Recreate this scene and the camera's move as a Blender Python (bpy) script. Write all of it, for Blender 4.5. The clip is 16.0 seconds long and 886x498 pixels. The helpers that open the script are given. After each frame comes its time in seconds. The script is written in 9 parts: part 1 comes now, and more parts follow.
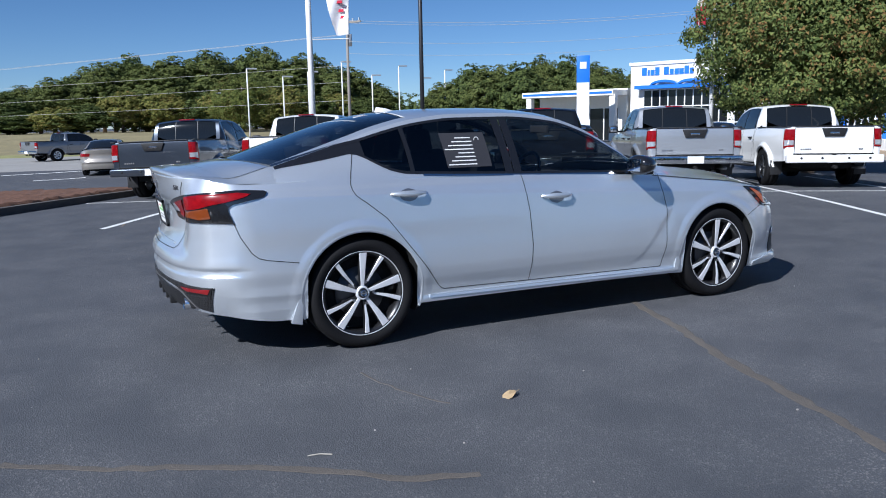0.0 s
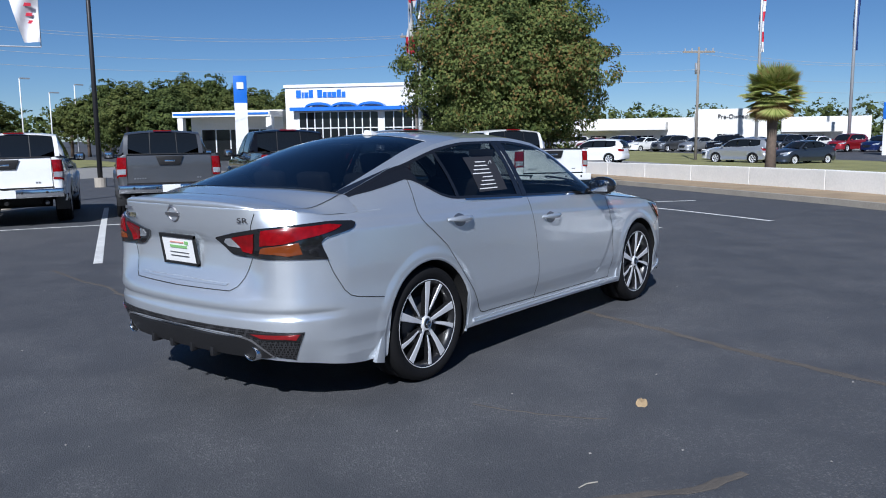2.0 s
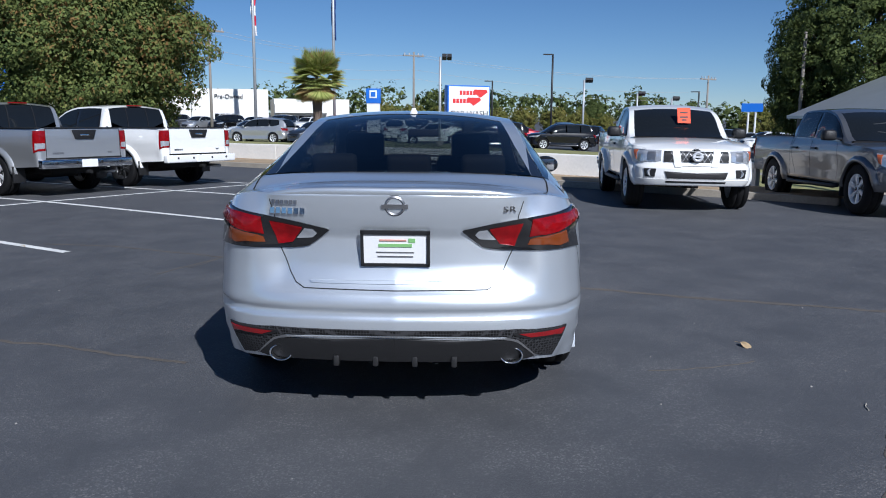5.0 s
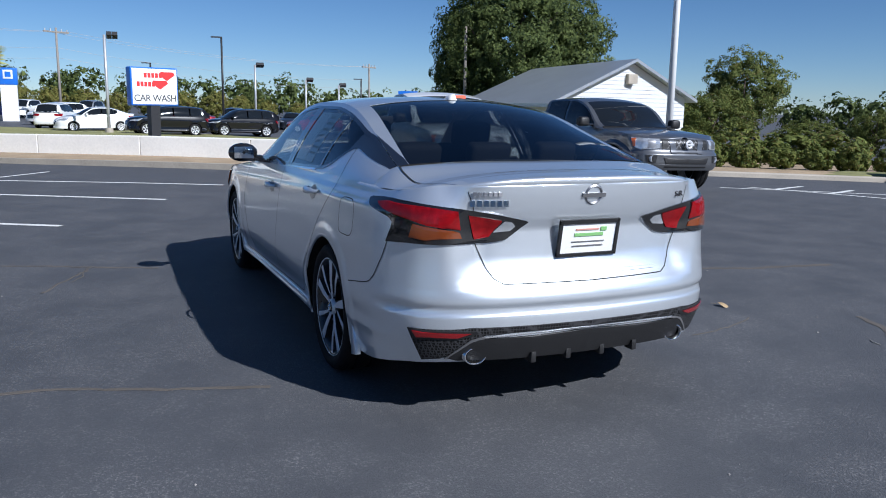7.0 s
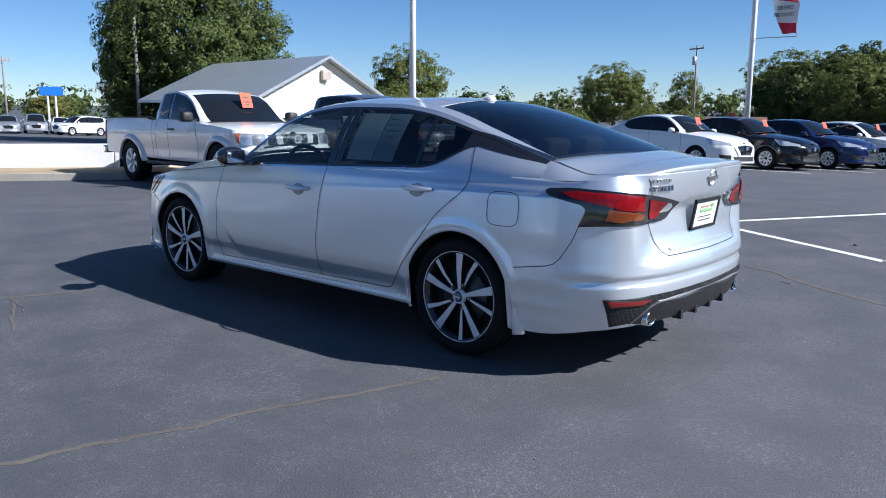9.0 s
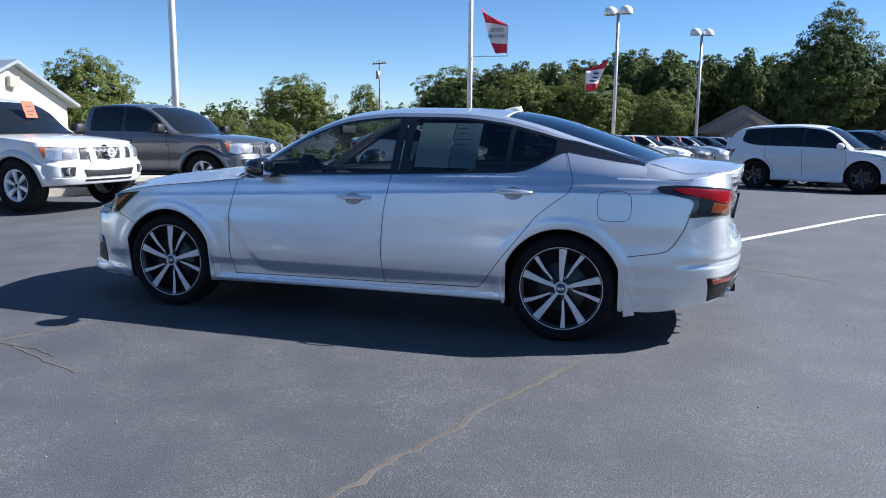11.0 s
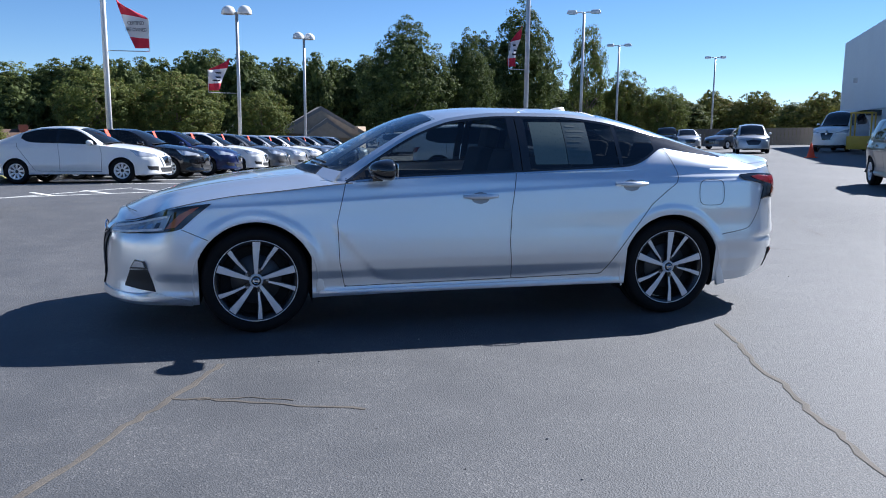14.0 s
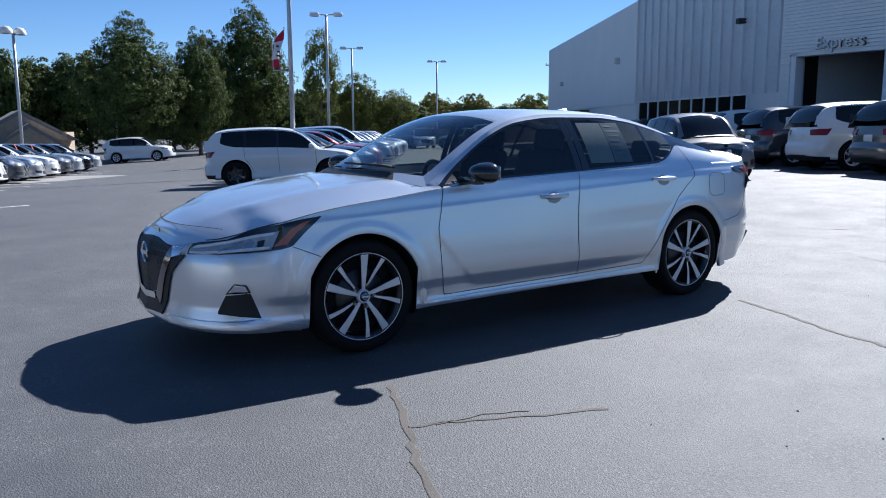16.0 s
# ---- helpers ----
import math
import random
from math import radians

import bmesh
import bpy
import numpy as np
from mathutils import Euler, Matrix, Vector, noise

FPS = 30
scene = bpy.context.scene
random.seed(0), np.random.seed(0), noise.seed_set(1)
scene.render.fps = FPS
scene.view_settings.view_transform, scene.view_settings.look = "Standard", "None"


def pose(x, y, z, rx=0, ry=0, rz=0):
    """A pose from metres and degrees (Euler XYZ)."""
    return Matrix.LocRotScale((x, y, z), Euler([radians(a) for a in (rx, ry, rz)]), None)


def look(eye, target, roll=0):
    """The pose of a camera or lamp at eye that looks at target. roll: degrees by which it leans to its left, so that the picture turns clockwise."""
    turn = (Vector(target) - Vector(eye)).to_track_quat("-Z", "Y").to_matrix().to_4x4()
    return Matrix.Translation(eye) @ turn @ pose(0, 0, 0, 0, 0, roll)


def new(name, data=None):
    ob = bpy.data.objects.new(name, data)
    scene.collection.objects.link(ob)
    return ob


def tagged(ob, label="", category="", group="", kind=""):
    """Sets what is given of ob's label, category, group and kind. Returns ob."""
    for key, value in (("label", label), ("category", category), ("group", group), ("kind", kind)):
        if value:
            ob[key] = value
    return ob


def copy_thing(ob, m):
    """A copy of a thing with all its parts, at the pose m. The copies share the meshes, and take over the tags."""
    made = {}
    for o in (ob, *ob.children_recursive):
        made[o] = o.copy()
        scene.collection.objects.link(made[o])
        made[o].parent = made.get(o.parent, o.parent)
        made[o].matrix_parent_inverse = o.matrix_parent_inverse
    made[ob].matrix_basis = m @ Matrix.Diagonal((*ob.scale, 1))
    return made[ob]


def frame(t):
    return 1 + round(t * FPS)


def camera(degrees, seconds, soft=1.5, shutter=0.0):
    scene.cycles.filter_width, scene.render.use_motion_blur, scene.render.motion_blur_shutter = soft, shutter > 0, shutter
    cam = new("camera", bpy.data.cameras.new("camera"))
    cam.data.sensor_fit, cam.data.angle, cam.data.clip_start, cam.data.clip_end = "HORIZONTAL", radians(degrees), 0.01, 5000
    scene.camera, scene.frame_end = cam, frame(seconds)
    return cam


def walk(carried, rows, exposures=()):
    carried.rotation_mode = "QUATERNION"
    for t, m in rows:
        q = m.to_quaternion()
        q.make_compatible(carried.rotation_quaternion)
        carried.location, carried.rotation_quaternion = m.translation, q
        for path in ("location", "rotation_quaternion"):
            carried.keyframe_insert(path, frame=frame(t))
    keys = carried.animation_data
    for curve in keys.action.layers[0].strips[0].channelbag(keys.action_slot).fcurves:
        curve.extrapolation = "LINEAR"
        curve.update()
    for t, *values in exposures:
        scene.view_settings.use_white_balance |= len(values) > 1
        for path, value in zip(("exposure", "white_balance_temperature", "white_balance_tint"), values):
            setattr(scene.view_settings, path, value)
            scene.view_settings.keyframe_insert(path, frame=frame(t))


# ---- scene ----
cam = camera(58.1, 16.0, 1.0)
PATH = [
    (0, (-3.03, -5.324, 1.339), (-2.165, -3.548, 1.025), -1.1),
    (0.5, (-3.586, -5.023, 1.358), (-2.518, -3.36, 1.049), -0.8),
    (1, (-4.057, -4.645, 1.356), (-2.803, -3.115, 1.058), -0.6),
    (1.5, (-4.512, -4.2, 1.384), (-3.091, -2.821, 1.1), -0.5),
    (2, (-4.905, -3.739, 1.397), (-3.343, -2.522, 1.12), -0.6),
    (2.5, (-5.167, -3.201, 1.407), (-3.484, -2.156, 1.129), -0.7),
    (3, (-5.442, -2.646, 1.42), (-3.66, -1.785, 1.132), -0.6),
    (3.5, (-5.615, -2.072, 1.424), (-3.754, -1.404, 1.125), -0.4),
    (4, (-5.823, -1.488, 1.439), (-3.902, -1.025, 1.127), -0.1),
    (4.5, (-5.885, -0.9, 1.414), (-3.927, -0.645, 1.093), 0.1),
    (5, (-5.947, -0.277, 1.405), (-3.975, -0.242, 1.076), 0.5),
    (7.3, (-5.247, 2.36, 1.378), (-3.504, 1.445, 1.022), 1.0),
    (7.5, (-5.168, 2.589, 1.377), (-3.466, 1.599, 1.019), 1.0),
    (8, (-4.896, 3.145, 1.372), (-3.311, 1.978, 1.017), 0.7),
    (8.5, (-4.598, 3.737, 1.374), (-3.149, 2.405, 1.018), 0.5),
    (9, (-4.202, 4.206, 1.382), (-2.903, 2.727, 1.028), 0.4),
    (9.5, (-3.788, 4.697, 1.379), (-2.657, 3.084, 1.033), 0.5),
    (9.7, (-3.611, 4.868, 1.374), (-2.546, 3.21, 1.032), 0.5),
    (11.8, (-1.233, 5.954, 1.297), (-0.916, 4.005, 0.981), 0.8),
    (12, (-0.994, 5.992, 1.277), (-0.749, 4.032, 0.96), 0.9),
    (12.5, (-0.409, 6.013, 1.289), (-0.345, 4.04, 0.971), 1.0),
    (13, (0.169, 6.035, 1.301), (0.055, 4.063, 0.986), 0.8),
    (13.5, (0.768, 5.975, 1.299), (0.485, 4.02, 0.988), 0.7),
    (14, (1.395, 5.917, 1.308), (0.944, 3.994, 1.0), 0.5),
    (14.5, (1.968, 5.744, 1.302), (1.349, 3.866, 0.999), 0.3),
    (15, (2.545, 5.554, 1.298), (1.761, 3.739, 0.995), 0.1),
    (15.5, (3.058, 5.262, 1.296), (2.115, 3.525, 0.994), -0.0),
    (16, (3.538, 4.937, 1.305), (2.446, 3.289, 1.003), -0.3),
]
walk(cam, [(t, look(eye, target, roll)) for t, eye, target, roll in PATH],
     [(0, 0.5, 5300, 10), (1.5, 0.25, 5350, 10), (2.5, 0.14, 5350, 10), (3.5, 0.12, 5350, 10), (5, 0.2, 5350, 10), (7.5, 0.50, 5350, 10), (9, 0.91, 5400, 10), (12.5, 1.25, 5550, 10), (16, 0.95, 5500, 10)])

# ---- light ----
sun_way = Vector((1.20, 0.59, -1.02)).normalized()
world = bpy.data.worlds.new("sky")
world.use_nodes = True
scene.world = world
wn, wl = world.node_tree.nodes, world.node_tree.links
sky = wn.new("ShaderNodeTexSky")
sky.sky_type = 'NISHITA'
sky.sun_disc = False
sky.sun_elevation = radians(37.3)
sky.sun_rotation = math.atan2(-1.20, -0.59)
sky.altitude, sky.air_density, sky.dust_density, sky.ozone_density = 200, 0.7, 0.0, 3.0
deep = wn.new("ShaderNodeHueSaturation")
deep.inputs["Saturation"].default_value = 1.08
wl.new(sky.outputs[0], deep.inputs["Color"])
wl.new(deep.outputs[0], wn["Background"].inputs[0])
wn["Background"].inputs[1].default_value = 0.053
sun = new("sun", bpy.data.lights.new("sun", 'SUN'))
sun.data.energy, sun.data.angle, sun.data.color = 4.8, radians(0.55), (1.0, 0.91, 0.80)
sun.matrix_world = Matrix.Translation((-30, -15, 30)) @ sun_way.to_track_quat("-Z", "Y").to_matrix().to_4x4()


# ---- materials ----
def material(name):
    m = bpy.data.materials.new(name)
    m.use_nodes = True
    return m, m.node_tree.nodes, m.node_tree.links, m.node_tree.nodes["Principled BSDF"]


def mat(name, color, rough=0.5, metal=0.0, vary=0.12, scale=6.0, bump=0.0, bscale=120.0, coat=0.0, spec=0.5, stain=0.0, emit=0.0):
    """A surface with colour variation at two scales, uneven roughness and fine relief."""
    m, n, l, b = material(name)
    tc = n.new("ShaderNodeTexCoord")
    big = n.new("ShaderNodeTexNoise")
    big.inputs["Scale"].default_value, big.inputs["Detail"].default_value = scale, 5
    small = n.new("ShaderNodeTexNoise")
    small.inputs["Scale"].default_value, small.inputs["Detail"].default_value = scale * 14, 3
    l.new(tc.outputs["Object"], big.inputs["Vector"])
    l.new(tc.outputs["Object"], small.inputs["Vector"])
    add = n.new("ShaderNodeMath")
    add.operation = 'ADD'
    l.new(big.outputs["Fac"], add.inputs[0])
    l.new(small.outputs["Fac"], add.inputs[1])
    ramp = n.new("ShaderNodeMapRange")
    ramp.inputs["From Min"].default_value, ramp.inputs["From Max"].default_value = 0.6, 1.4
    ramp.inputs["To Min"].default_value, ramp.inputs["To Max"].default_value = 1 - vary, 1 + vary
    l.new(add.outputs[0], ramp.inputs["Value"])
    hue = n.new("ShaderNodeHueSaturation")
    hue.inputs["Color"].default_value = (*color, 1)
    l.new(ramp.outputs[0], hue.inputs["Value"])
    l.new(hue.outputs[0], b.inputs["Base Color"])
    rr = n.new("ShaderNodeMapRange")
    rr.inputs["From Min"].default_value, rr.inputs["From Max"].default_value = 0.3, 0.7
    rr.inputs["To Min"].default_value, rr.inputs["To Max"].default_value = rough * 0.88, min(1, rough * 1.12)
    l.new(small.outputs["Fac"], rr.inputs["Value"])
    l.new(rr.outputs[0], b.inputs["Roughness"])
    b.inputs["Metallic"].default_value = metal
    b.inputs["Coat Weight"].default_value = coat
    b.inputs["Coat Roughness"].default_value = 0.04
    b.inputs["Specular IOR Level"].default_value = spec
    if bump:
        bn = n.new("ShaderNodeTexNoise")
        bn.inputs["Scale"].default_value, bn.inputs["Detail"].default_value = bscale, 4
        l.new(tc.outputs["Object"], bn.inputs["Vector"])
        bu = n.new("ShaderNodeBump")
        bu.inputs["Strength"].default_value, bu.inputs["Distance"].default_value = bump, 0.01
        l.new(bn.outputs["Fac"], bu.inputs["Height"])
        l.new(bu.outputs[0], b.inputs["Normal"])
    if emit:
        b.inputs["Emission Color"].default_value = (*color, 1)
        b.inputs["Emission Strength"].default_value = emit
    return m


def paint(name, color, metal=0.0, rough=0.3, spec=0.5):
    """Car paint: base coat with fine flake under a clear coat."""
    m, n, l, b = material(name)
    tc = n.new("ShaderNodeTexCoord")
    flake = n.new("ShaderNodeTexVoronoi")
    flake.inputs["Scale"].default_value = 900
    l.new(tc.outputs["Object"], flake.inputs["Vector"])
    dust = n.new("ShaderNodeTexNoise")
    dust.inputs["Scale"].default_value, dust.inputs["Detail"].default_value = 3, 6
    l.new(tc.outputs["Object"], dust.inputs["Vector"])
    mr = n.new("ShaderNodeMapRange")
    mr.inputs["To Min"].default_value, mr.inputs["To Max"].default_value = 0.94, 1.06
    l.new(flake.outputs["Color"], mr.inputs["Value"])
    hs = n.new("ShaderNodeHueSaturation")
    hs.inputs["Color"].default_value = (*color, 1)
    l.new(mr.outputs[0], hs.inputs["Value"])
    l.new(hs.outputs[0], b.inputs["Base Color"])
    rr = n.new("ShaderNodeMapRange")
    rr.inputs["To Min"].default_value, rr.inputs["To Max"].default_value = rough * 0.85, rough * 1.2
    l.new(dust.outputs["Fac"], rr.inputs["Value"])
    l.new(rr.outputs[0], b.inputs["Roughness"])
    cr = n.new("ShaderNodeMapRange")
    cr.inputs["To Min"].default_value, cr.inputs["To Max"].default_value = 0.02, 0.09
    l.new(dust.outputs["Fac"], cr.inputs["Value"])
    l.new(cr.outputs[0], b.inputs["Coat Roughness"])
    b.inputs["Metallic"].default_value = metal
    b.inputs["Specular IOR Level"].default_value = spec
    b.inputs["Coat Weight"].default_value = 1.0
    return m


def tinted_glass(name, tint, rough=0.0):
    """Thin tinted pane: what lies behind shows through the tint, with the pane's own gloss over it."""
    m, n, l, b = material(name)
    n.remove(b)
    tr = n.new("ShaderNodeBsdfTransparent")
    tr.inputs[0].default_value = (*tint, 1)
    gl = n.new("ShaderNodeBsdfGlossy")
    gl.inputs["Color"].default_value = (0.9, 0.95, 1, 1)
    gl.inputs["Roughness"].default_value = rough + 0.015
    lw = n.new("ShaderNodeLayerWeight")
    lw.inputs[0].default_value = 0.5
    pw = n.new("ShaderNodeMath")
    pw.operation = 'POWER'
    pw.inputs[1].default_value = 5.0
    l.new(lw.outputs["Facing"], pw.inputs[0])
    sc = n.new("ShaderNodeMath")
    sc.operation = 'MULTIPLY_ADD'
    sc.inputs[1].default_value, sc.inputs[2].default_value = 0.93, 0.06
    l.new(pw.outputs[0], sc.inputs[0])
    mix = n.new("ShaderNodeMixShader")
    l.new(sc.outputs[0], mix.inputs[0])
    l.new(tr.outputs[0], mix.inputs[1])
    l.new(gl.outputs[0], mix.inputs[2])
    l.new(mix.outputs[0], n["Material Output"].inputs[0])
    return m


def asphalt_material():
    m, n, l, b = material("asphalt")
    geo = n.new("ShaderNodeNewGeometry")

    def noise_tex(scale, detail=6, rough=0.6):
        t = n.new("ShaderNodeTexNoise")
        t.inputs["Scale"].default_value, t.inputs["Detail"].default_value, t.inputs["Roughness"].default_value = scale, detail, rough
        l.new(geo.outputs["Position"], t.inputs["Vector"])
        return t

    broad, mid, grit = noise_tex(0.22), noise_tex(1.7, 8, 0.7), noise_tex(90, 3)
    stones = n.new("ShaderNodeTexVoronoi")
    stones.inputs["Scale"].default_value = 140
    l.new(geo.outputs["Position"], stones.inputs["Vector"])
    ramp = n.new("ShaderNodeValToRGB")
    ramp.color_ramp.elements[0].position, ramp.color_ramp.elements[0].color = 0.34, (0.047, 0.050, 0.057, 1)
    ramp.color_ramp.elements[1].position, ramp.color_ramp.elements[1].color = 0.68, (0.080, 0.082, 0.089, 1)
    a = n.new("ShaderNodeMath")
    a.operation = 'MULTIPLY_ADD'
    a.inputs[1].default_value, a.inputs[2].default_value = 0.55, 0.0
    l.new(mid.outputs["Fac"], a.inputs[0])
    s = n.new("ShaderNodeMath")
    s.operation = 'MULTIPLY_ADD'
    s.inputs[1].default_value = 0.45
    l.new(broad.outputs["Fac"], s.inputs[0])
    l.new(a.outputs[0], s.inputs[2])
    l.new(s.outputs[0], ramp.inputs[0])
    # pale stone chips showing through the worn sealer
    chip = n.new("ShaderNodeMapRange")
    chip.inputs["From Min"].default_value, chip.inputs["From Max"].default_value = 0.62, 0.95
    l.new(stones.outputs["Color"], chip.inputs["Value"])
    wear = n.new("ShaderNodeMapRange")
    wear.inputs["From Min"].default_value, wear.inputs["From Max"].default_value = 0.42, 0.62
    wear.inputs["To Min"].default_value, wear.inputs["To Max"].default_value = 0.08, 0.42
    l.new(mid.outputs["Fac"], wear.inputs["Value"])
    cw = n.new("ShaderNodeMath")
    cw.operation = 'MULTIPLY'
    l.new(chip.outputs[0], cw.inputs[0])
    l.new(wear.outputs[0], cw.inputs[1])
    mix = n.new("ShaderNodeMix")
    mix.data_type = 'RGBA'
    l.new(cw.outputs[0], mix.inputs["Factor"])
    l.new(ramp.outputs[0], mix.inputs[6])
    mix.inputs[7].default_value = (0.34, 0.33, 0.32, 1)
    l.new(mix.outputs[2], b.inputs["Base Color"])
    rr = n.new("ShaderNodeMapRange")
    rr.inputs["To Min"].default_value, rr.inputs["To Max"].default_value = 0.62, 0.86
    b.inputs["Specular IOR Level"].default_value = 0.76
    l.new(mid.outputs["Fac"], rr.inputs["Value"])
    l.new(rr.outputs[0], b.inputs["Roughness"])
    hb = n.new("ShaderNodeMath")
    hb.operation = 'MULTIPLY_ADD'
    hb.inputs[1].default_value = 0.6
    l.new(stones.outputs["Distance"], hb.inputs[0])
    l.new(grit.outputs["Fac"], hb.inputs[2])
    bu = n.new("ShaderNodeBump")
    bu.inputs["Strength"].default_value, bu.inputs["Distance"].default_value = 0.5, 0.007
    l.new(hb.outputs[0], bu.inputs["Height"])
    l.new(bu.outputs[0], b.inputs["Normal"])
    return m


def leaf_material(name, dark, light, turn=None):
    m, n, l, b = material(name)
    geo = n.new("ShaderNodeNewGeometry")
    ramp = n.new("ShaderNodeValToRGB")
    e = ramp.color_ramp.elements
    e[0].position, e[0].color = 0.0, (*dark, 1)
    e[1].position, e[1].color = 0.85, (*light, 1)
    if turn:
        x = e.new(0.97)
        x.color = (*turn, 1)
    patchy = n.new("ShaderNodeTexNoise")
    patchy.inputs["Scale"].default_value, patchy.inputs["Detail"].default_value = 0.55, 4
    l.new(geo.outputs["Position"], patchy.inputs["Vector"])
    blend = n.new("ShaderNodeMath")
    blend.operation = 'MULTIPLY_ADD'
    blend.inputs[1].default_value, blend.inputs[2].default_value = 0.9, -0.45
    l.new(patchy.outputs["Fac"], blend.inputs[0])
    pick = n.new("ShaderNodeMath")
    pick.operation, pick.use_clamp = 'ADD', True
    l.new(geo.outputs["Random Per Island"], pick.inputs[0])
    l.new(blend.outputs[0], pick.inputs[1])
    l.new(pick.outputs[0], ramp.inputs[0])
    l.new(ramp.outputs[0], b.inputs["Base Color"])
    b.inputs["Roughness"].default_value = 0.75
    b.inputs["Specular IOR Level"].default_value = 0.25
    tl = n.new("ShaderNodeBsdfTranslucent")
    l.new(ramp.outputs[0], tl.inputs[0])
    mx = n.new("ShaderNodeMixShader")
    mx.inputs[0].default_value = 0.28
    l.new(b.outputs[0], mx.inputs[1])
    l.new(tl.outputs[0], mx.inputs[2])
    l.new(mx.outputs[0], n["Material Output"].inputs[0])
    return m


M_ASPHALT = asphalt_material()
M_LINE = mat("line_paint", (0.72, 0.72, 0.69), 0.7, vary=0.25, scale=3)
M_CRACK = mat("crack_sealer", (0.108, 0.095, 0.081), 0.85, vary=0.3, scale=4, bump=0.3)
M_CRACKD = mat("open_crack", (0.098, 0.090, 0.082), 0.9, vary=0.3, scale=4)
M_SILVER = paint("silver_paint", (0.79, 0.835, 0.88), 0.72, 0.30)
M_GLOSSBLK = mat("gloss_black", (0.012, 0.012, 0.013), 0.12, coat=1.0, vary=0.05)
M_BLKPLAST = mat("black_plastic", (0.013, 0.013, 0.014), 0.5, vary=0.15, scale=12, bump=0.15, bscale=400)
M_RUBBER = mat("tyre_rubber", (0.008, 0.008, 0.009), 0.75, vary=0.2, scale=10, bump=0.2, spec=0.22)
M_TRIMGREY = mat("grey_trim", (0.16, 0.16, 0.165), 0.4, 0.3, vary=0.1)
M_DKCHROME = mat("dark_chrome", (0.22, 0.22, 0.23), 0.14, 1.0, vary=0.06)
M_GAP = mat("panel_gap", (0.01, 0.01, 0.011), 0.8, vary=0.05)
M_CHROME = mat("chrome", (0.78, 0.79, 0.81), 0.1, 1.0, vary=0.04)
M_ALLOY = mat("machined_alloy", (0.80, 0.81, 0.83), 0.34, 0.35, vary=0.05, scale=30)
M_ALLOYBLK = mat("wheel_black", (0.012, 0.012, 0.013), 0.3, coat=0.6, vary=0.08)


def mesh_material(name="black_mesh", scale=75):
    """Black plastic mesh: small raised cells."""
    m, n, l, b = material(name)
    tc = n.new("ShaderNodeTexCoord")
    v = n.new("ShaderNodeTexVoronoi")
    v.feature = 'DISTANCE_TO_EDGE'
    v.inputs["Scale"].default_value, v.inputs["Randomness"].default_value = scale, 0.15
    l.new(tc.outputs["Object"], v.inputs["Vector"])
    r = n.new("ShaderNodeValToRGB")
    e = r.color_ramp.elements
    e[0].position, e[0].color = 0.08, (0.045, 0.045, 0.048, 1)
    e[1].position, e[1].color = 0.16, (0.006, 0.006, 0.006, 1)
    l.new(v.outputs["Distance"], r.inputs[0])
    l.new(r.outputs[0], b.inputs["Base Color"])
    b.inputs["Roughness"].default_value, b.inputs["Specular IOR Level"].default_value = 0.5, 0.18
    bu = n.new("ShaderNodeBump")
    bu.invert = True
    bu.inputs["Strength"].default_value, bu.inputs["Distance"].default_value = 0.8, 0.004
    l.new(v.outputs["Distance"], bu.inputs["Height"])
    l.new(bu.outputs[0], b.inputs["Normal"])
    return m


M_MESH = mesh_material()
M_GRILLE = mesh_material("black_grille", 24)
M_DISC = mat("brake_disc_steel", (0.10, 0.10, 0.105), 0.5, 0.7, vary=0.2, scale=20)
M_STEEL = mat("brake_steel", (0.35, 0.35, 0.36), 0.4, 0.9, vary=0.15, scale=20)
M_LAMPGLASS = mat("lamp_glass", (0.40, 0.43, 0.46), 0.12, 0.15, vary=0.5, scale=24, coat=1.0)
# near-black; also stands in for shade inside pipes and the service bay
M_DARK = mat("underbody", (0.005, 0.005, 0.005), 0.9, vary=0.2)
M_SEAT = mat("charcoal_cloth", (0.016, 0.0165, 0.018), 0.85, vary=0.15, scale=20, bump=0.2)
M_DASH = mat("dash_vinyl", (0.025, 0.025, 0.027), 0.6, vary=0.1, scale=20)
M_GLASS_F = tinted_glass("windscreen_glass", (0.72, 0.78, 0.76))
M_GLASS_R = tinted_glass("privacy_glass", (0.17, 0.19, 0.20))
M_GLASS_D = tinted_glass("door_glass", (0.52, 0.56, 0.56))
M_DGLASS = mat("dark_car_glass", (0.010, 0.012, 0.014), 0.04, vary=0.05, spec=0.5)
M_RED = mat("red_lens", (0.21, 0.002, 0.004), 0.25, coat=0.6, vary=0.55, scale=34, spec=0.15)
M_DRED = mat("dark_red_lens", (0.22, 0.004, 0.006), 0.15, coat=1.0, vary=0.2, scale=25)
M_AMBER = mat("amber_lens", (0.17, 0.038, 0.006), 0.15, coat=1.0, vary=0.15, scale=25)
M_HEADAMBER = mat("amber_reflector", (0.42, 0.10, 0.03), 0.2, coat=1.0)
M_CLEAR = mat("clear_lens", (0.62, 0.64, 0.67), 0.08, 0.55, coat=1.0, vary=0.25, scale=18)
M_WHITE = mat("white_plastic", (0.80, 0.80, 0.79), 0.45, vary=0.05)
M_INK = mat("dark_ink", (0.03, 0.03, 0.035), 0.6, vary=0.05)
M_GREEN = mat("green_ink", (0.25, 0.50, 0.18), 0.5, vary=0.05)
M_PLATERED = mat("faded_red_ink", (0.62, 0.30, 0.25), 0.5, vary=0.08)
M_REDINK = mat("red_ink", (0.62, 0.03, 0.03), 0.5, vary=0.08)
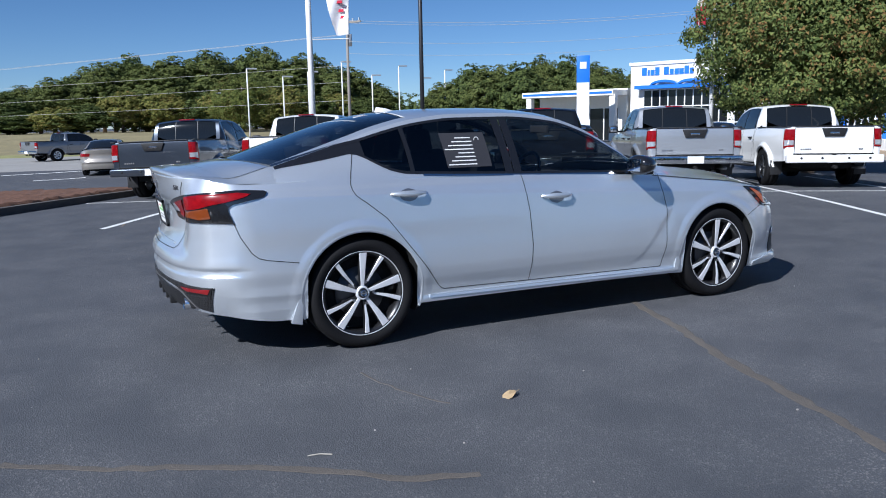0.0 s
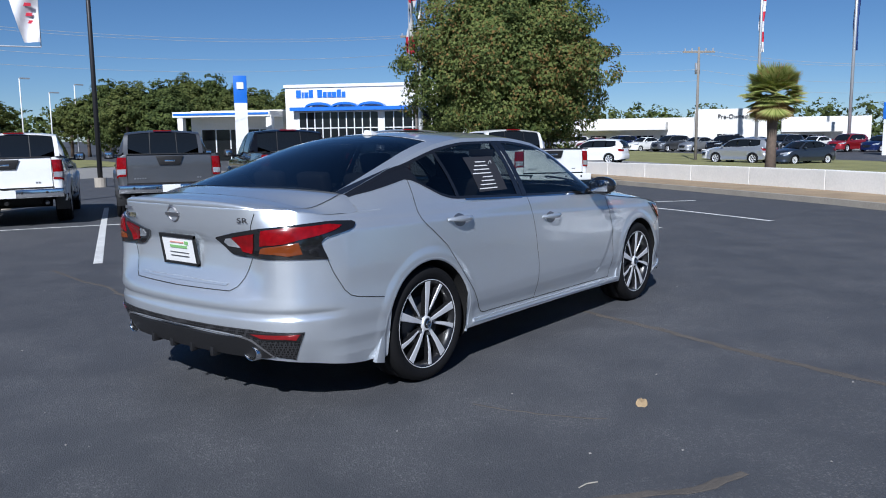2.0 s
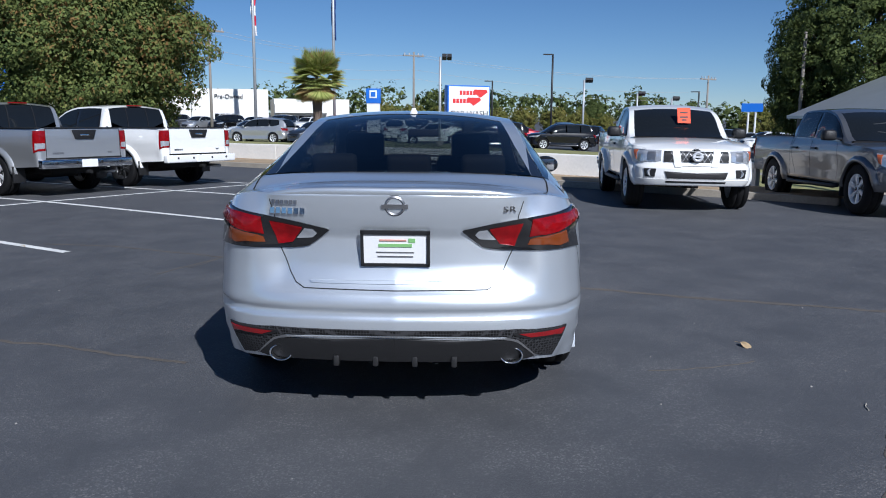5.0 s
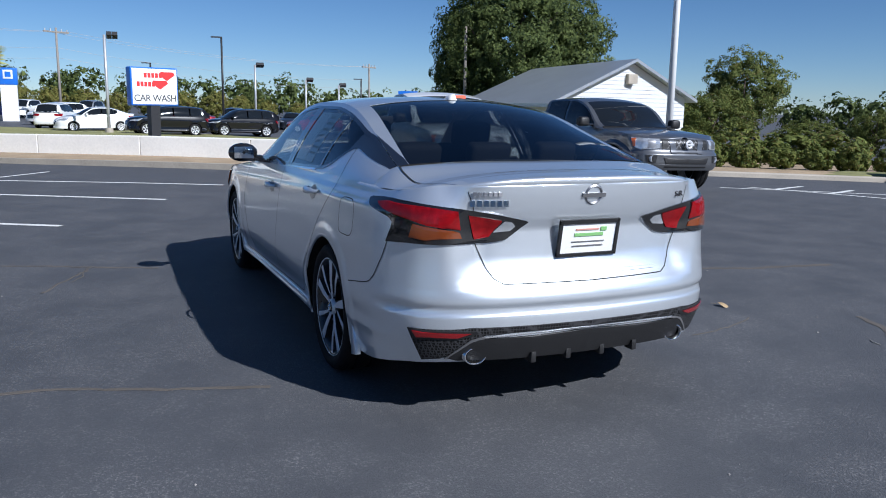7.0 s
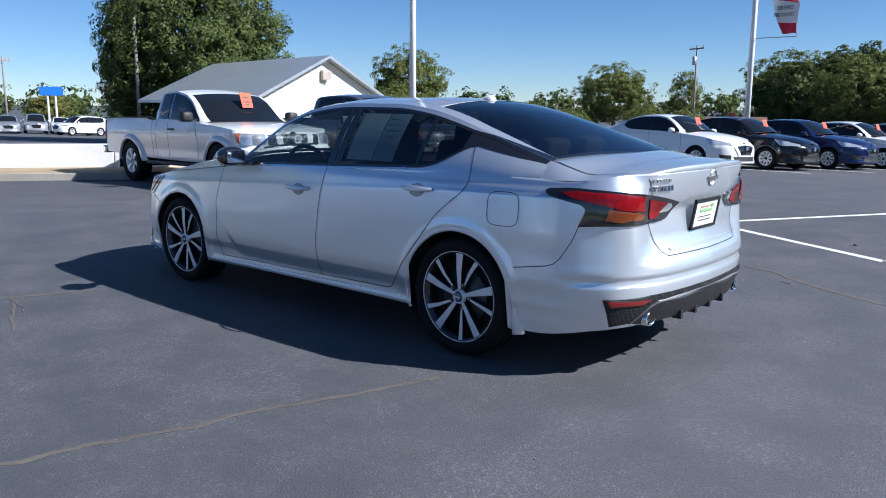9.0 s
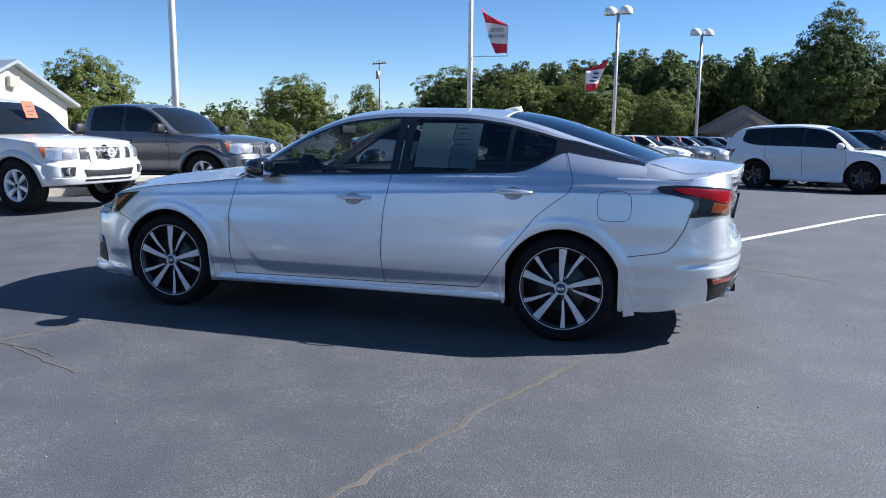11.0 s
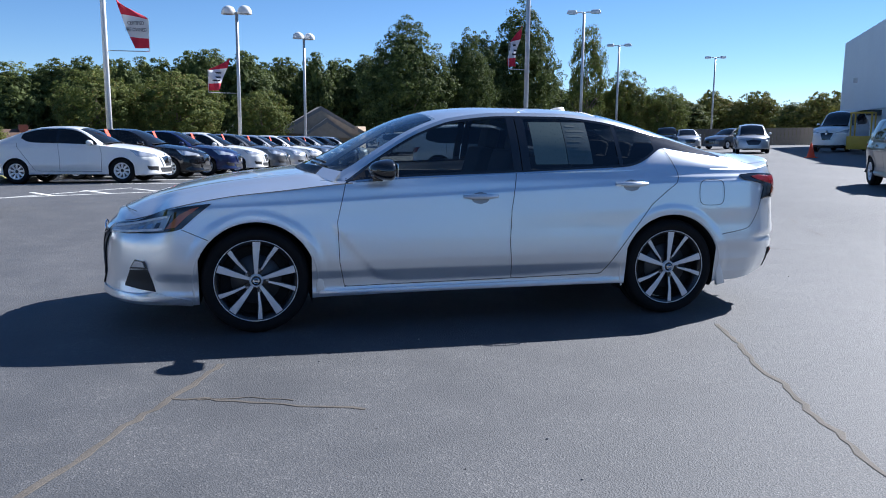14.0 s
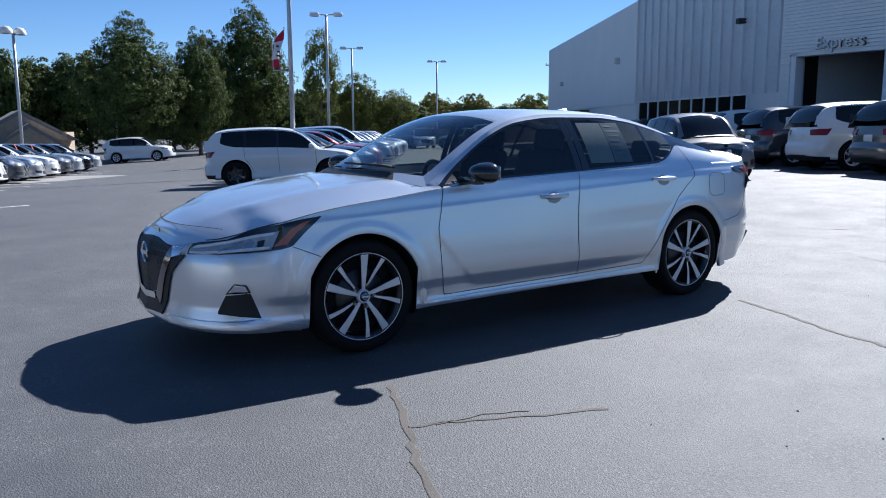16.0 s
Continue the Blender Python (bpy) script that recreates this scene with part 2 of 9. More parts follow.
M_ORANGE = mat("fluorescent_card", (0.95, 0.10, 0.035), 0.7, vary=0.06)
M_BLUE = mat("blue_sign", (0.03, 0.16, 0.62), 0.35, vary=0.06, coat=0.4)
M_GALV = mat("galvanised_pole", (0.52, 0.53, 0.54), 0.45, 0.5, vary=0.12)
M_WPOLE = mat("white_pole", (0.78, 0.78, 0.77), 0.45, vary=0.08)
M_BPOLE = mat("black_pole", (0.02, 0.02, 0.022), 0.5, vary=0.1)
M_WOODPOLE = mat("weathered_pole", (0.25, 0.225, 0.195), 0.9, vary=0.25, scale=2, bump=0.4)
M_WIRE = mat("cable", (0.42, 0.41, 0.38), 0.6)
M_WALL = mat("whitewashed_concrete", (0.90, 0.88, 0.83), 0.9, vary=0.08, scale=1.2, bump=0.3, bscale=30)
M_KERB = mat("concrete_kerb", (0.40, 0.36, 0.30), 0.92, vary=0.2, scale=2, bump=0.3, bscale=40)
M_SAND = mat("sandy_verge", (0.36, 0.27, 0.17), 0.95, vary=0.3, scale=1.5, bump=0.6, bscale=25)
M_MULCH = mat("bark_mulch", (0.13, 0.065, 0.038), 0.95, vary=0.5, scale=5, bump=1.0, bscale=30)
M_GRASS = mat("mown_grass", (0.25, 0.245, 0.095), 0.9, vary=0.35, scale=0.6, bump=0.8, bscale=40)
M_DRYFIELD = mat("dry_field", (0.24, 0.205, 0.105), 0.95, vary=0.35, scale=0.25, bump=0.6, bscale=20)
M_ROAD = mat("concrete_road", (0.30, 0.29, 0.27), 0.85, vary=0.14, scale=0.4, bump=0.2)
M_BARK = mat("bark", (0.16, 0.12, 0.09), 0.95, vary=0.35, scale=6, bump=1.0, bscale=25)
M_STUCCO = mat("cream_stucco", (0.82, 0.80, 0.74), 0.85, vary=0.07, scale=0.5, bump=0.2)
M_CLAP = mat("white_siding", (0.64, 0.66, 0.68), 0.7, vary=0.06, scale=0.8)
M_ROOFMET = mat("metal_roof", (0.50, 0.53, 0.56), 0.4, 0.6, vary=0.1, scale=0.6)
M_METPANEL = mat("ribbed_metal", (0.70, 0.72, 0.75), 0.42, 0.4, vary=0.08, scale=0.7)
M_WPANEL = mat("white_panel", (0.80, 0.81, 0.82), 0.6, vary=0.05, scale=0.4)
M_WINDOW = mat("building_glass", (0.010, 0.012, 0.014), 0.08, vary=0.1, spec=0.35)
M_TAN = mat("tan_brick", (0.42, 0.33, 0.24), 0.9, vary=0.2, scale=2)
M_BROWNROOF = mat("brown_shingle", (0.115, 0.070, 0.050), 0.95, vary=0.25, scale=3, bump=0.3)
M_REDBRICK = mat("red_brick", (0.30, 0.11, 0.07), 0.9, vary=0.25, scale=6)
M_SHINGLE = mat("shingle", (0.26, 0.24, 0.22), 0.95, vary=0.2, scale=3)
M_LEAF_PEAR = leaf_material("pear_leaf", (0.050, 0.080, 0.020), (0.20, 0.235, 0.065), (0.24, 0.15, 0.05))
M_LEAF_OAK = leaf_material("broad_leaf", (0.040, 0.062, 0.017), (0.125, 0.155, 0.042))
M_LEAF_MID = leaf_material("mixed_leaf", (0.075, 0.105, 0.024), (0.19, 0.215, 0.050), (0.17, 0.13, 0.04))
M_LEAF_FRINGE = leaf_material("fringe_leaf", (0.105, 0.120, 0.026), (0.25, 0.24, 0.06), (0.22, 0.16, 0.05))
M_LEAF_RED = leaf_material("russet_leaf", (0.12, 0.065, 0.040), (0.26, 0.145, 0.09))
M_LEAF_PINE = leaf_material("pine_needles", (0.065, 0.090, 0.024), (0.16, 0.18, 0.05))
M_PALM = leaf_material("palm_frond", (0.22, 0.27, 0.06), (0.50, 0.52, 0.17), (0.42, 0.30, 0.11))
M_PALMDRY = leaf_material("dry_frond", (0.26, 0.17, 0.06), (0.42, 0.30, 0.12))
M_DRYLEAF = mat("dry_leaf", (0.40, 0.29, 0.16), 0.8, vary=0.25, scale=30)


# ---- building blocks ----
def as_mesh(name, verts, faces, smooth=False):
    me = bpy.data.meshes.new(name)
    me.from_pydata([tuple(map(float, v)) for v in verts], [], faces)
    me.validate()
    if smooth:
        me.polygons.foreach_set("use_smooth", [True] * len(me.polygons))
    return me


def thing(name, label, category, group="", kind="", at=None):
    ob = new(name)
    ob.empty_display_size = 0.2
    if at is not None:
        ob.matrix_world = at
    return tagged(ob, label, category, group, kind)


def part(name, me, material_, parent=None, label="", m=None):
    """Links a mesh (or a bmesh) as one object under its thing."""
    if isinstance(me, bmesh.types.BMesh):
        data = bpy.data.meshes.new(name)
        me.to_mesh(data)
        me.free()
        me = data
    if material_ is not None and not me.materials:
        me.materials.append(material_)
    ob = new(name, me)
    if parent is not None:
        ob.parent = parent
    if m is not None:
        ob.matrix_basis = m
    if label:
        ob["label"] = label
    return ob


class Soup:
    """Collects simple solids into one mesh."""

    def __init__(self):
        self.v, self.f = [], []

    def add(self, verts, faces):
        o = len(self.v)
        self.v += [tuple(map(float, p)) for p in verts]
        self.f += [tuple(i + o for i in f) for f in faces]
        return self

    def box(self, c, s, m=None, taper=1.0):
        x, y, z = (k / 2 for k in s)
        ps = [Vector((i * x * (taper if k > 0 else 1), j * y * (taper if k > 0 else 1), k * z)) for k in (-1, 1) for j in (-1, 1) for i in (-1, 1)]
        if m is not None:
            ps = [m @ p for p in ps]
        ps = [p + Vector(c) for p in ps]
        return self.add(ps, [(0, 2, 3, 1), (4, 5, 7, 6), (0, 1, 5, 4), (1, 3, 7, 5), (3, 2, 6, 7), (2, 0, 4, 6)])

    def tube(self, path, radii, n=10, cap=True):
        path = [Vector(p) for p in path]
        if not isinstance(radii, (list, tuple)):
            radii = [radii] * len(path)
        rings = []
        for i, p in enumerate(path):
            d = (path[min(i + 1, len(path) - 1)] - path[max(i - 1, 0)]).normalized()
            a = d.cross(Vector((0, 0, 1)) if abs(d.z) < 0.9 else Vector((1, 0, 0))).normalized()
            b = d.cross(a)
            rings.append([p + (a * math.cos(2 * math.pi * k / n) + b * math.sin(2 * math.pi * k / n)) * radii[i] for k in range(n)])
        verts = [q for r in rings for q in r]
        faces = [(i * n + k, i * n + (k + 1) % n, (i + 1) * n + (k + 1) % n, (i + 1) * n + k) for i in range(len(path) - 1) for k in range(n)]
        if cap:
            faces += [tuple(range(n))[::-1], tuple((len(path) - 1) * n + k for k in range(n))]
        return self.add(verts, faces)

    def lathe(self, profile, n=32, axis="y", c=(0, 0, 0)):
        """profile: (radius, along) pairs, turned round an axis through c."""
        vs = []
        for r, h in profile:
            for k in range(n):
                a = 2 * math.pi * k / n
                u, w = r * math.cos(a), r * math.sin(a)
                vs.append((c[0] + u, c[1] + h, c[2] + w) if axis == "y" else (c[0] + u, c[1] + w, c[2] + h))
        fs = [(i * n + k, i * n + (k + 1) % n, (i + 1) * n + (k + 1) % n, (i + 1) * n + k) for i in range(len(profile) - 1) for k in range(n)]
        return self.add(vs, fs)

    def prism(self, outline, depth, m):
        """An outline in the local xy plane, thickened along local z, placed by m."""
        n = len(outline)
        ps = [m @ Vector((x, y, z)) for z in (0, depth) for x, y in outline]
        return self.add(ps, [tuple(range(n))[::-1], tuple(range(n, 2 * n))] + [(k, (k + 1) % n, n + (k + 1) % n, n + k) for k in range(n)])

    def mesh(self, name, smooth=False):
        return as_mesh(name, self.v, self.f, smooth)


def bevelled(me, width=0.01, segments=2, smooth=True):
    bm = bmesh.new()
    bm.from_mesh(me)
    bmesh.ops.recalc_face_normals(bm, faces=bm.faces)
    bmesh.ops.bevel(bm, geom=[e for e in bm.edges if len(e.link_faces) == 2 and e.calc_face_angle(0) > 0.5], offset=width, segments=segments, affect='EDGES', profile=0.6)
    bm.to_mesh(me)
    bm.free()
    if smooth:
        me.polygons.foreach_set("use_smooth", [True] * len(me.polygons))
        me.set_sharp_from_angle(angle=radians(40))
    return me


def grid_mesh(name, rows, smooth=True, flip=False):
    """rows: equal lists of points."""
    n = len(rows[0])
    verts = [p for r in rows for p in r]
    faces = [(i * n + j, i * n + j + 1, (i + 1) * n + j + 1, (i + 1) * n + j) for i in range(len(rows) - 1) for j in range(n - 1)]
    if flip:
        faces = [f[::-1] for f in faces]
    return as_mesh(name, verts, faces, smooth)


def curve_of(pairs):
    """A smooth monotone curve through (x, value) pairs."""
    p = np.array(sorted(pairs), float)
    x, y = p[:, 0], p[:, 1]
    h, d = np.diff(x), np.diff(y) / np.diff(x)
    k = np.zeros_like(x)
    for i in range(1, len(x) - 1):
        if d[i - 1] * d[i] > 0:
            w1, w2 = 2 * h[i] + h[i - 1], h[i] + 2 * h[i - 1]
            k[i] = (w1 + w2) / (w1 / d[i - 1] + w2 / d[i])
    k[0], k[-1] = d[0], d[-1]

    def f(v):
        v = np.clip(np.asarray(v, float), x[0], x[-1])
        i = np.clip(np.searchsorted(x, v) - 1, 0, len(x) - 2)
        t = (v - x[i]) / h[i]
        return (1 + 2 * t) * (1 - t) ** 2 * y[i] + t * (1 - t) ** 2 * h[i] * k[i] + t * t * (3 - 2 * t) * y[i + 1] + t * t * (t - 1) * h[i] * k[i + 1]
    return f


def gz(x, y):
    """Height of the ground: level under the car, falling gently away, rising towards the service building."""
    r = math.hypot(x, y)
    if r < 8:
        z = 0.0
    elif r < 10:
        z = -0.033 * (r - 8) ** 2 / 4
    elif r < 30:
        z = -0.033 * (r - 9)
    else:
        z = -0.693 - 0.02 * (min(r, 420) - 30)
    th = math.degrees(math.atan2(y, x))
    w = min(1, max(0, (th + 25) / 25)) * min(1, max(0, (95 - th) / 25))
    if r > 46:
        z = z * (1 - w) - 1.013 * w
    if r > 60:
        z += 0.5 * w * min(1, (r - 60) / 25)
    z *= 1 - 0.5 * w
    north_ = min(1, max(0, (th - 66) / 12)) * min(1, max(0, (128 - th) / 10)) * min(1, max(0, (r - 27) / 13))
    z += (-0.48 - z) * north_
    b = max(0.0, -x - 5)
    lift = 0.05 * b if b < 7 else 0.35 + 0.03 * (min(b, 45) - 7)
    if b < 2:
        lift = 0.0125 * b * b * 2
    fade = min(1, max(0, (8 - y) / 10))
    return z + lift * fade


def on_ground(x, y, heading=0.0, dz=0.0):
    """Pose of a thing standing at (x, y), turned to its heading, leaning with the slope."""
    c, s = math.cos(radians(heading)), math.sin(radians(heading))
    a, w = 1.4, 0.7
    f = (gz(x + c * a, y + s * a) - gz(x - c * a, y - s * a)) / (2 * a)
    q = (gz(x - s * w, y + c * w) - gz(x + s * w, y - c * w)) / (2 * w)
    return pose(x, y, gz(x, y) + dz, 0, 0, heading) @ pose(0, 0, 0, math.degrees(math.atan(q)), -math.degrees(math.atan(f)), 0)


def ribbon(name, pts, width, material_, parent=None, lift=0.004, step=0.4, wobble=0.0, closed=False, label="", seed=0):
    """A strip that lies on the ground along pts."""
    rnd = random.Random(seed)
    line = []
    for a, b in zip(pts, pts[1:]):
        L = math.hypot(b[0] - a[0], b[1] - a[1])
        k = max(1, int(L / step))
        line += [(a[0] + (b[0] - a[0]) * i / k, a[1] + (b[1] - a[1]) * i / k) for i in range(k)]
    line.append(pts[-1])
    if wobble:
        line = [line[0]] + [(x + rnd.uniform(-wobble, wobble), y + rnd.uniform(-wobble, wobble)) for x, y in line[1:-1]] + [line[-1]]
    rows = []
    for i, (x, y) in enumerate(line):
        ax, ay = line[max(i - 1, 0)]
        bx, by = line[min(i + 1, len(line) - 1)]
        L = math.hypot(bx - ax, by - ay) or 1
        nx, ny = -(by - ay) / L, (bx - ax) / L
        w = width / 2 * (rnd.uniform(0.7, 1.25) if wobble else 1)
        rows.append([(x + nx * k * w, y + ny * k * w, gz(x + nx * k * w, y + ny * k * w) + lift * (1 if abs(k) < 1 else 0.55)) for k in (-1, -0.8, 0.8, 1)])
    return part(name, grid_mesh(name, rows, smooth=False, flip=True), material_, parent, label)


def drape(name, corners, material_, lift=0.01, cells=(24, 24), rough=0.0, kind="structure", label="", category="", seed=1):
    """A four-cornered sheet laid over the ground."""
    rnd = random.Random(seed)
    a, b, c, d = [Vector((*p, 0)) for p in corners]
    rows = []
    for i in range(cells[0] + 1):
        u = i / cells[0]
        row = []
        for j in range(cells[1] + 1):
            v = j / cells[1]
            p = a.lerp(b, u).lerp(d.lerp(c, u), v)
            edge = i in (0, cells[0]) or j in (0, cells[1])
            row.append((p.x, p.y, gz(p.x, p.y) + (0.002 if edge else lift + rnd.uniform(0, rough))))
        rows.append(row)
    me = grid_mesh(name, rows)
    ob = part(name, me, material_)
    if me.polygons[0].normal.z < 0:
        me.flip_normals()
    return tagged(ob, label, category, kind=kind)


# ---- vehicles ----
def smooth01(v):
    v = np.clip(v, 0, 1)
    return v * v * (3 - 2 * v)


class Skin:
    """The outer skin of a vehicle, swept round its plan outline; x points ahead, y to its left, z up."""

    def __init__(self, spec):
        self.k = spec
        pl = np.array(spec["plan"], float)                  # rear centre ... front centre, half
        t = np.r_[0, np.cumsum(np.hypot(*np.diff(pl, axis=0).T))]
        fx, fy = curve_of(list(zip(t, pl[:, 0]))), curve_of(list(zip(t, pl[:, 1])))
        self.s = np.linspace(0, t[-1], 900)
        self.px, self.py = fx(self.s), np.maximum(fy(self.s), 0)
        dx, dy = np.gradient(self.px, self.s), np.gradient(self.py, self.s)
        L = np.hypot(dx, dy)
        self.nx, self.ny = -dy / L, dx / L                  # outward
        self.f_edge, self.f_bot = curve_of(spec["edge"]), curve_of(spec["bot"])
        self.f_rear, self.f_side, self.f_front = curve_of(spec["rear"]), curve_of(spec["side"]), curve_of(spec["front"])
        if "corner" in spec:
            self.f_corner = curve_of(spec["corner"])
        self.x0, self.x1 = pl[0, 0], pl[-1, 0]
        self.full = float(t[-1])

    def sx(self, x):
        """Place along the outline where the plan has this x."""
        return float(np.interp(x, self.px, self.s))

    def sy(self, y, end=-1):
        """Place along the rear (end -1) or front (end 1) outline with this y."""
        h = int(np.argmax(self.py))
        if end < 0:
            return float(np.interp(y, self.py[:h], self.s[:h]))
        return float(np.interp(-y, -self.py[h:], self.s[h:]))

    def inset(self, s, z):
        x = np.interp(s, self.s, self.px)
        r = smooth01((self.k["rear_x"] - x) / 0.22)
        f = smooth01((x - self.k["front_x"]) / 0.25)
        lift = self.k.get("rise", 0.0) * x * smooth01((z - 0.62) / 0.14) * smooth01((0.99 - z) / 0.07)
        side = self.f_side(z + lift)
        if "tuck" in self.k:                                # plain tumble under behind the rear wheel
            w = smooth01((self.k["tuck"] - x) / 0.06) * smooth01((0.52 - z) / 0.1)
            side = side * (1 - w) + w * np.maximum(side, -0.006 + 0.25 * np.maximum(0, 0.36 - z))
        rear = self.f_rear(z)
        if "corner" in self.k:                              # the lid is set in, the corners stand out to the lamps
            w = smooth01((np.interp(s, self.s, self.py) - 0.50) / 0.20)
            rear = rear * (1 - w) + self.f_corner(z) * w
        v = r * rear + f * self.f_front(z) + (1 - r - f) * side
        if "crease" in self.k:                              # pressed line low on the doors, with a hollow below it
            line = np.array(self.k["crease"], float)[::-1]
            zl = np.interp(x, line[:, 0], line[:, 1])
            slope = np.interp(x, (line[:-1, 0] + line[1:, 0]) / 2, np.diff(line[:, 1]) / np.diff(line[:, 0]))
            d = (zl - z) / np.sqrt(1 + slope * slope)
            fade = smooth01((0.99 - x) / 0.10) * smooth01((x + 1.0) / 0.7)
            v = v + 0.0050 * smooth01(d / 0.045) * smooth01((0.17 - d) / 0.12) * fade * (1 - r - f)
        for ax in self.k["axles"]:
            d = np.hypot(x - ax, z - self.k["hub"])
            if "lip" in self.k:                             # a flat band round the arch, turned slightly down
                e = self.k["arch"] + self.k["lip"] - d
                v = v + (0.05 * (np.sqrt(e * e + 0.0004) + np.minimum(e, 0.07)) / 2 - 0.0065 * smooth01((e + 0.035) / 0.055)) * smooth01((e + 0.06) / 0.03) * smooth01((z - 0.20) / 0.15) * (1 - r - f)
            else:
                v = v - self.k.get("flare", 0.014) * np.exp(-((d - self.k["arch"]) / 0.055) ** 2) * (1 - r - f)
        return v

    def P(self, s, z, off=0.0, side=1):
        i = self.inset(s, z) - off
        x = np.interp(s, self.s, self.px) - np.interp(s, self.s, self.nx) * i
        y = np.interp(s, self.s, self.py) - np.interp(s, self.s, self.ny) * i
        return x, side * np.maximum(y, 0.0), z

    def low(self, s):
        x = np.interp(s, self.s, self.px)
        z = self.f_bot(x)
        for ax in self.k["axles"]:
            d = np.abs(x - ax)
            R = self.k["arch"]
            cut = np.sqrt(max(R * R - (self.k["hub"] - self.k["sill"]) ** 2, 0))
            z = np.where(d < cut, np.maximum(z, self.k["hub"] + np.sqrt(np.maximum(R * R - d * d, 0))), z)
        return z

    def stations(self, n):
        """Stations along the half outline, with extra ones at the wheel arches."""
        xs = [self.sx(ax + e) for ax in self.k["axles"] for e in self.arch_steps()]
        return np.unique(np.round(np.r_[np.linspace(0, self.full, n), xs], 4))

    def arch_steps(self):
        R = self.k["arch"]
        cut = math.sqrt(R * R - (self.k["hub"] - self.k["sill"]) ** 2)
        a = [R * math.sin(k * math.pi / 28) for k in range(-13, 14)]
        return [v for v in a if abs(v) < cut] + [-cut - 0.004, -cut + 0.001, cut - 0.001, cut + 0.004]


def inside(poly, x, z):
    c = False
    for (x1, z1), (x2, z2) in zip(poly, poly[1:] + poly[:1]):
        if (z1 > z) != (z2 > z) and x < (x2 - x1) * (z - z1) / (z2 - z1) + x1:
            c = not c
    return c


def build_shell(sk, nS, nZ, regions, deck, skip=None, ridge=None):
    """The lower body as separate panels. regions: (name, test(x, y, z, top)); the first that holds takes the face. Returns {name: mesh}."""
    st = sk.stations(nS)
    q = np.linspace(0, 1, nZ + 1) ** 0.9
    xs_ = np.interp(st, sk.s, sk.px)
    lo, hi, base = sk.low(st), sk.f_edge(xs_), sk.f_bot(xs_)
    half = []
    for k, s in enumerate(st):
        z = np.maximum(base[k] + (hi[k] - base[k]) * q, lo[k])
        x, y, z = sk.P(np.full_like(z, s), z)
        half.append(np.stack([x, y, z], 1))
    N = len(st)
    verts, faces, tops = [], [], []
    idx = np.zeros((2, N, nZ + 1), int)
    for side in (0, 1):
        for k in range(N):
            for j in range(nZ + 1):
                if side and (k == 0 or k == N - 1):
                    idx[1, k, j] = idx[0, k, j]
                    continue
                p = half[k][j]
                idx[side, k, j] = len(verts)
                y = 0.0 if k in (0, N - 1) else (p[1] if side == 0 else -p[1])
                verts.append((p[0], y, p[2]))
    for side in (0, 1):
        for k in range(N - 1):
            for j in range(nZ):
                if max(half[k][j + 1][2] - half[k][j][2], half[k + 1][j + 1][2] - half[k + 1][j][2]) < 1e-6:
                    continue
                f = (idx[side, k, j], idx[side, k + 1, j], idx[side, k + 1, j + 1], idx[side, k, j + 1])
                f = f if side else f[::-1]
                faces.append(tuple(int(i) for i in f))
                tops.append(False)
    # deck: rows from side to side at each station
    nq = 40 if ridge else 14
    rows = []
    for k in range(N):
        e = half[k][-1]
        row = []
        for j in range(nq + 1):
            u = 1 - 2 * j / nq
            if j == 0:
                row.append(int(idx[0, k, nZ]))
            elif j == nq:
                row.append(int(idx[1, k, nZ]))
            else:
                uu = math.sin(u * math.pi / 2)
                row.append(len(verts))
                verts.append((e[0], e[1] * uu, float(e[2] + (deck(e[0]) - e[2]) * (1 - abs(uu) ** 2.6) + (ridge(e[0], uu) if ridge else 0))))
        rows.append(row)
    for k in range(1, N - 2):
        xm = (half[k][-1][0] + half[k + 1][-1][0]) / 2
        if skip and skip(xm):
            continue
        for j in range(nq):
            faces.append((rows[k][j], rows[k][j + 1], rows[k + 1][j + 1], rows[k + 1][j]))
            tops.append(True)
    v = np.array(verts)
    out = {}
    for f, top in zip(faces, tops):
        c = v[list(f)].mean(0)
        for name, test in regions:
            if test(c[0], c[1], c[2], top):
                out.setdefault(name, []).append(f)
                break
    # true normals of the swept skin, so that uneven cells leave no marks in the gloss
    exact = {}
    for k, s in enumerate(st):
        z = half[k][:nZ, 2]
        a = np.stack(sk.P(np.full_like(z, min(s + 0.004, sk.full)), z), 1) - np.stack(sk.P(np.full_like(z, max(s - 0.004, 0)), z), 1)
        b = np.stack(sk.P(np.full_like(z, s), z + 0.004), 1) - np.stack(sk.P(np.full_like(z, s), z - 0.004), 1)
        c = np.cross(b, a)
        c /= np.maximum(np.linalg.norm(c, axis=1), 1e-9)[:, None]
        if k in (0, N - 1):
            c[:, 1] = 0
        c *= np.where((c[:, :1] * np.interp(s, sk.s, sk.nx) + c[:, 1:2] * np.interp(s, sk.s, sk.ny)) < 0, -1.0, 1.0)
        for j in range(nZ):
            for side in (0, 1):
                exact[int(idx[side, k, j])] = (c[j][0], c[j][1] if side == 0 else -c[j][1], c[j][2])
    res = {}
    for name, fs in out.items():
        used = sorted({i for f in fs for i in f})
        re_ = {i: n for n, i in enumerate(used)}
        me = as_mesh(name, v[used], [tuple(re_[i] for i in f) for f in fs], True)
        soft = [Vector(n.vector) for n in me.vertex_normals]
        me.normals_split_custom_set_from_vertices([Vector(exact[i]).normalized() if i in exact else soft[re_[i]] for i in used])
        res[name] = me
    return res


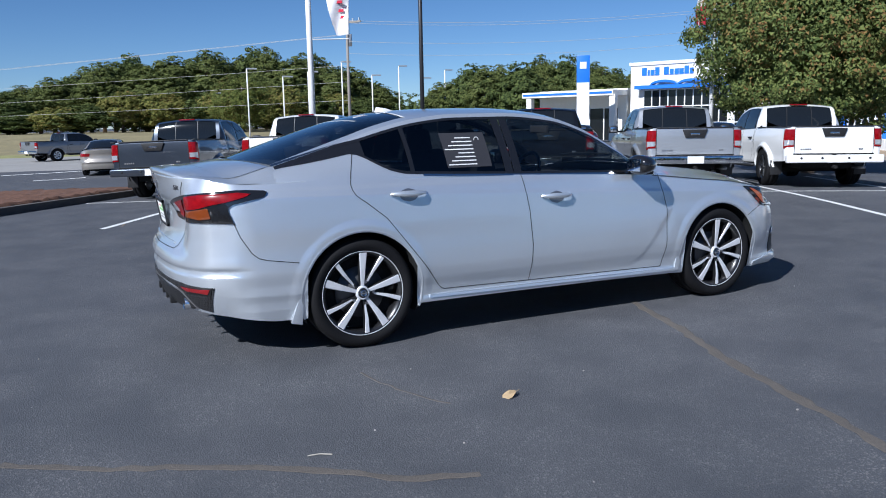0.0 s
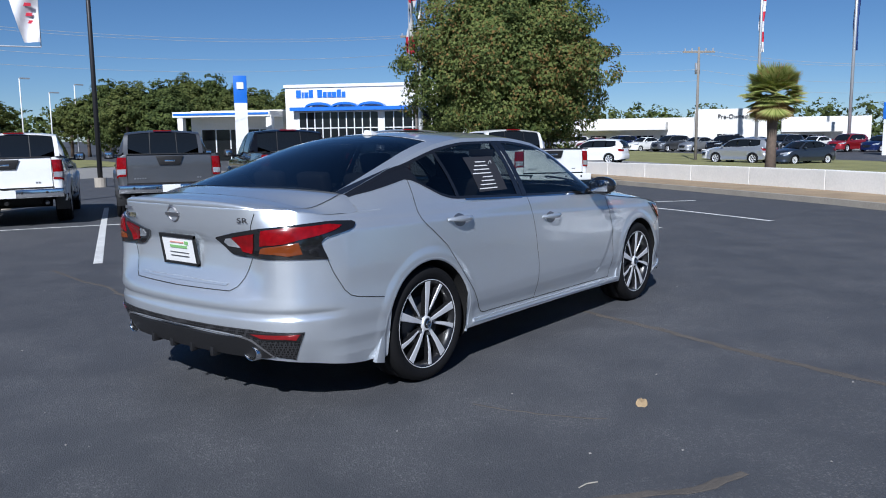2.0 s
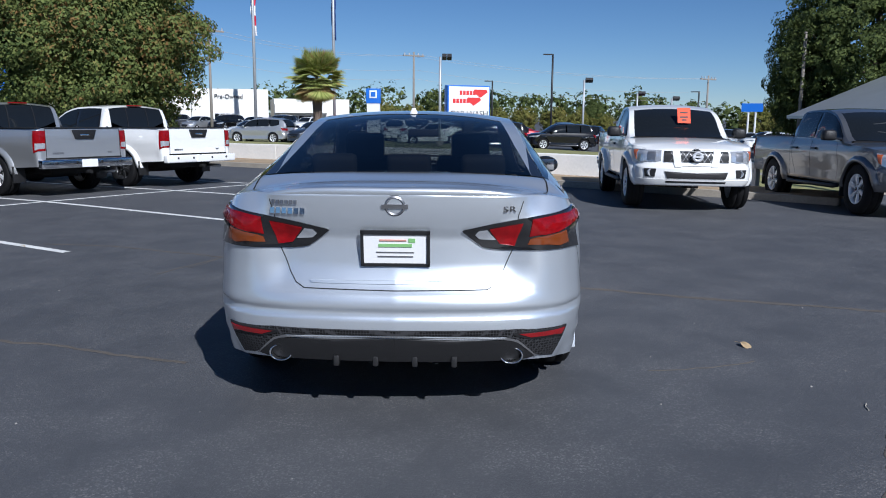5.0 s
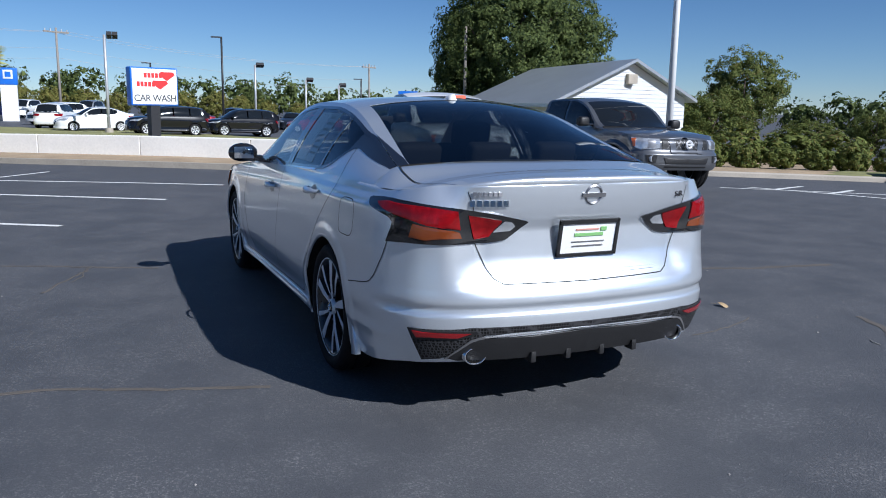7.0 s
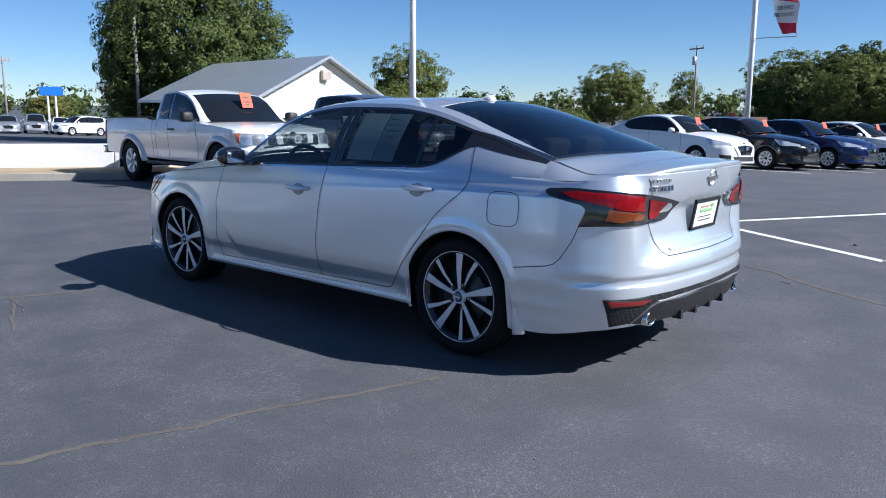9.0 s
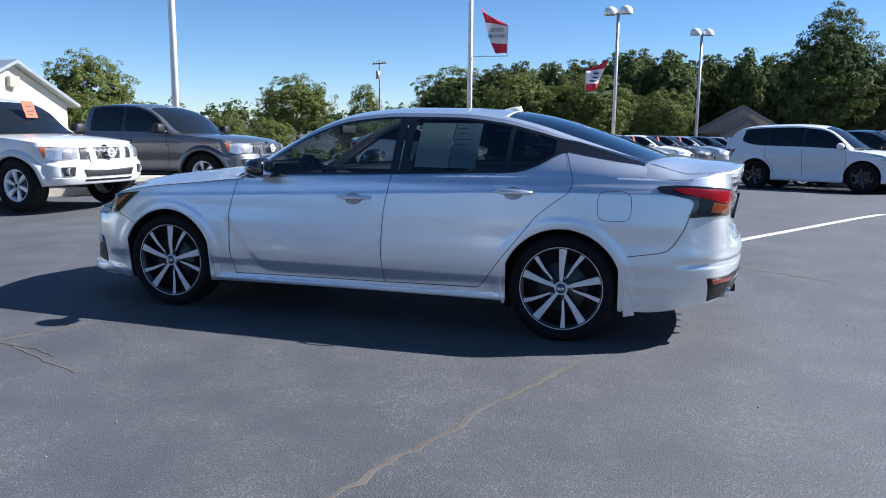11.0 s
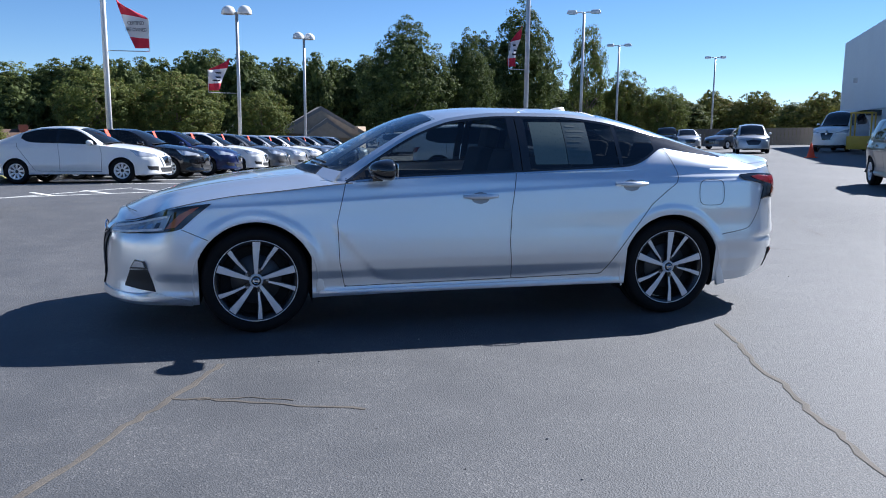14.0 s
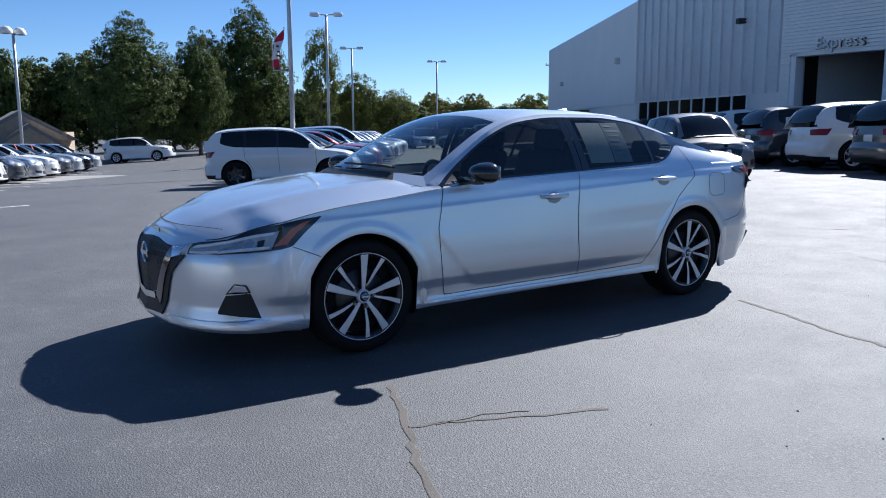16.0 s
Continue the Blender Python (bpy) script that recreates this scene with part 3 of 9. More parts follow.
def patch(sk, name, poly, off=0.006, thick=0.012, side=1, nz=14, ns=14, both_ends=False):
    """A panel laid on the skin: poly in (place along the outline, height), with rims down into the skin."""
    zs = [p[1] for p in poly]
    z0, z1 = min(zs), max(zs)
    rows = []
    for i in range(nz + 1):
        z = z0 + (z1 - z0) * min(max(i / nz, 0.004), 0.996)
        cut = []
        for (a, za), (b, zb) in zip(poly, poly[1:] + poly[:1]):
            if (za > z) != (zb > z):
                cut.append(a + (b - a) * (z - za) / (zb - za))
        if len(cut) < 2:
            continue
        s0, s1 = min(cut), max(cut)
        ss = np.linspace(s0, s1, ns + 1)
        x, y, zz = sk.P(ss, np.full_like(ss, z), off, side)
        xi, yi, _ = sk.P(ss, np.full_like(ss, z), off - thick, side)
        rows.append((np.stack([x, y, zz], 1), np.stack([xi, yi, zz], 1)))
    so = Soup()
    m, n = len(rows), ns + 1
    outer = [tuple(p) for r, _ in rows for p in r]
    inner = [tuple(p) for _, r in rows for p in r]
    fs = [(i * n + j, i * n + j + 1, (i + 1) * n + j + 1, (i + 1) * n + j) for i in range(m - 1) for j in range(n - 1)]
    o = m * n
    ring = [j for j in range(n)] + [i * n + n - 1 for i in range(1, m)] + [(m - 1) * n + j for j in range(n - 2, -1, -1)] + [i * n for i in range(m - 2, 0, -1)]
    fs += [(ring[k], ring[(k + 1) % len(ring)], o + ring[(k + 1) % len(ring)], o + ring[k]) for k in range(len(ring))]
    so.add(outer + inner, fs)
    me = so.mesh(name, True)
    bm = bmesh.new()
    bm.from_mesh(me)
    bmesh.ops.recalc_face_normals(bm, faces=bm.faces)
    bm.to_mesh(me)
    bm.free()
    me.set_sharp_from_angle(angle=radians(35))
    return me


def seam(sk, name, pts, width=0.007, off=0.0015, side=1):
    """A thin dark joint along (place on the outline, height) points."""
    line = []
    for a, b in zip(pts, pts[1:]):
        k = max(2, int(math.hypot(a[0] - b[0], a[1] - b[1]) / 0.03))
        line += [(a[0] + (b[0] - a[0]) * i / k, a[1] + (b[1] - a[1]) * i / k) for i in range(k)]
    line.append(pts[-1])
    rows = []
    for i, (s, z) in enumerate(line):
        a, b = line[max(i - 1, 0)], line[min(i + 1, len(line) - 1)]
        L = math.hypot(b[0] - a[0], b[1] - a[1]) or 1
        ns, nz = -(b[1] - a[1]) / L * width / 2, (b[0] - a[0]) / L * width / 2
        rows.append([tuple(float(c) for c in sk.P(s + ns * k, z + nz * k, off if k else off, side)) for k in (-1, 0, 1)])
    return grid_mesh(name, rows, smooth=True)


class Cabin:
    """Roof, pillars and panes above the belt line."""

    def __init__(self, k):
        self.zt, self.ze, self.ye = curve_of(k["top"]), curve_of(k["rail"]), curve_of(k["rail_y"])
        self.zb, self.yb = curve_of(k["belt"]), curve_of(k["belt_y"])
        self.k = k

    def T(self, x, u):
        """A point of the roof skin; u from -1 to 1 across."""
        e, ye = float(self.ze(x)), float(self.ye(x))
        return (x, ye * u, e + (float(self.zt(x)) - e) * (1 - abs(u) ** 2.3))

    def side(self, x, z, sgn=1, off=0.0):
        b, e = float(self.zb(x)), float(self.ze(x))
        v = min(max((z - b) / max(e - b, 0.02), 0), 1)
        y = float(self.yb(x)) * (1 - v) + float(self.ye(x)) * v + 0.022 * math.sin(math.pi * v)
        return (x, sgn * (y + off), z)

    def roof(self, x0, x1, bow0=0.06, bow1=0.05, n=26, u0=-1, u1=1, name="roof"):
        rows = []
        for i in range(n + 1):
            row = []
            for j in range(17):
                u = u0 + (u1 - u0) * j / 16
                a, b = x0 - bow0 * (1 - u * u), x1 + bow1 * (1 - u * u)
                row.append(self.T(a + (b - a) * i / n, u))
            rows.append(row)
        return grid_mesh(name, rows, flip=False)

    def pane(self, name, x0, x1, zlo, zhi, sgn, off=0.0, n=20, m=6):
        rows = []
        for i in range(n + 1):
            x = x0 + (x1 - x0) * i / n
            a, b = zlo(x), zhi(x)
            b = max(b, a + 0.002)
            rows.append([self.side(x, a + (b - a) * j / m, sgn, off) for j in range(m + 1)])
        return grid_mesh(name, rows, flip=(sgn > 0) == (x1 < x0))


def wheel_parts(parent, at, R, width, rim, style, sgn, cast):
    """One wheel as a part with its own pieces; the face looks along sgn * y."""
    hub = new("wheel")
    hub.parent = parent
    hub.matrix_basis = pose(*at, 0, 0, 0 if sgn > 0 else 180)
    for name, me, m in cast:
        part(name, me, m, hub)
    return hub


def wheel_meshes(R, width, rim, style):
    """Meshes of a wheel whose face looks along +y, the tyre's outer face at y = 0."""
    w = width
    ty = Soup().lathe([(rim - 0.004, -w + 0.012), (rim + 0.012, -w), (R - 0.03, -w - 0.006), (R - 0.008, -w + 0.012), (R, -w + 0.04), (R, -w * 0.72), (R - 0.007, -w * 0.715), (R - 0.007, -w * 0.69), (R, -w * 0.685),
                       (R, -w * 0.34), (R - 0.007, -w * 0.335), (R - 0.007, -w * 0.31), (R, -w * 0.305), (R, -0.04), (R - 0.008, -0.012), (R - 0.03, 0.006), (rim + 0.028, 0.004), (rim + 0.012, -0.002), (rim - 0.004, -0.014)], 56 if style == "twin" else 32)
    out = [("tyre", ty.mesh("tyre", True), M_RUBBER)]
    lip = Soup().lathe([(rim + 0.002, -w + 0.02), (rim - 0.03, -w + 0.03), (rim - 0.03, -0.035), (rim - 0.010, -0.012), (rim + 0.002, -0.006), (rim + 0.004, -0.012)], 56)
    back = Soup().lathe([(0.0, -0.075), (rim - 0.032, -0.085)], 40)
    disc = Soup().lathe([(0.0, -0.068), (0.155, -0.068), (0.157, -0.08)], 40)
    out += [("rim", lip.mesh("rim", True), M_ALLOYBLK if style in ("twin", "black") else M_ALLOY), ("well", back.mesh("well", True), M_DARK), ("brake_disc", disc.mesh("brake_disc", True), M_DISC)]

    def spoke(a, w0, w1, skew, y0, y1, r0=0.045, r1=None, depth=0.022):
        r1 = r1 or rim - 0.008
        so = Soup()
        pts = []
        for r, ww, yy in ((r0, w0, y0), ((r0 + r1) / 2, (w0 + w1) / 2, (y0 + y1) / 2 + 0.004), (r1, w1, y1)):
            t = a + skew * (r - r0) / (r1 - r0)
            d, e = Vector((math.cos(t), 0, math.sin(t))), Vector((-math.sin(t), 0, math.cos(t)))
            for k in (-1, 1):
                pts.append(d * r + e * k * ww / 2 + Vector((0, yy, 0)))
            for k in (1, -1):
                pts.append(d * r + e * k * ww * 0.62 + Vector((0, yy - depth, 0)))
        fs = []
        for i in (0, 4):
            fs += [(i + k, i + (k + 1) % 4, i + 4 + (k + 1) % 4, i + 4 + k) for k in range(4)]
        fs += [(3, 2, 1, 0), (8, 9, 10, 11)]
        return so.add(pts, fs)

    if style == "twin":
        for n, (ang, w0, w1) in enumerate([(90 + 72 * i, 0.017, 0.040) for i in range(5)] + [(116 + 72 * i, 0.010, 0.024) for i in range(5)]):
            sk, y0 = (0.10, -0.026) if n >= 5 else (0.03, -0.020)
            out.append(("spoke", spoke(radians(ang), w0 * 1.25, w1 * 1.12, sk, y0 - 0.004, -0.014, depth=0.028).mesh("spoke"), M_ALLOYBLK))
            out.append(("spoke_face", spoke(radians(ang), w0, w1, sk, y0, -0.010, r0=0.042 if n < 5 else 0.075, r1=rim - 0.010, depth=0.003).mesh("spoke_face"), M_ALLOY))
    else:
        cnt = 6 if style != "cover" else 9
        for i in range(cnt):
            out.append(("spoke", spoke(2 * math.pi * (i + 0.25) / cnt, 0.035, 0.06 if cnt == 6 else 0.05, 0.1, -0.03, -0.014).mesh("spoke"), M_ALLOYBLK if style == "black" else M_ALLOY))
    if style == "twin":
        out.append(("rim_edge", Soup().lathe([(rim - 0.003, -0.0075), (rim + 0.0005, -0.0045), (rim + 0.002, -0.008)], 56).mesh("rim_edge", True), M_ALLOY))
        logo = Soup().lathe([(0.013, -0.004), (0.017, -0.0015), (0.020, -0.004)], 20)
        logo.box((0, -0.003, 0), (0.044, 0.004, 0.008))
        out.append(("cap_emblem", logo.mesh("cap_emblem"), M_CHROME))
    cap = Soup().lathe([(0.0, -0.004), (0.024, -0.006), (0.030, -0.012), (0.030, -0.03)], 24)
    ring = Soup().lathe([(0.031, -0.03), (0.031, -0.010), (0.040, -0.012), (0.044, -0.03)], 24)
    out += [("hub_cap", cap.mesh("hub_cap", True), M_GLOSSBLK), ("hub_ring", ring.mesh("hub_ring", True), M_ALLOYBLK if style == "black" else M_ALLOY)]
    for i in range(5):
        a = 2 * math.pi * i / 5 + 0.6
        nut = Soup().lathe([(0.0, -0.018), (0.009, -0.018), (0.010, -0.05)], 8, c=(0.068 * math.cos(a), 0, 0.068 * math.sin(a)))
        out.append(("wheel_nut", nut.mesh("wheel_nut"), M_STEEL))
    return out


def merged(cast):
    """The same wheel as tyre and one rim mesh, for vehicles farther off."""
    vs, fs, mi, slots = [], [], [], []
    for name, me, m_ in cast[1:]:
        if name in ("wheel_nut", "hub_ring"):
            continue
        o = len(vs)
        vs += [tuple(v.co) for v in me.vertices]
        if m_ not in slots:
            slots.append(m_)
        for p in me.polygons:
            fs.append(tuple(i + o for i in p.vertices))
            mi.append(slots.index(m_))
    me = bpy.data.meshes.new("rim")
    me.from_pydata(vs, [], fs)
    for m_ in slots:
        me.materials.append(m_)
    me.polygons.foreach_set("material_index", mi)
    return [cast[0], ("rim", me, None)]


def arch_liner(sk, ax, side, depth=0.34):
    """Dark liner inside a wheel arch."""
    R, h = sk.k["arch"], sk.k["hub"]
    rows = []
    for i in range(49):
        a = radians(-24 + 228 * i / 48)
        x, z = ax + R * 1.008 * math.cos(a), h + R * 1.008 * math.sin(a)
        z = max(z, sk.k["sill"] - 0.02)
        X, Y, Z = sk.P(sk.sx(x), z, -0.006, 1)
        rows.append([(x, side * float(Y), z), (x, side * (float(Y) - 0.05), z), (x, side * (float(Y) - depth), z), (ax, side * (float(sk.P(sk.sx(ax), h + R)[1]) - depth), h)])
    me = grid_mesh("arch_liner", rows)
    return me


def lettering(name, text, size, parent, m, material_, depth=0.003, spacing=1.0, align='CENTER'):
    """Raised letters as one mesh."""
    cu = bpy.data.curves.new(name, 'FONT')
    cu.body, cu.size, cu.extrude, cu.align_x, cu.space_character = text, size, depth, align, spacing
    ob = bpy.data.objects.new(name, cu)
    scene.collection.objects.link(ob)
    bpy.context.view_layer.update()
    me = bpy.data.meshes.new_from_object(ob.evaluated_get(bpy.context.evaluated_depsgraph_get()))
    bpy.data.objects.remove(ob)
    bpy.data.curves.remove(cu)
    me.materials.clear()
    return part(name, me, material_, parent, m=m)


def facing(p, out, up=(0, 0, 1)):
    """A pose whose local z looks along out and whose local y is up, for lettering and flat signs."""
    z = Vector(out).normalized()
    x = Vector(up).cross(z).normalized()
    y = z.cross(x)
    return Matrix(((x.x, y.x, z.x, p[0]), (x.y, y.y, z.y, p[1]), (x.z, y.z, z.z, p[2]), (0, 0, 0, 1)))


# the silver saloon
HERO = dict(
    plan=[(-2.478, 0), (-2.470, 0.20), (-2.448, 0.42), (-2.395, 0.62), (-2.29, 0.785), (-2.12, 0.868), (-1.75, 0.912), (-1.4, 0.925), (-0.6, 0.918), (0.3, 0.918), (0.9, 0.922), (1.41, 0.925),
          (1.85, 0.895), (2.08, 0.82), (2.24, 0.69), (2.345, 0.50), (2.405, 0.28), (2.425, 0)],
    edge=[(-2.478, 1.055), (-2.40, 1.055), (-2.25, 1.035), (-2.05, 1.012), (-1.6, 1.018), (-0.96, 1.018), (-0.29, 0.992), (0.4, 0.962), (0.85, 0.935), (1.2, 0.898), (1.55, 0.862), (1.9, 0.795), (2.15, 0.725), (2.33, 0.690), (2.425, 0.690)],
    bot=[(-2.478, 0.295), (-2.3, 0.272), (-2.1, 0.245), (-1.9, 0.222), (-1.4, 0.225), (-1.0, 0.236), (0.9, 0.222), (1.4, 0.20), (1.9, 0.19), (2.3, 0.195), (2.425, 0.205)],
    rear=[(0.2, 0.10), (0.28, 0.06), (0.34, 0.035), (0.40, 0.016), (0.45, 0.007), (0.492, 0.004), (0.506, 0.010), (0.530, 0.014), (0.546, 0.003), (0.560, 0.0), (0.600, 0.010), (0.625, 0.028), (0.66, 0.050), (0.75, 0.078), (0.85, 0.085), (0.91, 0.062), (0.96, 0.045), (1.02, 0.030), (1.055, 0.024)],
    side=[(0.17, 0.050), (0.205, 0.020), (0.25, 0.006), (0.285, 0.012), (0.33, 0.008), (0.40, -0.011), (0.46, -0.0175), (0.55, -0.0135), (0.62, -0.0075), (0.70, 0.000), (0.78, 0.0080), (0.845, 0.0145), (0.862, 0.0165), (0.885, 0.0240), (0.94, 0.035), (0.98, 0.049), (1.02, 0.068), (1.055, 0.085)],
    front=[(0.17, 0.03), (0.22, 0.0), (0.27, 0.010), (0.34, 0.022), (0.45, 0.020), (0.56, 0.026), (0.63, 0.046), (0.69, 0.10), (0.80, 0.20)],
    corner=[(0.2, 0.10), (0.28, 0.06), (0.34, 0.035), (0.40, 0.016), (0.45, 0.007), (0.492, 0.004), (0.506, 0.010), (0.530, 0.014), (0.546, 0.003), (0.560, 0.0), (0.62, 0.006), (0.75, 0.018), (0.85, 0.022), (0.93, 0.030), (0.98, 0.046), (1.02, 0.062), (1.055, 0.075)],
    crease=[(1.05, 0.84), (0.90, 0.665), (0.655, 0.375), (0.60, 0.352), (0.52, 0.346), (-0.25, 0.352), (-1.05, 0.372)],
    rear_x=-2.02, front_x=1.86, tuck=-1.74, rise=0.045, axles=(-1.4125, 1.4125), hub=0.335, arch=0.372, sill=0.19, lip=0.05)
HERO_CABIN = dict(
    top=[(1.16, 0.975), (1.02, 1.035), (0.85, 1.118), (0.6, 1.248), (0.36, 1.352), (0.13, 1.412), (-0.23, 1.438), (-0.59, 1.437), (-0.86, 1.425), (-1.06, 1.402), (-1.24, 1.365), (-1.45, 1.305), (-1.65, 1.238), (-1.85, 1.168), (-2.02, 1.105)],
    rail=[(1.16, 0.90), (0.95, 0.925), (0.82, 0.985), (0.61, 1.122), (0.31, 1.288), (0.09, 1.358), (-0.28, 1.392), (-0.65, 1.390), (-0.94, 1.362), (-1.2, 1.303), (-1.37, 1.250), (-1.6, 1.182), (-1.83, 1.115), (-2.02, 1.060)],
    rail_y=[(1.16, 0.76), (0.8, 0.735), (0.4, 0.665), (0.1, 0.622), (-0.3, 0.607), (-0.7, 0.608), (-1.0, 0.622), (-1.4, 0.655), (-1.8, 0.70), (-2.02, 0.72)],
    belt=[(1.16, 0.89), (0.85, 0.925), (0.4, 0.955), (-0.29, 0.985), (-0.96, 1.010), (-1.6, 1.010), (-2.02, 1.005)],
    belt_y=[(1.16, 0.86), (0.85, 0.868), (0.4, 0.864), (-0.3, 0.862), (-1.0, 0.862), (-1.6, 0.855), (-2.02, 0.815)])


def interior(parent, kind="saloon"):
    """Seats, dashboard and tub seen through the panes."""
    floor = Soup()
    floor.box((0.0, 0, 0.42), (3.6, 1.40, 0.10))
    part("floor_pan", floor.mesh("floor_pan"), M_DARK, parent)
    dash = Soup()
    rows = [(1.12, 0.86), (0.95, 0.905), (0.72, 0.90), (0.60, 0.84), (0.58, 0.60), (0.9, 0.45)]
    m = Matrix(((1, 0, 0, 0), (0, 0, 1, -0.74), (0, 1, 0, 0), (0, 0, 0, 1)))
    dash.prism(rows, 1.48, m)
    part("dashboard", bevelled(dash.mesh("dashboard"), 0.02), M_DASH, parent)
    for sgn in (-1, 1):
        so = Soup()
        so.box((0.02, 0.36 * sgn, 0.56), (0.52, 0.48, 0.16))
        so.box((-0.32, 0.36 * sgn, 0.84), (0.14, 0.46, 0.60), pose(0, 0, 0, 0, -16, 0))
        seat = part("seat", bevelled(so.mesh("seat"), 0.05, 3), M_SEAT, parent)
        hr = Soup().box((-0.45, 0.36 * sgn, 1.20), (0.10, 0.26, 0.17), pose(0, 0, 0, 0, -12, 0))
        part("headrest", bevelled(hr.mesh("headrest"), 0.035, 3), M_SEAT, seat)
        posts = Soup()
        for k in (-0.06, 0.06):
            posts.tube([(-0.42, 0.36 * sgn + k, 1.05), (-0.44, 0.36 * sgn + k, 1.16)], 0.007, 8)
        part("headrest_post", posts.mesh("headrest_post", True), M_CHROME, seat)
    so = Soup()
    so.box((-0.95, 0, 0.55), (0.5, 1.28, 0.18))
    so.box((-1.30, 0, 0.82), (0.16, 1.26, 0.52), pose(0, 0, 0, 0, -24, 0))
    bench = part("rear_bench", bevelled(so.mesh("rear_bench"), 0.05, 3), M_SEAT, parent)
    for y in (-0.42, 0, 0.42):
        hr = Soup().box((-1.42, y, 1.12), (0.09, 0.25, 0.14), pose(0, 0, 0, 0, -14, 0))
        part("headrest", bevelled(hr.mesh("headrest"), 0.035, 3), M_SEAT, bench)
    shelf = Soup().box((-1.72, 0, 1.035), (0.52, 1.30, 0.03))
    part("parcel_shelf", shelf.mesh("parcel_shelf"), M_DASH, parent)
    so = Soup()
    ring = [(0.52 + 0.06 * math.sin(2 * math.pi * k / 24), 0.36 + 0.185 * math.cos(2 * math.pi * k / 24), 0.90 + 0.175 * math.sin(2 * math.pi * k / 24)) for k in range(25)]
    so.tube(ring, 0.016, 8, cap=False)
    so.box((0.545, 0.36, 0.90), (0.04, 0.16, 0.11))
    so.box((0.54, 0.36, 0.90), (0.02, 0.36, 0.03))
    part("steering_wheel", so.mesh("steering_wheel", True), M_DASH, parent)
    mir = Soup().box((0.42, 0, 1.27), (0.03, 0.24, 0.06))
    part("inside_mirror", bevelled(mir.mesh("inside_mirror"), 0.01), M_DASH, parent)
    for sgn in (-1, 1):
        so = Soup().box((-0.15, 0.73 * sgn, 0.68), (1.8, 0.06, 0.50))
        part("door_lining", so.mesh("door_lining"), M_DASH, parent)


def door_handle(sk, x, z, side, parent):
    s = sk.sx(x)
    # flat grey patch on the skin: the recess's shade is painted, no hollow
    cup = patch(sk, "handle_shade_disc", [(s + 0.062 * math.cos(a), z - 0.006 + 0.040 * math.sin(a)) for a in [2 * math.pi * k / 16 for k in range(16)]], 0.0018, 0.004, side, 8, 8)
    h = part("handle_shade", cup, M_STEEL, parent, "flat grey patch painted for the shade behind the handle")
    so = Soup()
    pts = [(dx, o) for dx, o in ((-0.122, 0.004), (-0.105, 0.024), (-0.05, 0.040), (0.0, 0.043), (0.05, 0.040), (0.10, 0.024), (0.115, 0.004))]
    rows = []
    for dx, o in pts:
        ring = []
        hgt = 0.017 if abs(dx) < 0.09 else 0.010
        for a in range(10):
            t = 2 * math.pi * a / 10
            X, Y, Z = sk.P(s + dx, z + 0.006 + hgt * math.sin(t), o + 0.008 * math.cos(t), side)
            ring.append((float(X), float(Y), float(Z)))
        rows.append(ring + [ring[0]])
    me = grid_mesh("door_handle", rows)
    part("door_handle", me, M_SILVER, parent, "silver pull handle")


def mirror(sk, parent, sgn, base, body, size=(0.10, 0.20, 0.15), mat_=None, boxy=False):
    """Door mirror: arm, housing and glass."""
    so = Soup()
    so.box(((base[0] + body[0]) / 2 + 0.02, sgn * (base[1] + body[1]) / 2, (base[2] + body[2]) / 2 - 0.035), (0.07, abs(body[1] - base[1]) + 0.06, 0.045))
    arm = part("mirror_arm", bevelled(so.mesh("mirror_arm"), 0.012), M_GLOSSBLK, parent)
    bm = bmesh.new()
    bmesh.ops.create_uvsphere(bm, u_segments=20, v_segments=12, radius=1)
    for v in bm.verts:
        p = v.co
        if boxy:
            p = Vector([math.copysign(abs(c) ** 0.5, c) for c in p])
        p.x = (p.x if p.x > 0 else p.x * 0.35) * size[0] * 1.25
        p.y *= size[1] / 2 * (1 - 0.10 * max(0, p.z))
        p.z = math.copysign(abs(p.z) ** 0.8, p.z) * size[2] / 2
        v.co = p + Vector((body[0], sgn * body[1], body[2]))
    for f in bm.faces:
        f.smooth = True
    h = part("mirror_housing", bm, mat_ or M_GLOSSBLK, parent)
    g = Soup().box((body[0] - size[0] * 0.40, sgn * body[1], body[2]), (0.006, size[1] * 0.66, size[2] * 0.62))
    part("mirror_glass", bevelled(g.mesh("mirror_glass"), 0.002), M_CHROME, h, "reflecting glass")
    return h


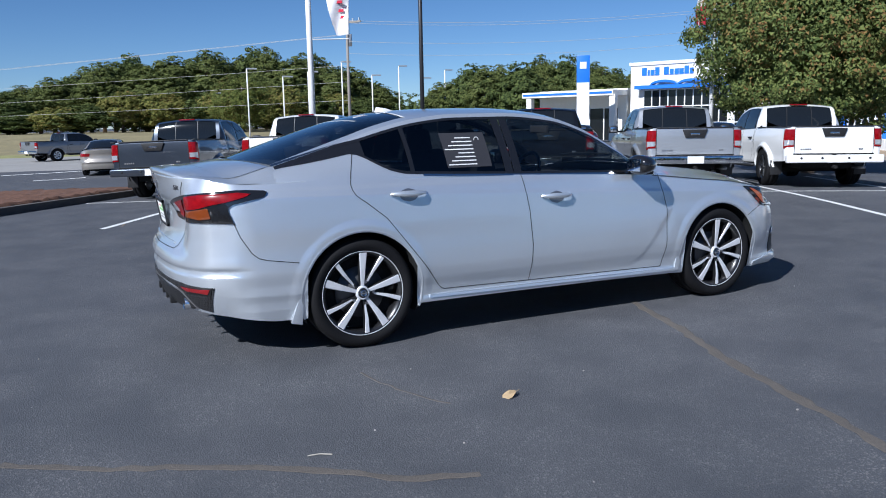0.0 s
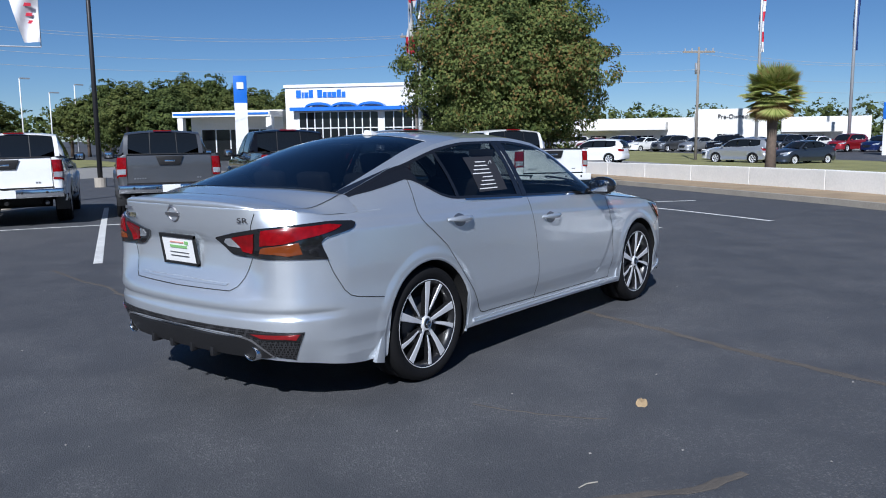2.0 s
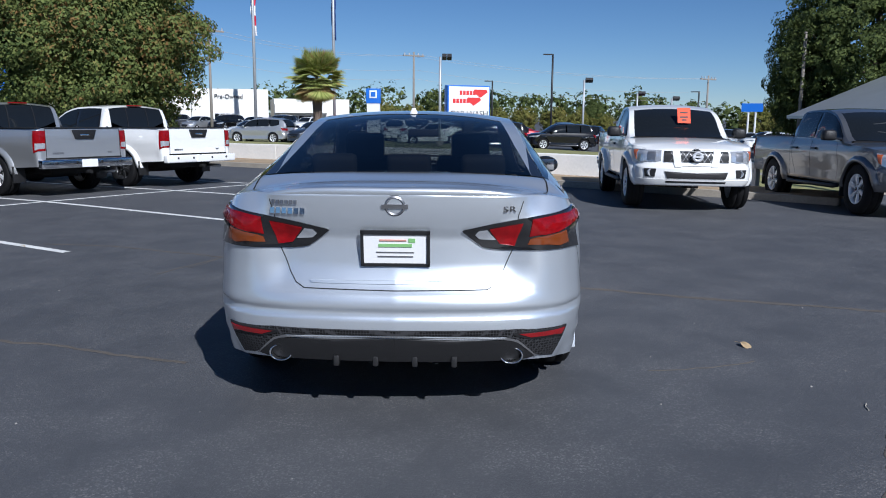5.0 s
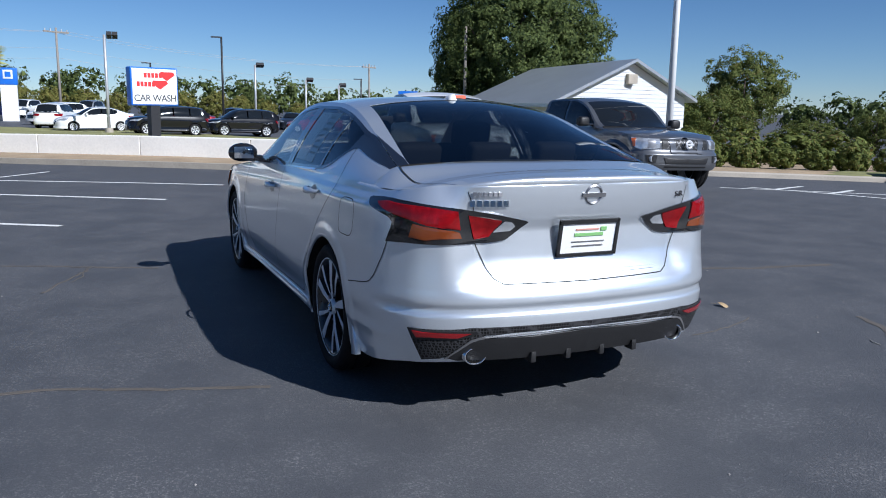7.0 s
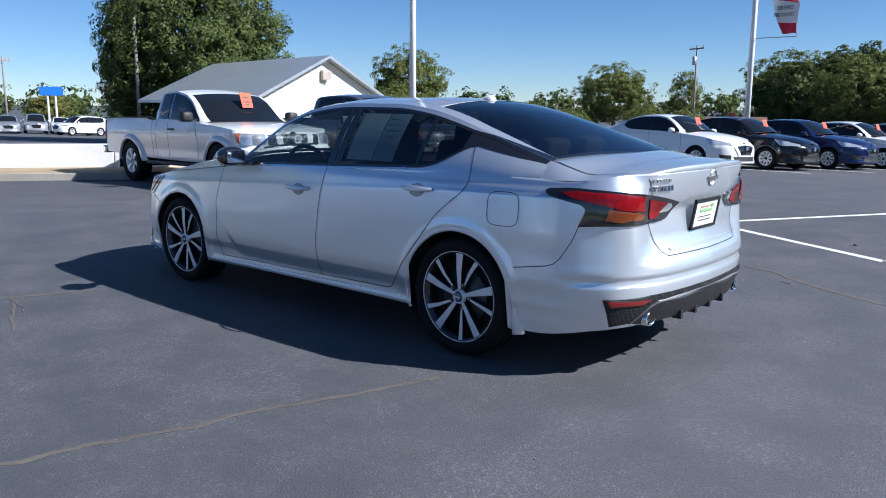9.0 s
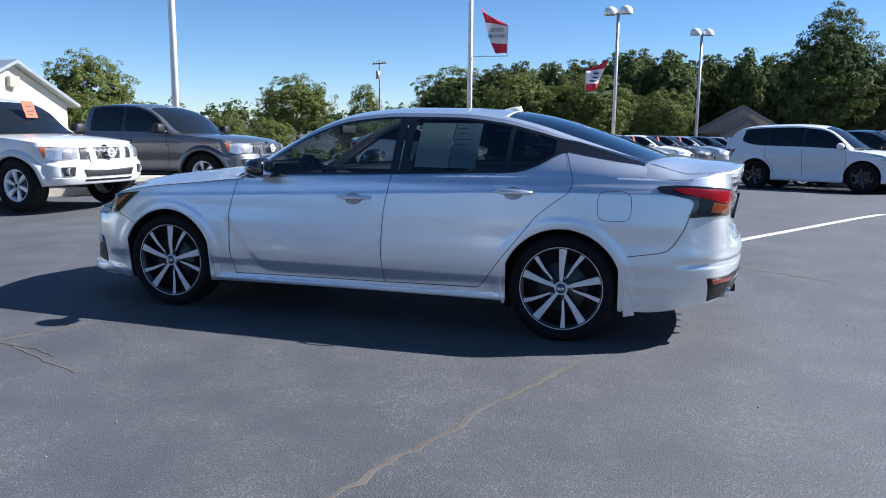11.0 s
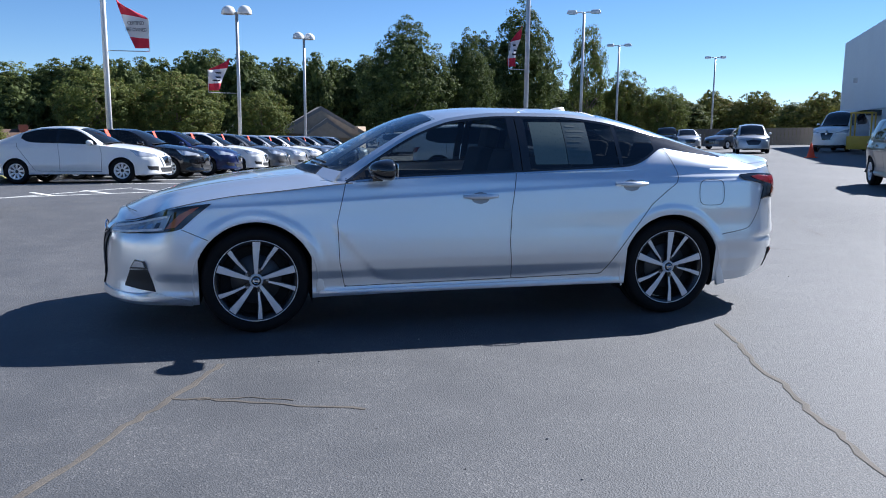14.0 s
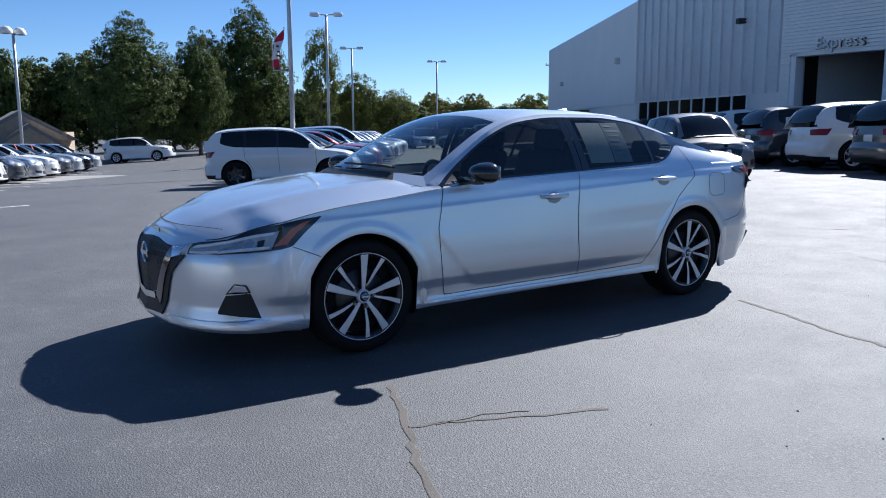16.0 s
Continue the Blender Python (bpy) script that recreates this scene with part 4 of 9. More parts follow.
def hero_car():
    root = thing("car", "silver four-door sedan with black wheels parked on asphalt", "car")
    sk, cb = Skin(HERO), Cabin(HERO_CABIN)
    sx, sy = sk.sx, sk.sy
    front_door = [(0.84, 0.93), (0.905, 0.70), (0.895, 0.44), (0.865, 0.285), (-0.25, 0.300), (-0.232, 0.54), (-0.245, 0.76), (-0.29, 0.99), (-0.29, 1.2), (0.84, 1.2)]
    rear_door = [(-0.29, 1.2), (-0.29, 0.99), (-0.245, 0.76), (-0.232, 0.54), (-0.25, 0.300), (-0.905, 0.322), (-1.02, 0.48), (-1.252, 0.779), (-1.376, 0.879), (-1.44, 0.927), (-1.457, 1.005), (-1.40, 1.2)]
    deck = curve_of([(-2.478, 1.058), (-2.42, 1.078), (-2.36, 1.095), (-2.25, 1.103), (-2.0, 1.112), (-1.8, 1.12), (-0.5, 0.95), (0.8, 0.95), (1.05, 0.995), (1.2, 0.982), (1.42, 0.957), (1.75, 0.905), (2.1, 0.815), (2.27, 0.742), (2.38, 0.700), (2.425, 0.690)])
    regions = [
        ("under_glass", lambda x, y, z, top: top and 0.80 < x < 1.075 - 0.20 * (y / 0.80) ** 2),
        ("hood", lambda x, y, z, top: top and x > 0.80),
        ("trunk_lid", lambda x, y, z, top: (top and x < -1.70 and abs(y) < 0.70) or (not top and x < -2.22 and z > 0.63 and abs(y) < 0.60 + (z - 0.63) * 0.35)),
        ("rear_quarter", lambda x, y, z, top: top and y > 0),
        ("rear_quarter_r", lambda x, y, z, top: top),
        ("rear_bumper", lambda x, y, z, top: x < -1.745 and z < 0.56 + max(0, -x - 1.75) * 0.22),
        ("front_bumper", lambda x, y, z, top: x > 1.745 and z < 0.60 + (x - 1.75) * 0.2),
        ("front_door", lambda x, y, z, top: y > 0 and inside(front_door, x, z)),
        ("front_door_r", lambda x, y, z, top: y < 0 and inside(front_door, x, z)),
        ("rear_door", lambda x, y, z, top: y > 0 and inside(rear_door, x, z)),
        ("rear_door_r", lambda x, y, z, top: y < 0 and inside(rear_door, x, z)),
        ("side_sill", lambda x, y, z, top: abs(x) < 1.05 and z < 0.34 and y > 0),
        ("side_sill_r", lambda x, y, z, top: abs(x) < 1.05 and z < 0.34),
        ("front_fender", lambda x, y, z, top: x > 0.78 and y > 0),
        ("front_fender_r", lambda x, y, z, top: x > 0.78),
        ("rear_quarter", lambda x, y, z, top: y > 0),
        ("rear_quarter_r", lambda x, y, z, top: True)]
    shell = build_shell(sk, 300, 84, regions, deck, skip=lambda x: -1.72 < x < 0.86, ridge=lambda x, u: 0.014 * math.exp(-((abs(u) - 0.60 - 0.10 * (1.6 - x)) / 0.09) ** 2) * float(smooth01((x - 0.85) / 0.3) * smooth01((2.25 - x) / 0.35)))
    P = {}
    shell.pop("under_glass", None)
    for name, me in shell.items():
        P[name] = part(name[:-2] if name.endswith("_r") else name, me, M_SILVER, root)
    # roof and pillars
    part("roof", cb.roof(0.22, -0.96, -0.02, -0.0), M_SILVER, root)
    for sgn in (-1, 1):
        a, b = (0.895, 1.0) if sgn > 0 else (-1.0, -0.895)
        part("front_pillar", cb.roof(0.93, 0.22, 0, 0, 20, a, b, "front_pillar"), M_SILVER, root)
        rows, tail = [], []
        for i in range(25):
            x = -0.96 - 0.92 * i / 24
            ug = 0.86 + 0.02 * math.sin(i / 24 * math.pi) + 0.06 * (i / 24) ** 2
            lo = max(ug + 0.002, 1.0 - 0.085 * min(max((-1.42 - x) / 0.42, 0.0), 1.0))
            rows.append([cb.T(x, sgn * (ug + (lo - ug) * j / 6)) for j in range(7)])
            tail.append([cb.T(x, sgn * (lo + (1.0 - lo) * j / 3)) for j in range(4)])
        part("rear_pillar", grid_mesh("rear_pillar", rows, flip=sgn < 0), M_SILVER, root, "silver wedge between rear window and black strip")
        part("pillar_cover", grid_mesh("pillar_cover", tail[11:], flip=sgn < 0), M_GLOSSBLK, root)
    # screens
    rows = []
    for i in range(23):
        v = i / 22
        rows.append([cb.T((1.075 - 0.20 * u * u) * (1 - v) + (0.235 - 0.035 * u * u) * v, u * 0.897) for u in np.linspace(-1, 1, 25)])
    ws = part("windshield", grid_mesh("windshield", rows), M_GLASS_F, root, "clear windshield")
    ws.visible_shadow = False
    rows = []
    for i in range(23):
        v = i / 22
        row = []
        for u in np.linspace(-1, 1, 25):
            x = (-0.975 + 0.0 * u) * (1 - v) + (-1.965 + 0.085 * u * u) * v
            ug = 0.862 + 0.02 * math.sin(v * math.pi) + 0.06 * v * v
            row.append(cb.T(x, u * ug))
        rows.append(row)
    rw = part("rear_window", grid_mesh("rear_window", rows), M_GLASS_R, root, "dark tinted rear window")
    rw.visible_shadow = False

    def on_deck(x, y):
        e = sk.P(sx(x), float(sk.f_edge(x)))
        uu = min(1.0, abs(y) / float(e[1]))
        return float(e[2]) + (float(deck(x)) - float(e[2])) * (1 - uu ** 2.6)

    rows = []
    for v in np.linspace(0, 1, 7):
        row = []
        for u in np.linspace(-1, 1, 25):
            base = Vector(cb.T(-1.960 + 0.085 * u * u, u))
            x = base.x - 0.28 * v
            y = base.y
            w = v * v * (3 - 2 * v)
            row.append((x, y, base.z * (1 - w) + (on_deck(x, y) + 0.001) * w + (-0.004 if v == 0 else 0)))
        rows.append(row)
    part("trunk_shelf", grid_mesh("trunk_shelf", rows), M_SILVER, root)

    def shoulder(x, y):
        """Height of the rear quarter's top where the pillar runs out into the deck."""
        v = min(max((-1.875 - x) / 0.28, 0.0), 1.0)
        w = v * v * (3 - 2 * v)
        r, b = float(cb.ye(-1.875)), float(cb.yb(-1.875))
        q = min(max((abs(y) - r) / (b - r), 0.0), 1.0)
        z = float(cb.ze(-1.875)) * (1 - q) + float(cb.zb(-1.875)) * q + 0.012 * math.sin(math.pi * q)
        if abs(y) < r:
            z = cb.T(-1.875, abs(y) / r)[2]
        return z * (1 - w) + (on_deck(x, y) + 0.001) * w

    for sgn in (1, -1):
        rows = []
        for i in range(15):
            x = -1.875 - 0.28 * i / 14
            r, b = float(cb.ye(-1.875)), float(sk.P(sx(x), float(sk.f_edge(x)))[1]) - 0.004
            rows.append([(x, sgn * (r + (b - r) * j / 8), shoulder(x, r + (b - r) * j / 8)) for j in range(9)])
        part("quarter_shoulder", grid_mesh("quarter_shoulder", rows, flip=sgn > 0), M_SILVER, root)
    frame_rows = [[cb.T(-0.955, u * 0.87) for u in np.linspace(-1, 1, 25)], [tuple(Vector(cb.T(-0.978, u * 0.865)) + Vector((0, 0, 0.003))) for u in np.linspace(-1, 1, 25)]]
    part("window_trim", grid_mesh("window_trim", frame_rows), M_WHITE, rw)
    cowl = [[(1.115 - 0.20 * u * u, 0.80 * u, on_deck(1.115 - 0.20 * u * u, 0.80 * u) + 0.004) for u in np.linspace(-1, 1, 21)], [tuple(Vector(cb.T(1.055 - 0.20 * u * u, 0.9 * u)) + Vector((0, 0, 0.003))) for u in np.linspace(-1, 1, 21)]]
    part("cowl", grid_mesh("cowl", [r[3:18] for r in cowl]), M_BLKPLAST, root)
    for cut in (slice(0, 4), slice(17, 21)):
        part("cowl_corner", grid_mesh("cowl_corner", [r[cut] for r in cowl]), M_SILVER, root)
    for y0, y1 in ((0.45, -0.12), (-0.25, -0.62)):
        so = Soup()
        pts = [Vector(cb.T(1.00 - 0.2 * (y / 0.75) ** 2, y / 0.74)) + Vector((0.010, 0, 0.018)) for y in np.linspace(y0, y1, 8)]
        so.tube(pts, 0.008, 6)
        part("wiper", so.mesh("wiper", True), M_BLKPLAST, root)
    # side panes and trim
    wb = curve_of([(0.84, 0.950), (0.73, 0.962), (-0.29, 1.002), (-0.95, 1.030), (-1.08, 1.037), (-1.176, 1.058), (-1.286, 1.112), (-1.37, 1.158), (-1.41, 1.166), (-1.479, 1.154), (-1.62, 1.130), (-1.738, 1.112), (-1.815, 1.102), (-1.88, 1.090)])
    wt = curve_of([(0.84, 0.945), (0.78, 0.985), (0.61, 1.098), (0.31, 1.262), (0.09, 1.332), (-0.28, 1.366), (-0.65, 1.364), (-0.94, 1.336), (-1.2, 1.280), (-1.355, 1.239), (-1.446, 1.222), (-1.6, 1.178), (-1.74, 1.138), (-1.88, 1.097)])
    gut = 0.012
    for sgn in (1, -1):
        fw = part("side_window", cb.pane("side_window", 0.72, -0.275, lambda x: float(wb(x)) + gut, lambda x: float(wt(x)) - gut, sgn), M_GLASS_D, root, "tinted front door window")
        rw_ = part("side_window", cb.pane("side_window", -0.385, -1.035, lambda x: float(wb(x)) + gut, lambda x: float(wt(x)) - gut, sgn), M_GLASS_R, root, "dark tinted rear door window")
        qw = part("quarter_window", cb.pane("quarter_window", -1.055, -1.33, lambda x: float(wb(x)) + gut, lambda x: float(wt(x)) - gut, sgn), M_GLASS_R, root)
        for g in (fw, rw_, qw):
            g.visible_shadow = False
        # black surround: top strip, bottom strip, pillar covers, sail and the strip that runs back to the rear window
        part("window_trim", cb.pane("window_trim", 0.84, -1.87, lambda x: float(wt(x)) - gut, lambda x: float(wt(x)) + 0.004, sgn, 0.003, 60, 1), M_GLOSSBLK, root)
        part("window_trim", cb.pane("window_trim", 0.84, -1.87, lambda x: float(wb(x)) - 0.004, lambda x: float(wb(x)) + gut, sgn, 0.003, 60, 1), M_GLOSSBLK, root)
        part("mirror_sail", cb.pane("mirror_sail", 0.845, 0.715, lambda x: float(wb(x)), lambda x: float(wt(x)), sgn, 0.002, 8, 4), M_BLKPLAST, root)
        part("centre_pillar", cb.pane("centre_pillar", -0.270, -0.328, lambda x: float(wb(x)), lambda x: float(wt(x)), sgn, 0.004, 3, 8), M_GLOSSBLK, root)
        part("centre_pillar", cb.pane("centre_pillar", -0.334, -0.392, lambda x: float(wb(x)), lambda x: float(wt(x)), sgn, 0.004, 3, 8), M_GLOSSBLK, root)
        part("window_divider", cb.pane("window_divider", -1.030, -1.060, lambda x: float(wb(x)), lambda x: float(wt(x)), sgn, 0.004, 2, 6), M_GLOSSBLK, root)
        part("pillar_cover", cb.pane("pillar_cover", -1.325, -1.87, lambda x: float(wb(x)), lambda x: float(wt(x)), sgn, 0.001, 24, 4), M_GLOSSBLK, root)
        part("roof_rail", cb.pane("roof_rail", 0.93, -1.885, lambda x: float(wt(x)) + 0.003, lambda x: float(cb.ze(x)) + 0.001, sgn, 0.0, 70, 2), M_SILVER, root)
        part("belt_panel", cb.pane("belt_panel", 1.0, -1.885, lambda x: float(cb.zb(x)) - 0.01, lambda x: max(float(wb(x)) - 0.003, float(cb.zb(x)) + 0.002) if x > -1.87 else float(cb.ze(x)), sgn, 0.0, 90, 4), M_SILVER, root)
        part("belt_trim", cb.pane("belt_trim", 0.78, -0.98, lambda x: float(wb(x)) - 0.014, lambda x: float(wb(x)) - 0.003, sgn, 0.004, 50, 1), M_CHROME, root)
        # joints
        jf = [(sx(0.845), 0.945), (sx(0.905), 0.70), (sx(0.895), 0.44), (sx(0.865), 0.288), (sx(0.84), 0.283)]
        jm = [(sx(-0.285), 0.995), (sx(-0.245), 0.76), (sx(-0.232), 0.54), (sx(-0.25), 0.296)]
        jr = [(sx(-1.455), 1.012), (sx(-1.459), 0.985), (sx(-1.456), 0.958), (sx(-1.440), 0.927), (sx(-1.412), 0.903), (sx(-1.376), 0.879), (sx(-1.252), 0.779), (sx(-1.02), 0.48), (sx(-0.925), 0.345), (sx(-0.895), 0.314), (sx(-0.86), 0.306)]
        jb = [(sx(0.865), 0.283), (sx(-0.25), 0.296), (sx(-0.88), 0.308)]
        jq = [(sx(-1.80), 0.560), (sx(-1.98), 0.588), (sx(-2.025), 0.602), (sx(-2.060), 0.634), (sx(-2.117), 0.728), (sx(-2.145), 0.800)]
        jfb = [(sx(1.845), 0.665), (sx(1.75), 0.625), (sx(1.692), 0.600)]
        for pts in (jf, jm, jr, jb, jq, jfb):
            part("panel_joint", seam(sk, "panel_joint", pts, 0.0042, 0.002, sgn), M_GAP, root)
        rows = [[cb.side(x - o, z, sgn, 0.0025) for o in (-0.0022, 0.0022)] for x, z in ((-1.398, 1.164), (-1.414, 1.125), (-1.434, 1.073), (-1.452, 1.016), (-1.455, 1.004))]
        part("panel_joint", grid_mesh("panel_joint", rows), M_GAP, root)
        jt = [(sy(0.588), 1.030), (sy(0.565), 0.965), (sy(0.555), 0.815), (sy(0.50), 0.70), (sy(0.465), 0.655), (sy(0.42), 0.632), (sy(0.0) + 0.0005, 0.628)]
        part("panel_joint", seam(sk, "panel_joint", jt, 0.0042, 0.002, sgn), M_GAP, root)
        # hood side joint
        rows = []
        for x in np.linspace(0.80, 2.30, 40):
            X, Y, Z = sk.P(sx(x), float(sk.f_edge(x)), 0.0015, sgn)
            rows.append([(float(X), float(Y) - sgn * 0.004, float(Z) + 0.002), (float(X), float(Y) + sgn * 0.004, float(Z) - 0.002)])
        part("panel_joint", grid_mesh("panel_joint", rows), M_GAP, root)
        # trunk side joint on the deck
        rows = []
        run = curve_of([(-1.88, 0.700), (-1.98, 0.716), (-2.08, 0.712), (-2.18, 0.690), (-2.28, 0.645), (-2.335, 0.606)])
        for x in np.linspace(-1.88, -2.335, 24):
            y = float(run(x))
            z = shoulder(x, y) + 0.003
            rows.append([(x, sgn * (y - 0.0035), z), (x, sgn * (y + 0.0035), z)])
        part("panel_joint", grid_mesh("panel_joint", rows), M_GAP, root)
        door_handle(sk, -0.03, 0.842, sgn, P["front_door" if sgn > 0 else "front_door_r"])
        door_handle(sk, -1.10, 0.915, sgn, P["rear_door" if sgn > 0 else "rear_door_r"])
        # side sill strip
        sl = [(sx(-0.98), 0.262), (sx(-0.98), 0.282), (sx(1.02), 0.262), (sx(1.02), 0.242)]
        part("sill_strip", patch(sk, "sill_strip", sl, 0.007, 0.02, sgn, 4, 60), M_SILVER, root)
        # wheel arches, liners, flaps
        for ax in HERO["axles"]:
            part("arch_liner", arch_liner(sk, ax, sgn), M_DARK, root)
            rows = []
            for i in range(33):
                a = radians(-18 + 216 * i / 32)
                row = []
                for rr, o in ((0.371, -0.008), (0.376, 0.004), (0.388, 0.0005)):
                    x, z = ax + rr * math.cos(a), HERO["hub"] + rr * math.sin(a)
                    X, Y, Z = sk.P(sx(x), z, o, sgn)
                    row.append((float(X), float(Y), float(Z)))
                rows.append(row)
            part("arch_lip", grid_mesh("arch_lip", rows), M_SILVER, root)
            fl = Soup()
            x0 = ax - 0.385
            Y = float(sk.P(sx(x0), 0.32)[1])
            up = 0.0 if ax < 0 else 0.045
            outl = [(x0 + 0.012, 0.40), (x0 - 0.030, 0.30 + up / 2), (x0 - 0.062 + up / 2, 0.205 + up), (x0 + 0.004, 0.190 + up), (x0 + 0.016, 0.30)]
            m = Matrix(((1, 0, 0, 0), (0, 0, -sgn, sgn * (Y + 0.004)), (0, 1, 0, 0), (0, 0, 0, 1)))
            fl.prism(outl, 0.03, m)
            part("mud_flap", bevelled(fl.mesh("mud_flap"), 0.006), M_SILVER, root)
        mirror(sk, root, sgn, (0.70, 0.86, 1.0), (0.585, 0.985, 1.025), (0.105, 0.21, 0.135))
        # tail lamp: dark housing, red, amber and clear fields
        tl = [(sx(-1.955), 0.972), (sx(-1.985), 0.985), (sx(-2.117), 0.987), (sx(-2.30), 0.976), (sy(0.60), 0.956), (sy(0.44), 0.928), (sy(0.300), 0.897), (sy(0.36), 0.850), (sy(0.41), 0.816), (sy(0.50), 0.806), (sx(-2.32), 0.806), (sx(-2.19), 0.802), (sx(-2.142), 0.799), (sx(-2.170), 0.866), (sx(-2.174), 0.889), (sx(-2.147), 0.908), (sx(-2.06), 0.927), (sx(-1.985), 0.943), (sx(-1.965), 0.955)]
        lamp = part("tail_light", patch(sk, "tail_light", tl, 0.010, 0.03, sgn, 26, 40), M_GLOSSBLK, root, "tail light in gloss black housing")
        part("red_lens", patch(sk, "red_lens", [(sx(-2.045), 0.967), (sx(-2.12), 0.974), (sx(-2.30), 0.966), (sy(0.628), 0.950), (sy(0.616), 0.868), (sx(-2.33), 0.884), (sx(-2.288), 0.900), (sx(-2.182), 0.922), (sx(-2.075), 0.950)], 0.015, 0.01, sgn, 12, 30), M_RED, lamp)
        part("amber_lens", patch(sk, "amber_lens", [(sx(-2.278), 0.890), (sx(-2.325), 0.880), (sy(0.622), 0.862), (sy(0.608), 0.826), (sx(-2.32), 0.824), (sx(-2.262), 0.826)], 0.014, 0.008, sgn, 8, 16), M_AMBER, lamp)
        part("red_lens", patch(sk, "red_lens", [(sy(0.585), 0.930), (sy(0.428), 0.903), (sy(0.465), 0.862), (sy(0.492), 0.828), (sy(0.556), 0.825)], 0.015, 0.01, sgn, 12, 16), M_RED, lamp)
        part("clear_lens", patch(sk, "clear_lens", [(sy(0.420), 0.900), (sy(0.385), 0.898), (sy(0.365), 0.876), (sy(0.392), 0.853), (sy(0.468), 0.852)], 0.014, 0.01, sgn, 10, 12), M_CLEAR, lamp)
        # rear bumper: dark corner field with mesh and reflector, tailpipe
        ins = part("mesh_insert", patch(sk, "mesh_insert", [(sx(-2.262), 0.446), (sy(0.50), 0.450), (sy(0.50), 0.415), (sy(0.56), 0.392), (sy(0.675), 0.302), (sx(-2.305), 0.288)], 0.006, 0.02, sgn, 14, 20), M_MESH, root, "black honeycomb insert")
        part("reflector_surround", patch(sk, "reflector_surround", [(sx(-2.275), 0.440), (sy(0.54), 0.436), (sy(0.54), 0.418), (sy(0.64), 0.392), (sx(-2.29), 0.388)], 0.010, 0.012, sgn, 6, 16), M_BLKPLAST, ins)
        part("reflector", patch(sk, "reflector", [(sx(-2.285), 0.431), (sy(0.565), 0.426), (sy(0.63), 0.402), (sx(-2.30), 0.400)], 0.014, 0.008, sgn, 6, 16), M_DRED, ins, "red bumper reflector")
        so = Soup().lathe([(0.038, -0.018), (0.040, -0.006), (0.043, 0.0), (0.047, -0.004), (0.047, -0.30)], 28, c=(0, 0, 0))
        tp = part("tailpipe", so.mesh("tailpipe", True), M_CHROME, root, m=Matrix.Translation((-2.398, 0.534 * sgn, 0.318)) @ pose(0, 0, 0, 0, 0, 90) @ Matrix.Diagonal((1.15, 1, 0.85, 1)))
        so = Soup().lathe([(0.0, -0.14), (0.036, -0.14), (0.038, -0.016)], 24)
        part("pipe_shadow", so.mesh("pipe_shadow"), M_DARK, tp)
        # head lamp
        hl = [(sx(1.665), 0.822), (sx(1.80), 0.808), (sx(2.01), 0.766), (sx(2.20), 0.700), (sy(0.52, 1), 0.676), (sy(0.515, 1), 0.615), (sx(2.14), 0.628), (sx(1.93), 0.648), (sx(1.845), 0.668), (sx(1.77), 0.738)]
        head = part("headlight", patch(sk, "headlight", hl, 0.006, 0.03, sgn, 22, 36), M_GLOSSBLK, root, "swept-back headlight")
        part("clear_lens", patch(sk, "clear_lens", [(sx(1.91), 0.752), (sx(2.13), 0.706), (sy(0.535, 1), 0.662), (sy(0.53, 1), 0.622), (sx(2.08), 0.640), (sx(1.955), 0.655)], 0.011, 0.01, sgn, 12, 24), M_LAMPGLASS, head)
        for a0 in (1.985, 2.045, 2.105, 2.165):
            u0 = a0 - 1.985
            part("projector", patch(sk, "projector", [(sx(a0), 0.704 - 0.22 * u0), (sx(a0 + 0.040), 0.696 - 0.22 * u0), (sx(a0 + 0.046), 0.664 - 0.08 * u0), (sx(a0 + 0.012), 0.668 - 0.08 * u0)], 0.015, 0.01, sgn, 8, 10), M_GLOSSBLK if u0 < 0.03 else M_CHROME, head)
        part("light_strip", patch(sk, "light_strip", [(sx(1.93), 0.746), (sx(2.20), 0.692), (sx(2.21), 0.676), (sx(1.94), 0.730)], 0.016, 0.01, sgn, 6, 20), M_WHITE, head)
        part("light_strip", patch(sk, "light_strip", [(sx(1.965), 0.670), (sx(2.22), 0.644), (sx(2.22), 0.631), (sx(1.965), 0.657)], 0.016, 0.01, sgn, 5, 20), M_WHITE, head)
        part("light_strip", patch(sk, "light_strip", [(sx(2.20), 0.690), (sy(0.555, 1), 0.664), (sy(0.555, 1), 0.650), (sx(2.21), 0.676)], 0.016, 0.01, sgn, 5, 12), M_WHITE, head)
        part("light_strip", patch(sk, "light_strip", [(sx(2.22), 0.644), (sy(0.545, 1), 0.634), (sy(0.545, 1), 0.623), (sx(2.22), 0.631)], 0.016, 0.01, sgn, 4, 12), M_WHITE, head)
        part("amber_lens", patch(sk, "amber_lens", [(sx(1.735), 0.803), (sx(1.775), 0.797), (sx(1.855), 0.757), (sx(1.945), 0.668), (sx(1.885), 0.673), (sx(1.815), 0.742)], 0.011, 0.01, sgn, 12, 12), M_HEADAMBER, head)
        # fog lamp over a black pocket
        fg = part("fog_pocket", patch(sk, "fog_pocket", [(sx(2.183), 0.410), (sx(2.068), 0.414), (sx(2.018), 0.276), (sy(0.705, 1), 0.300)], 0.004, 0.02, sgn, 12, 14), M_BLKPLAST, root, "black fog lamp pocket")
        part("fog_light", patch(sk, "fog_light", [(sx(2.145), 0.470), (sx(2.085), 0.462), (sx(2.064), 0.414), (sx(2.186), 0.410)], 0.008, 0.015, sgn, 8, 10), M_GLOSSBLK, fg)
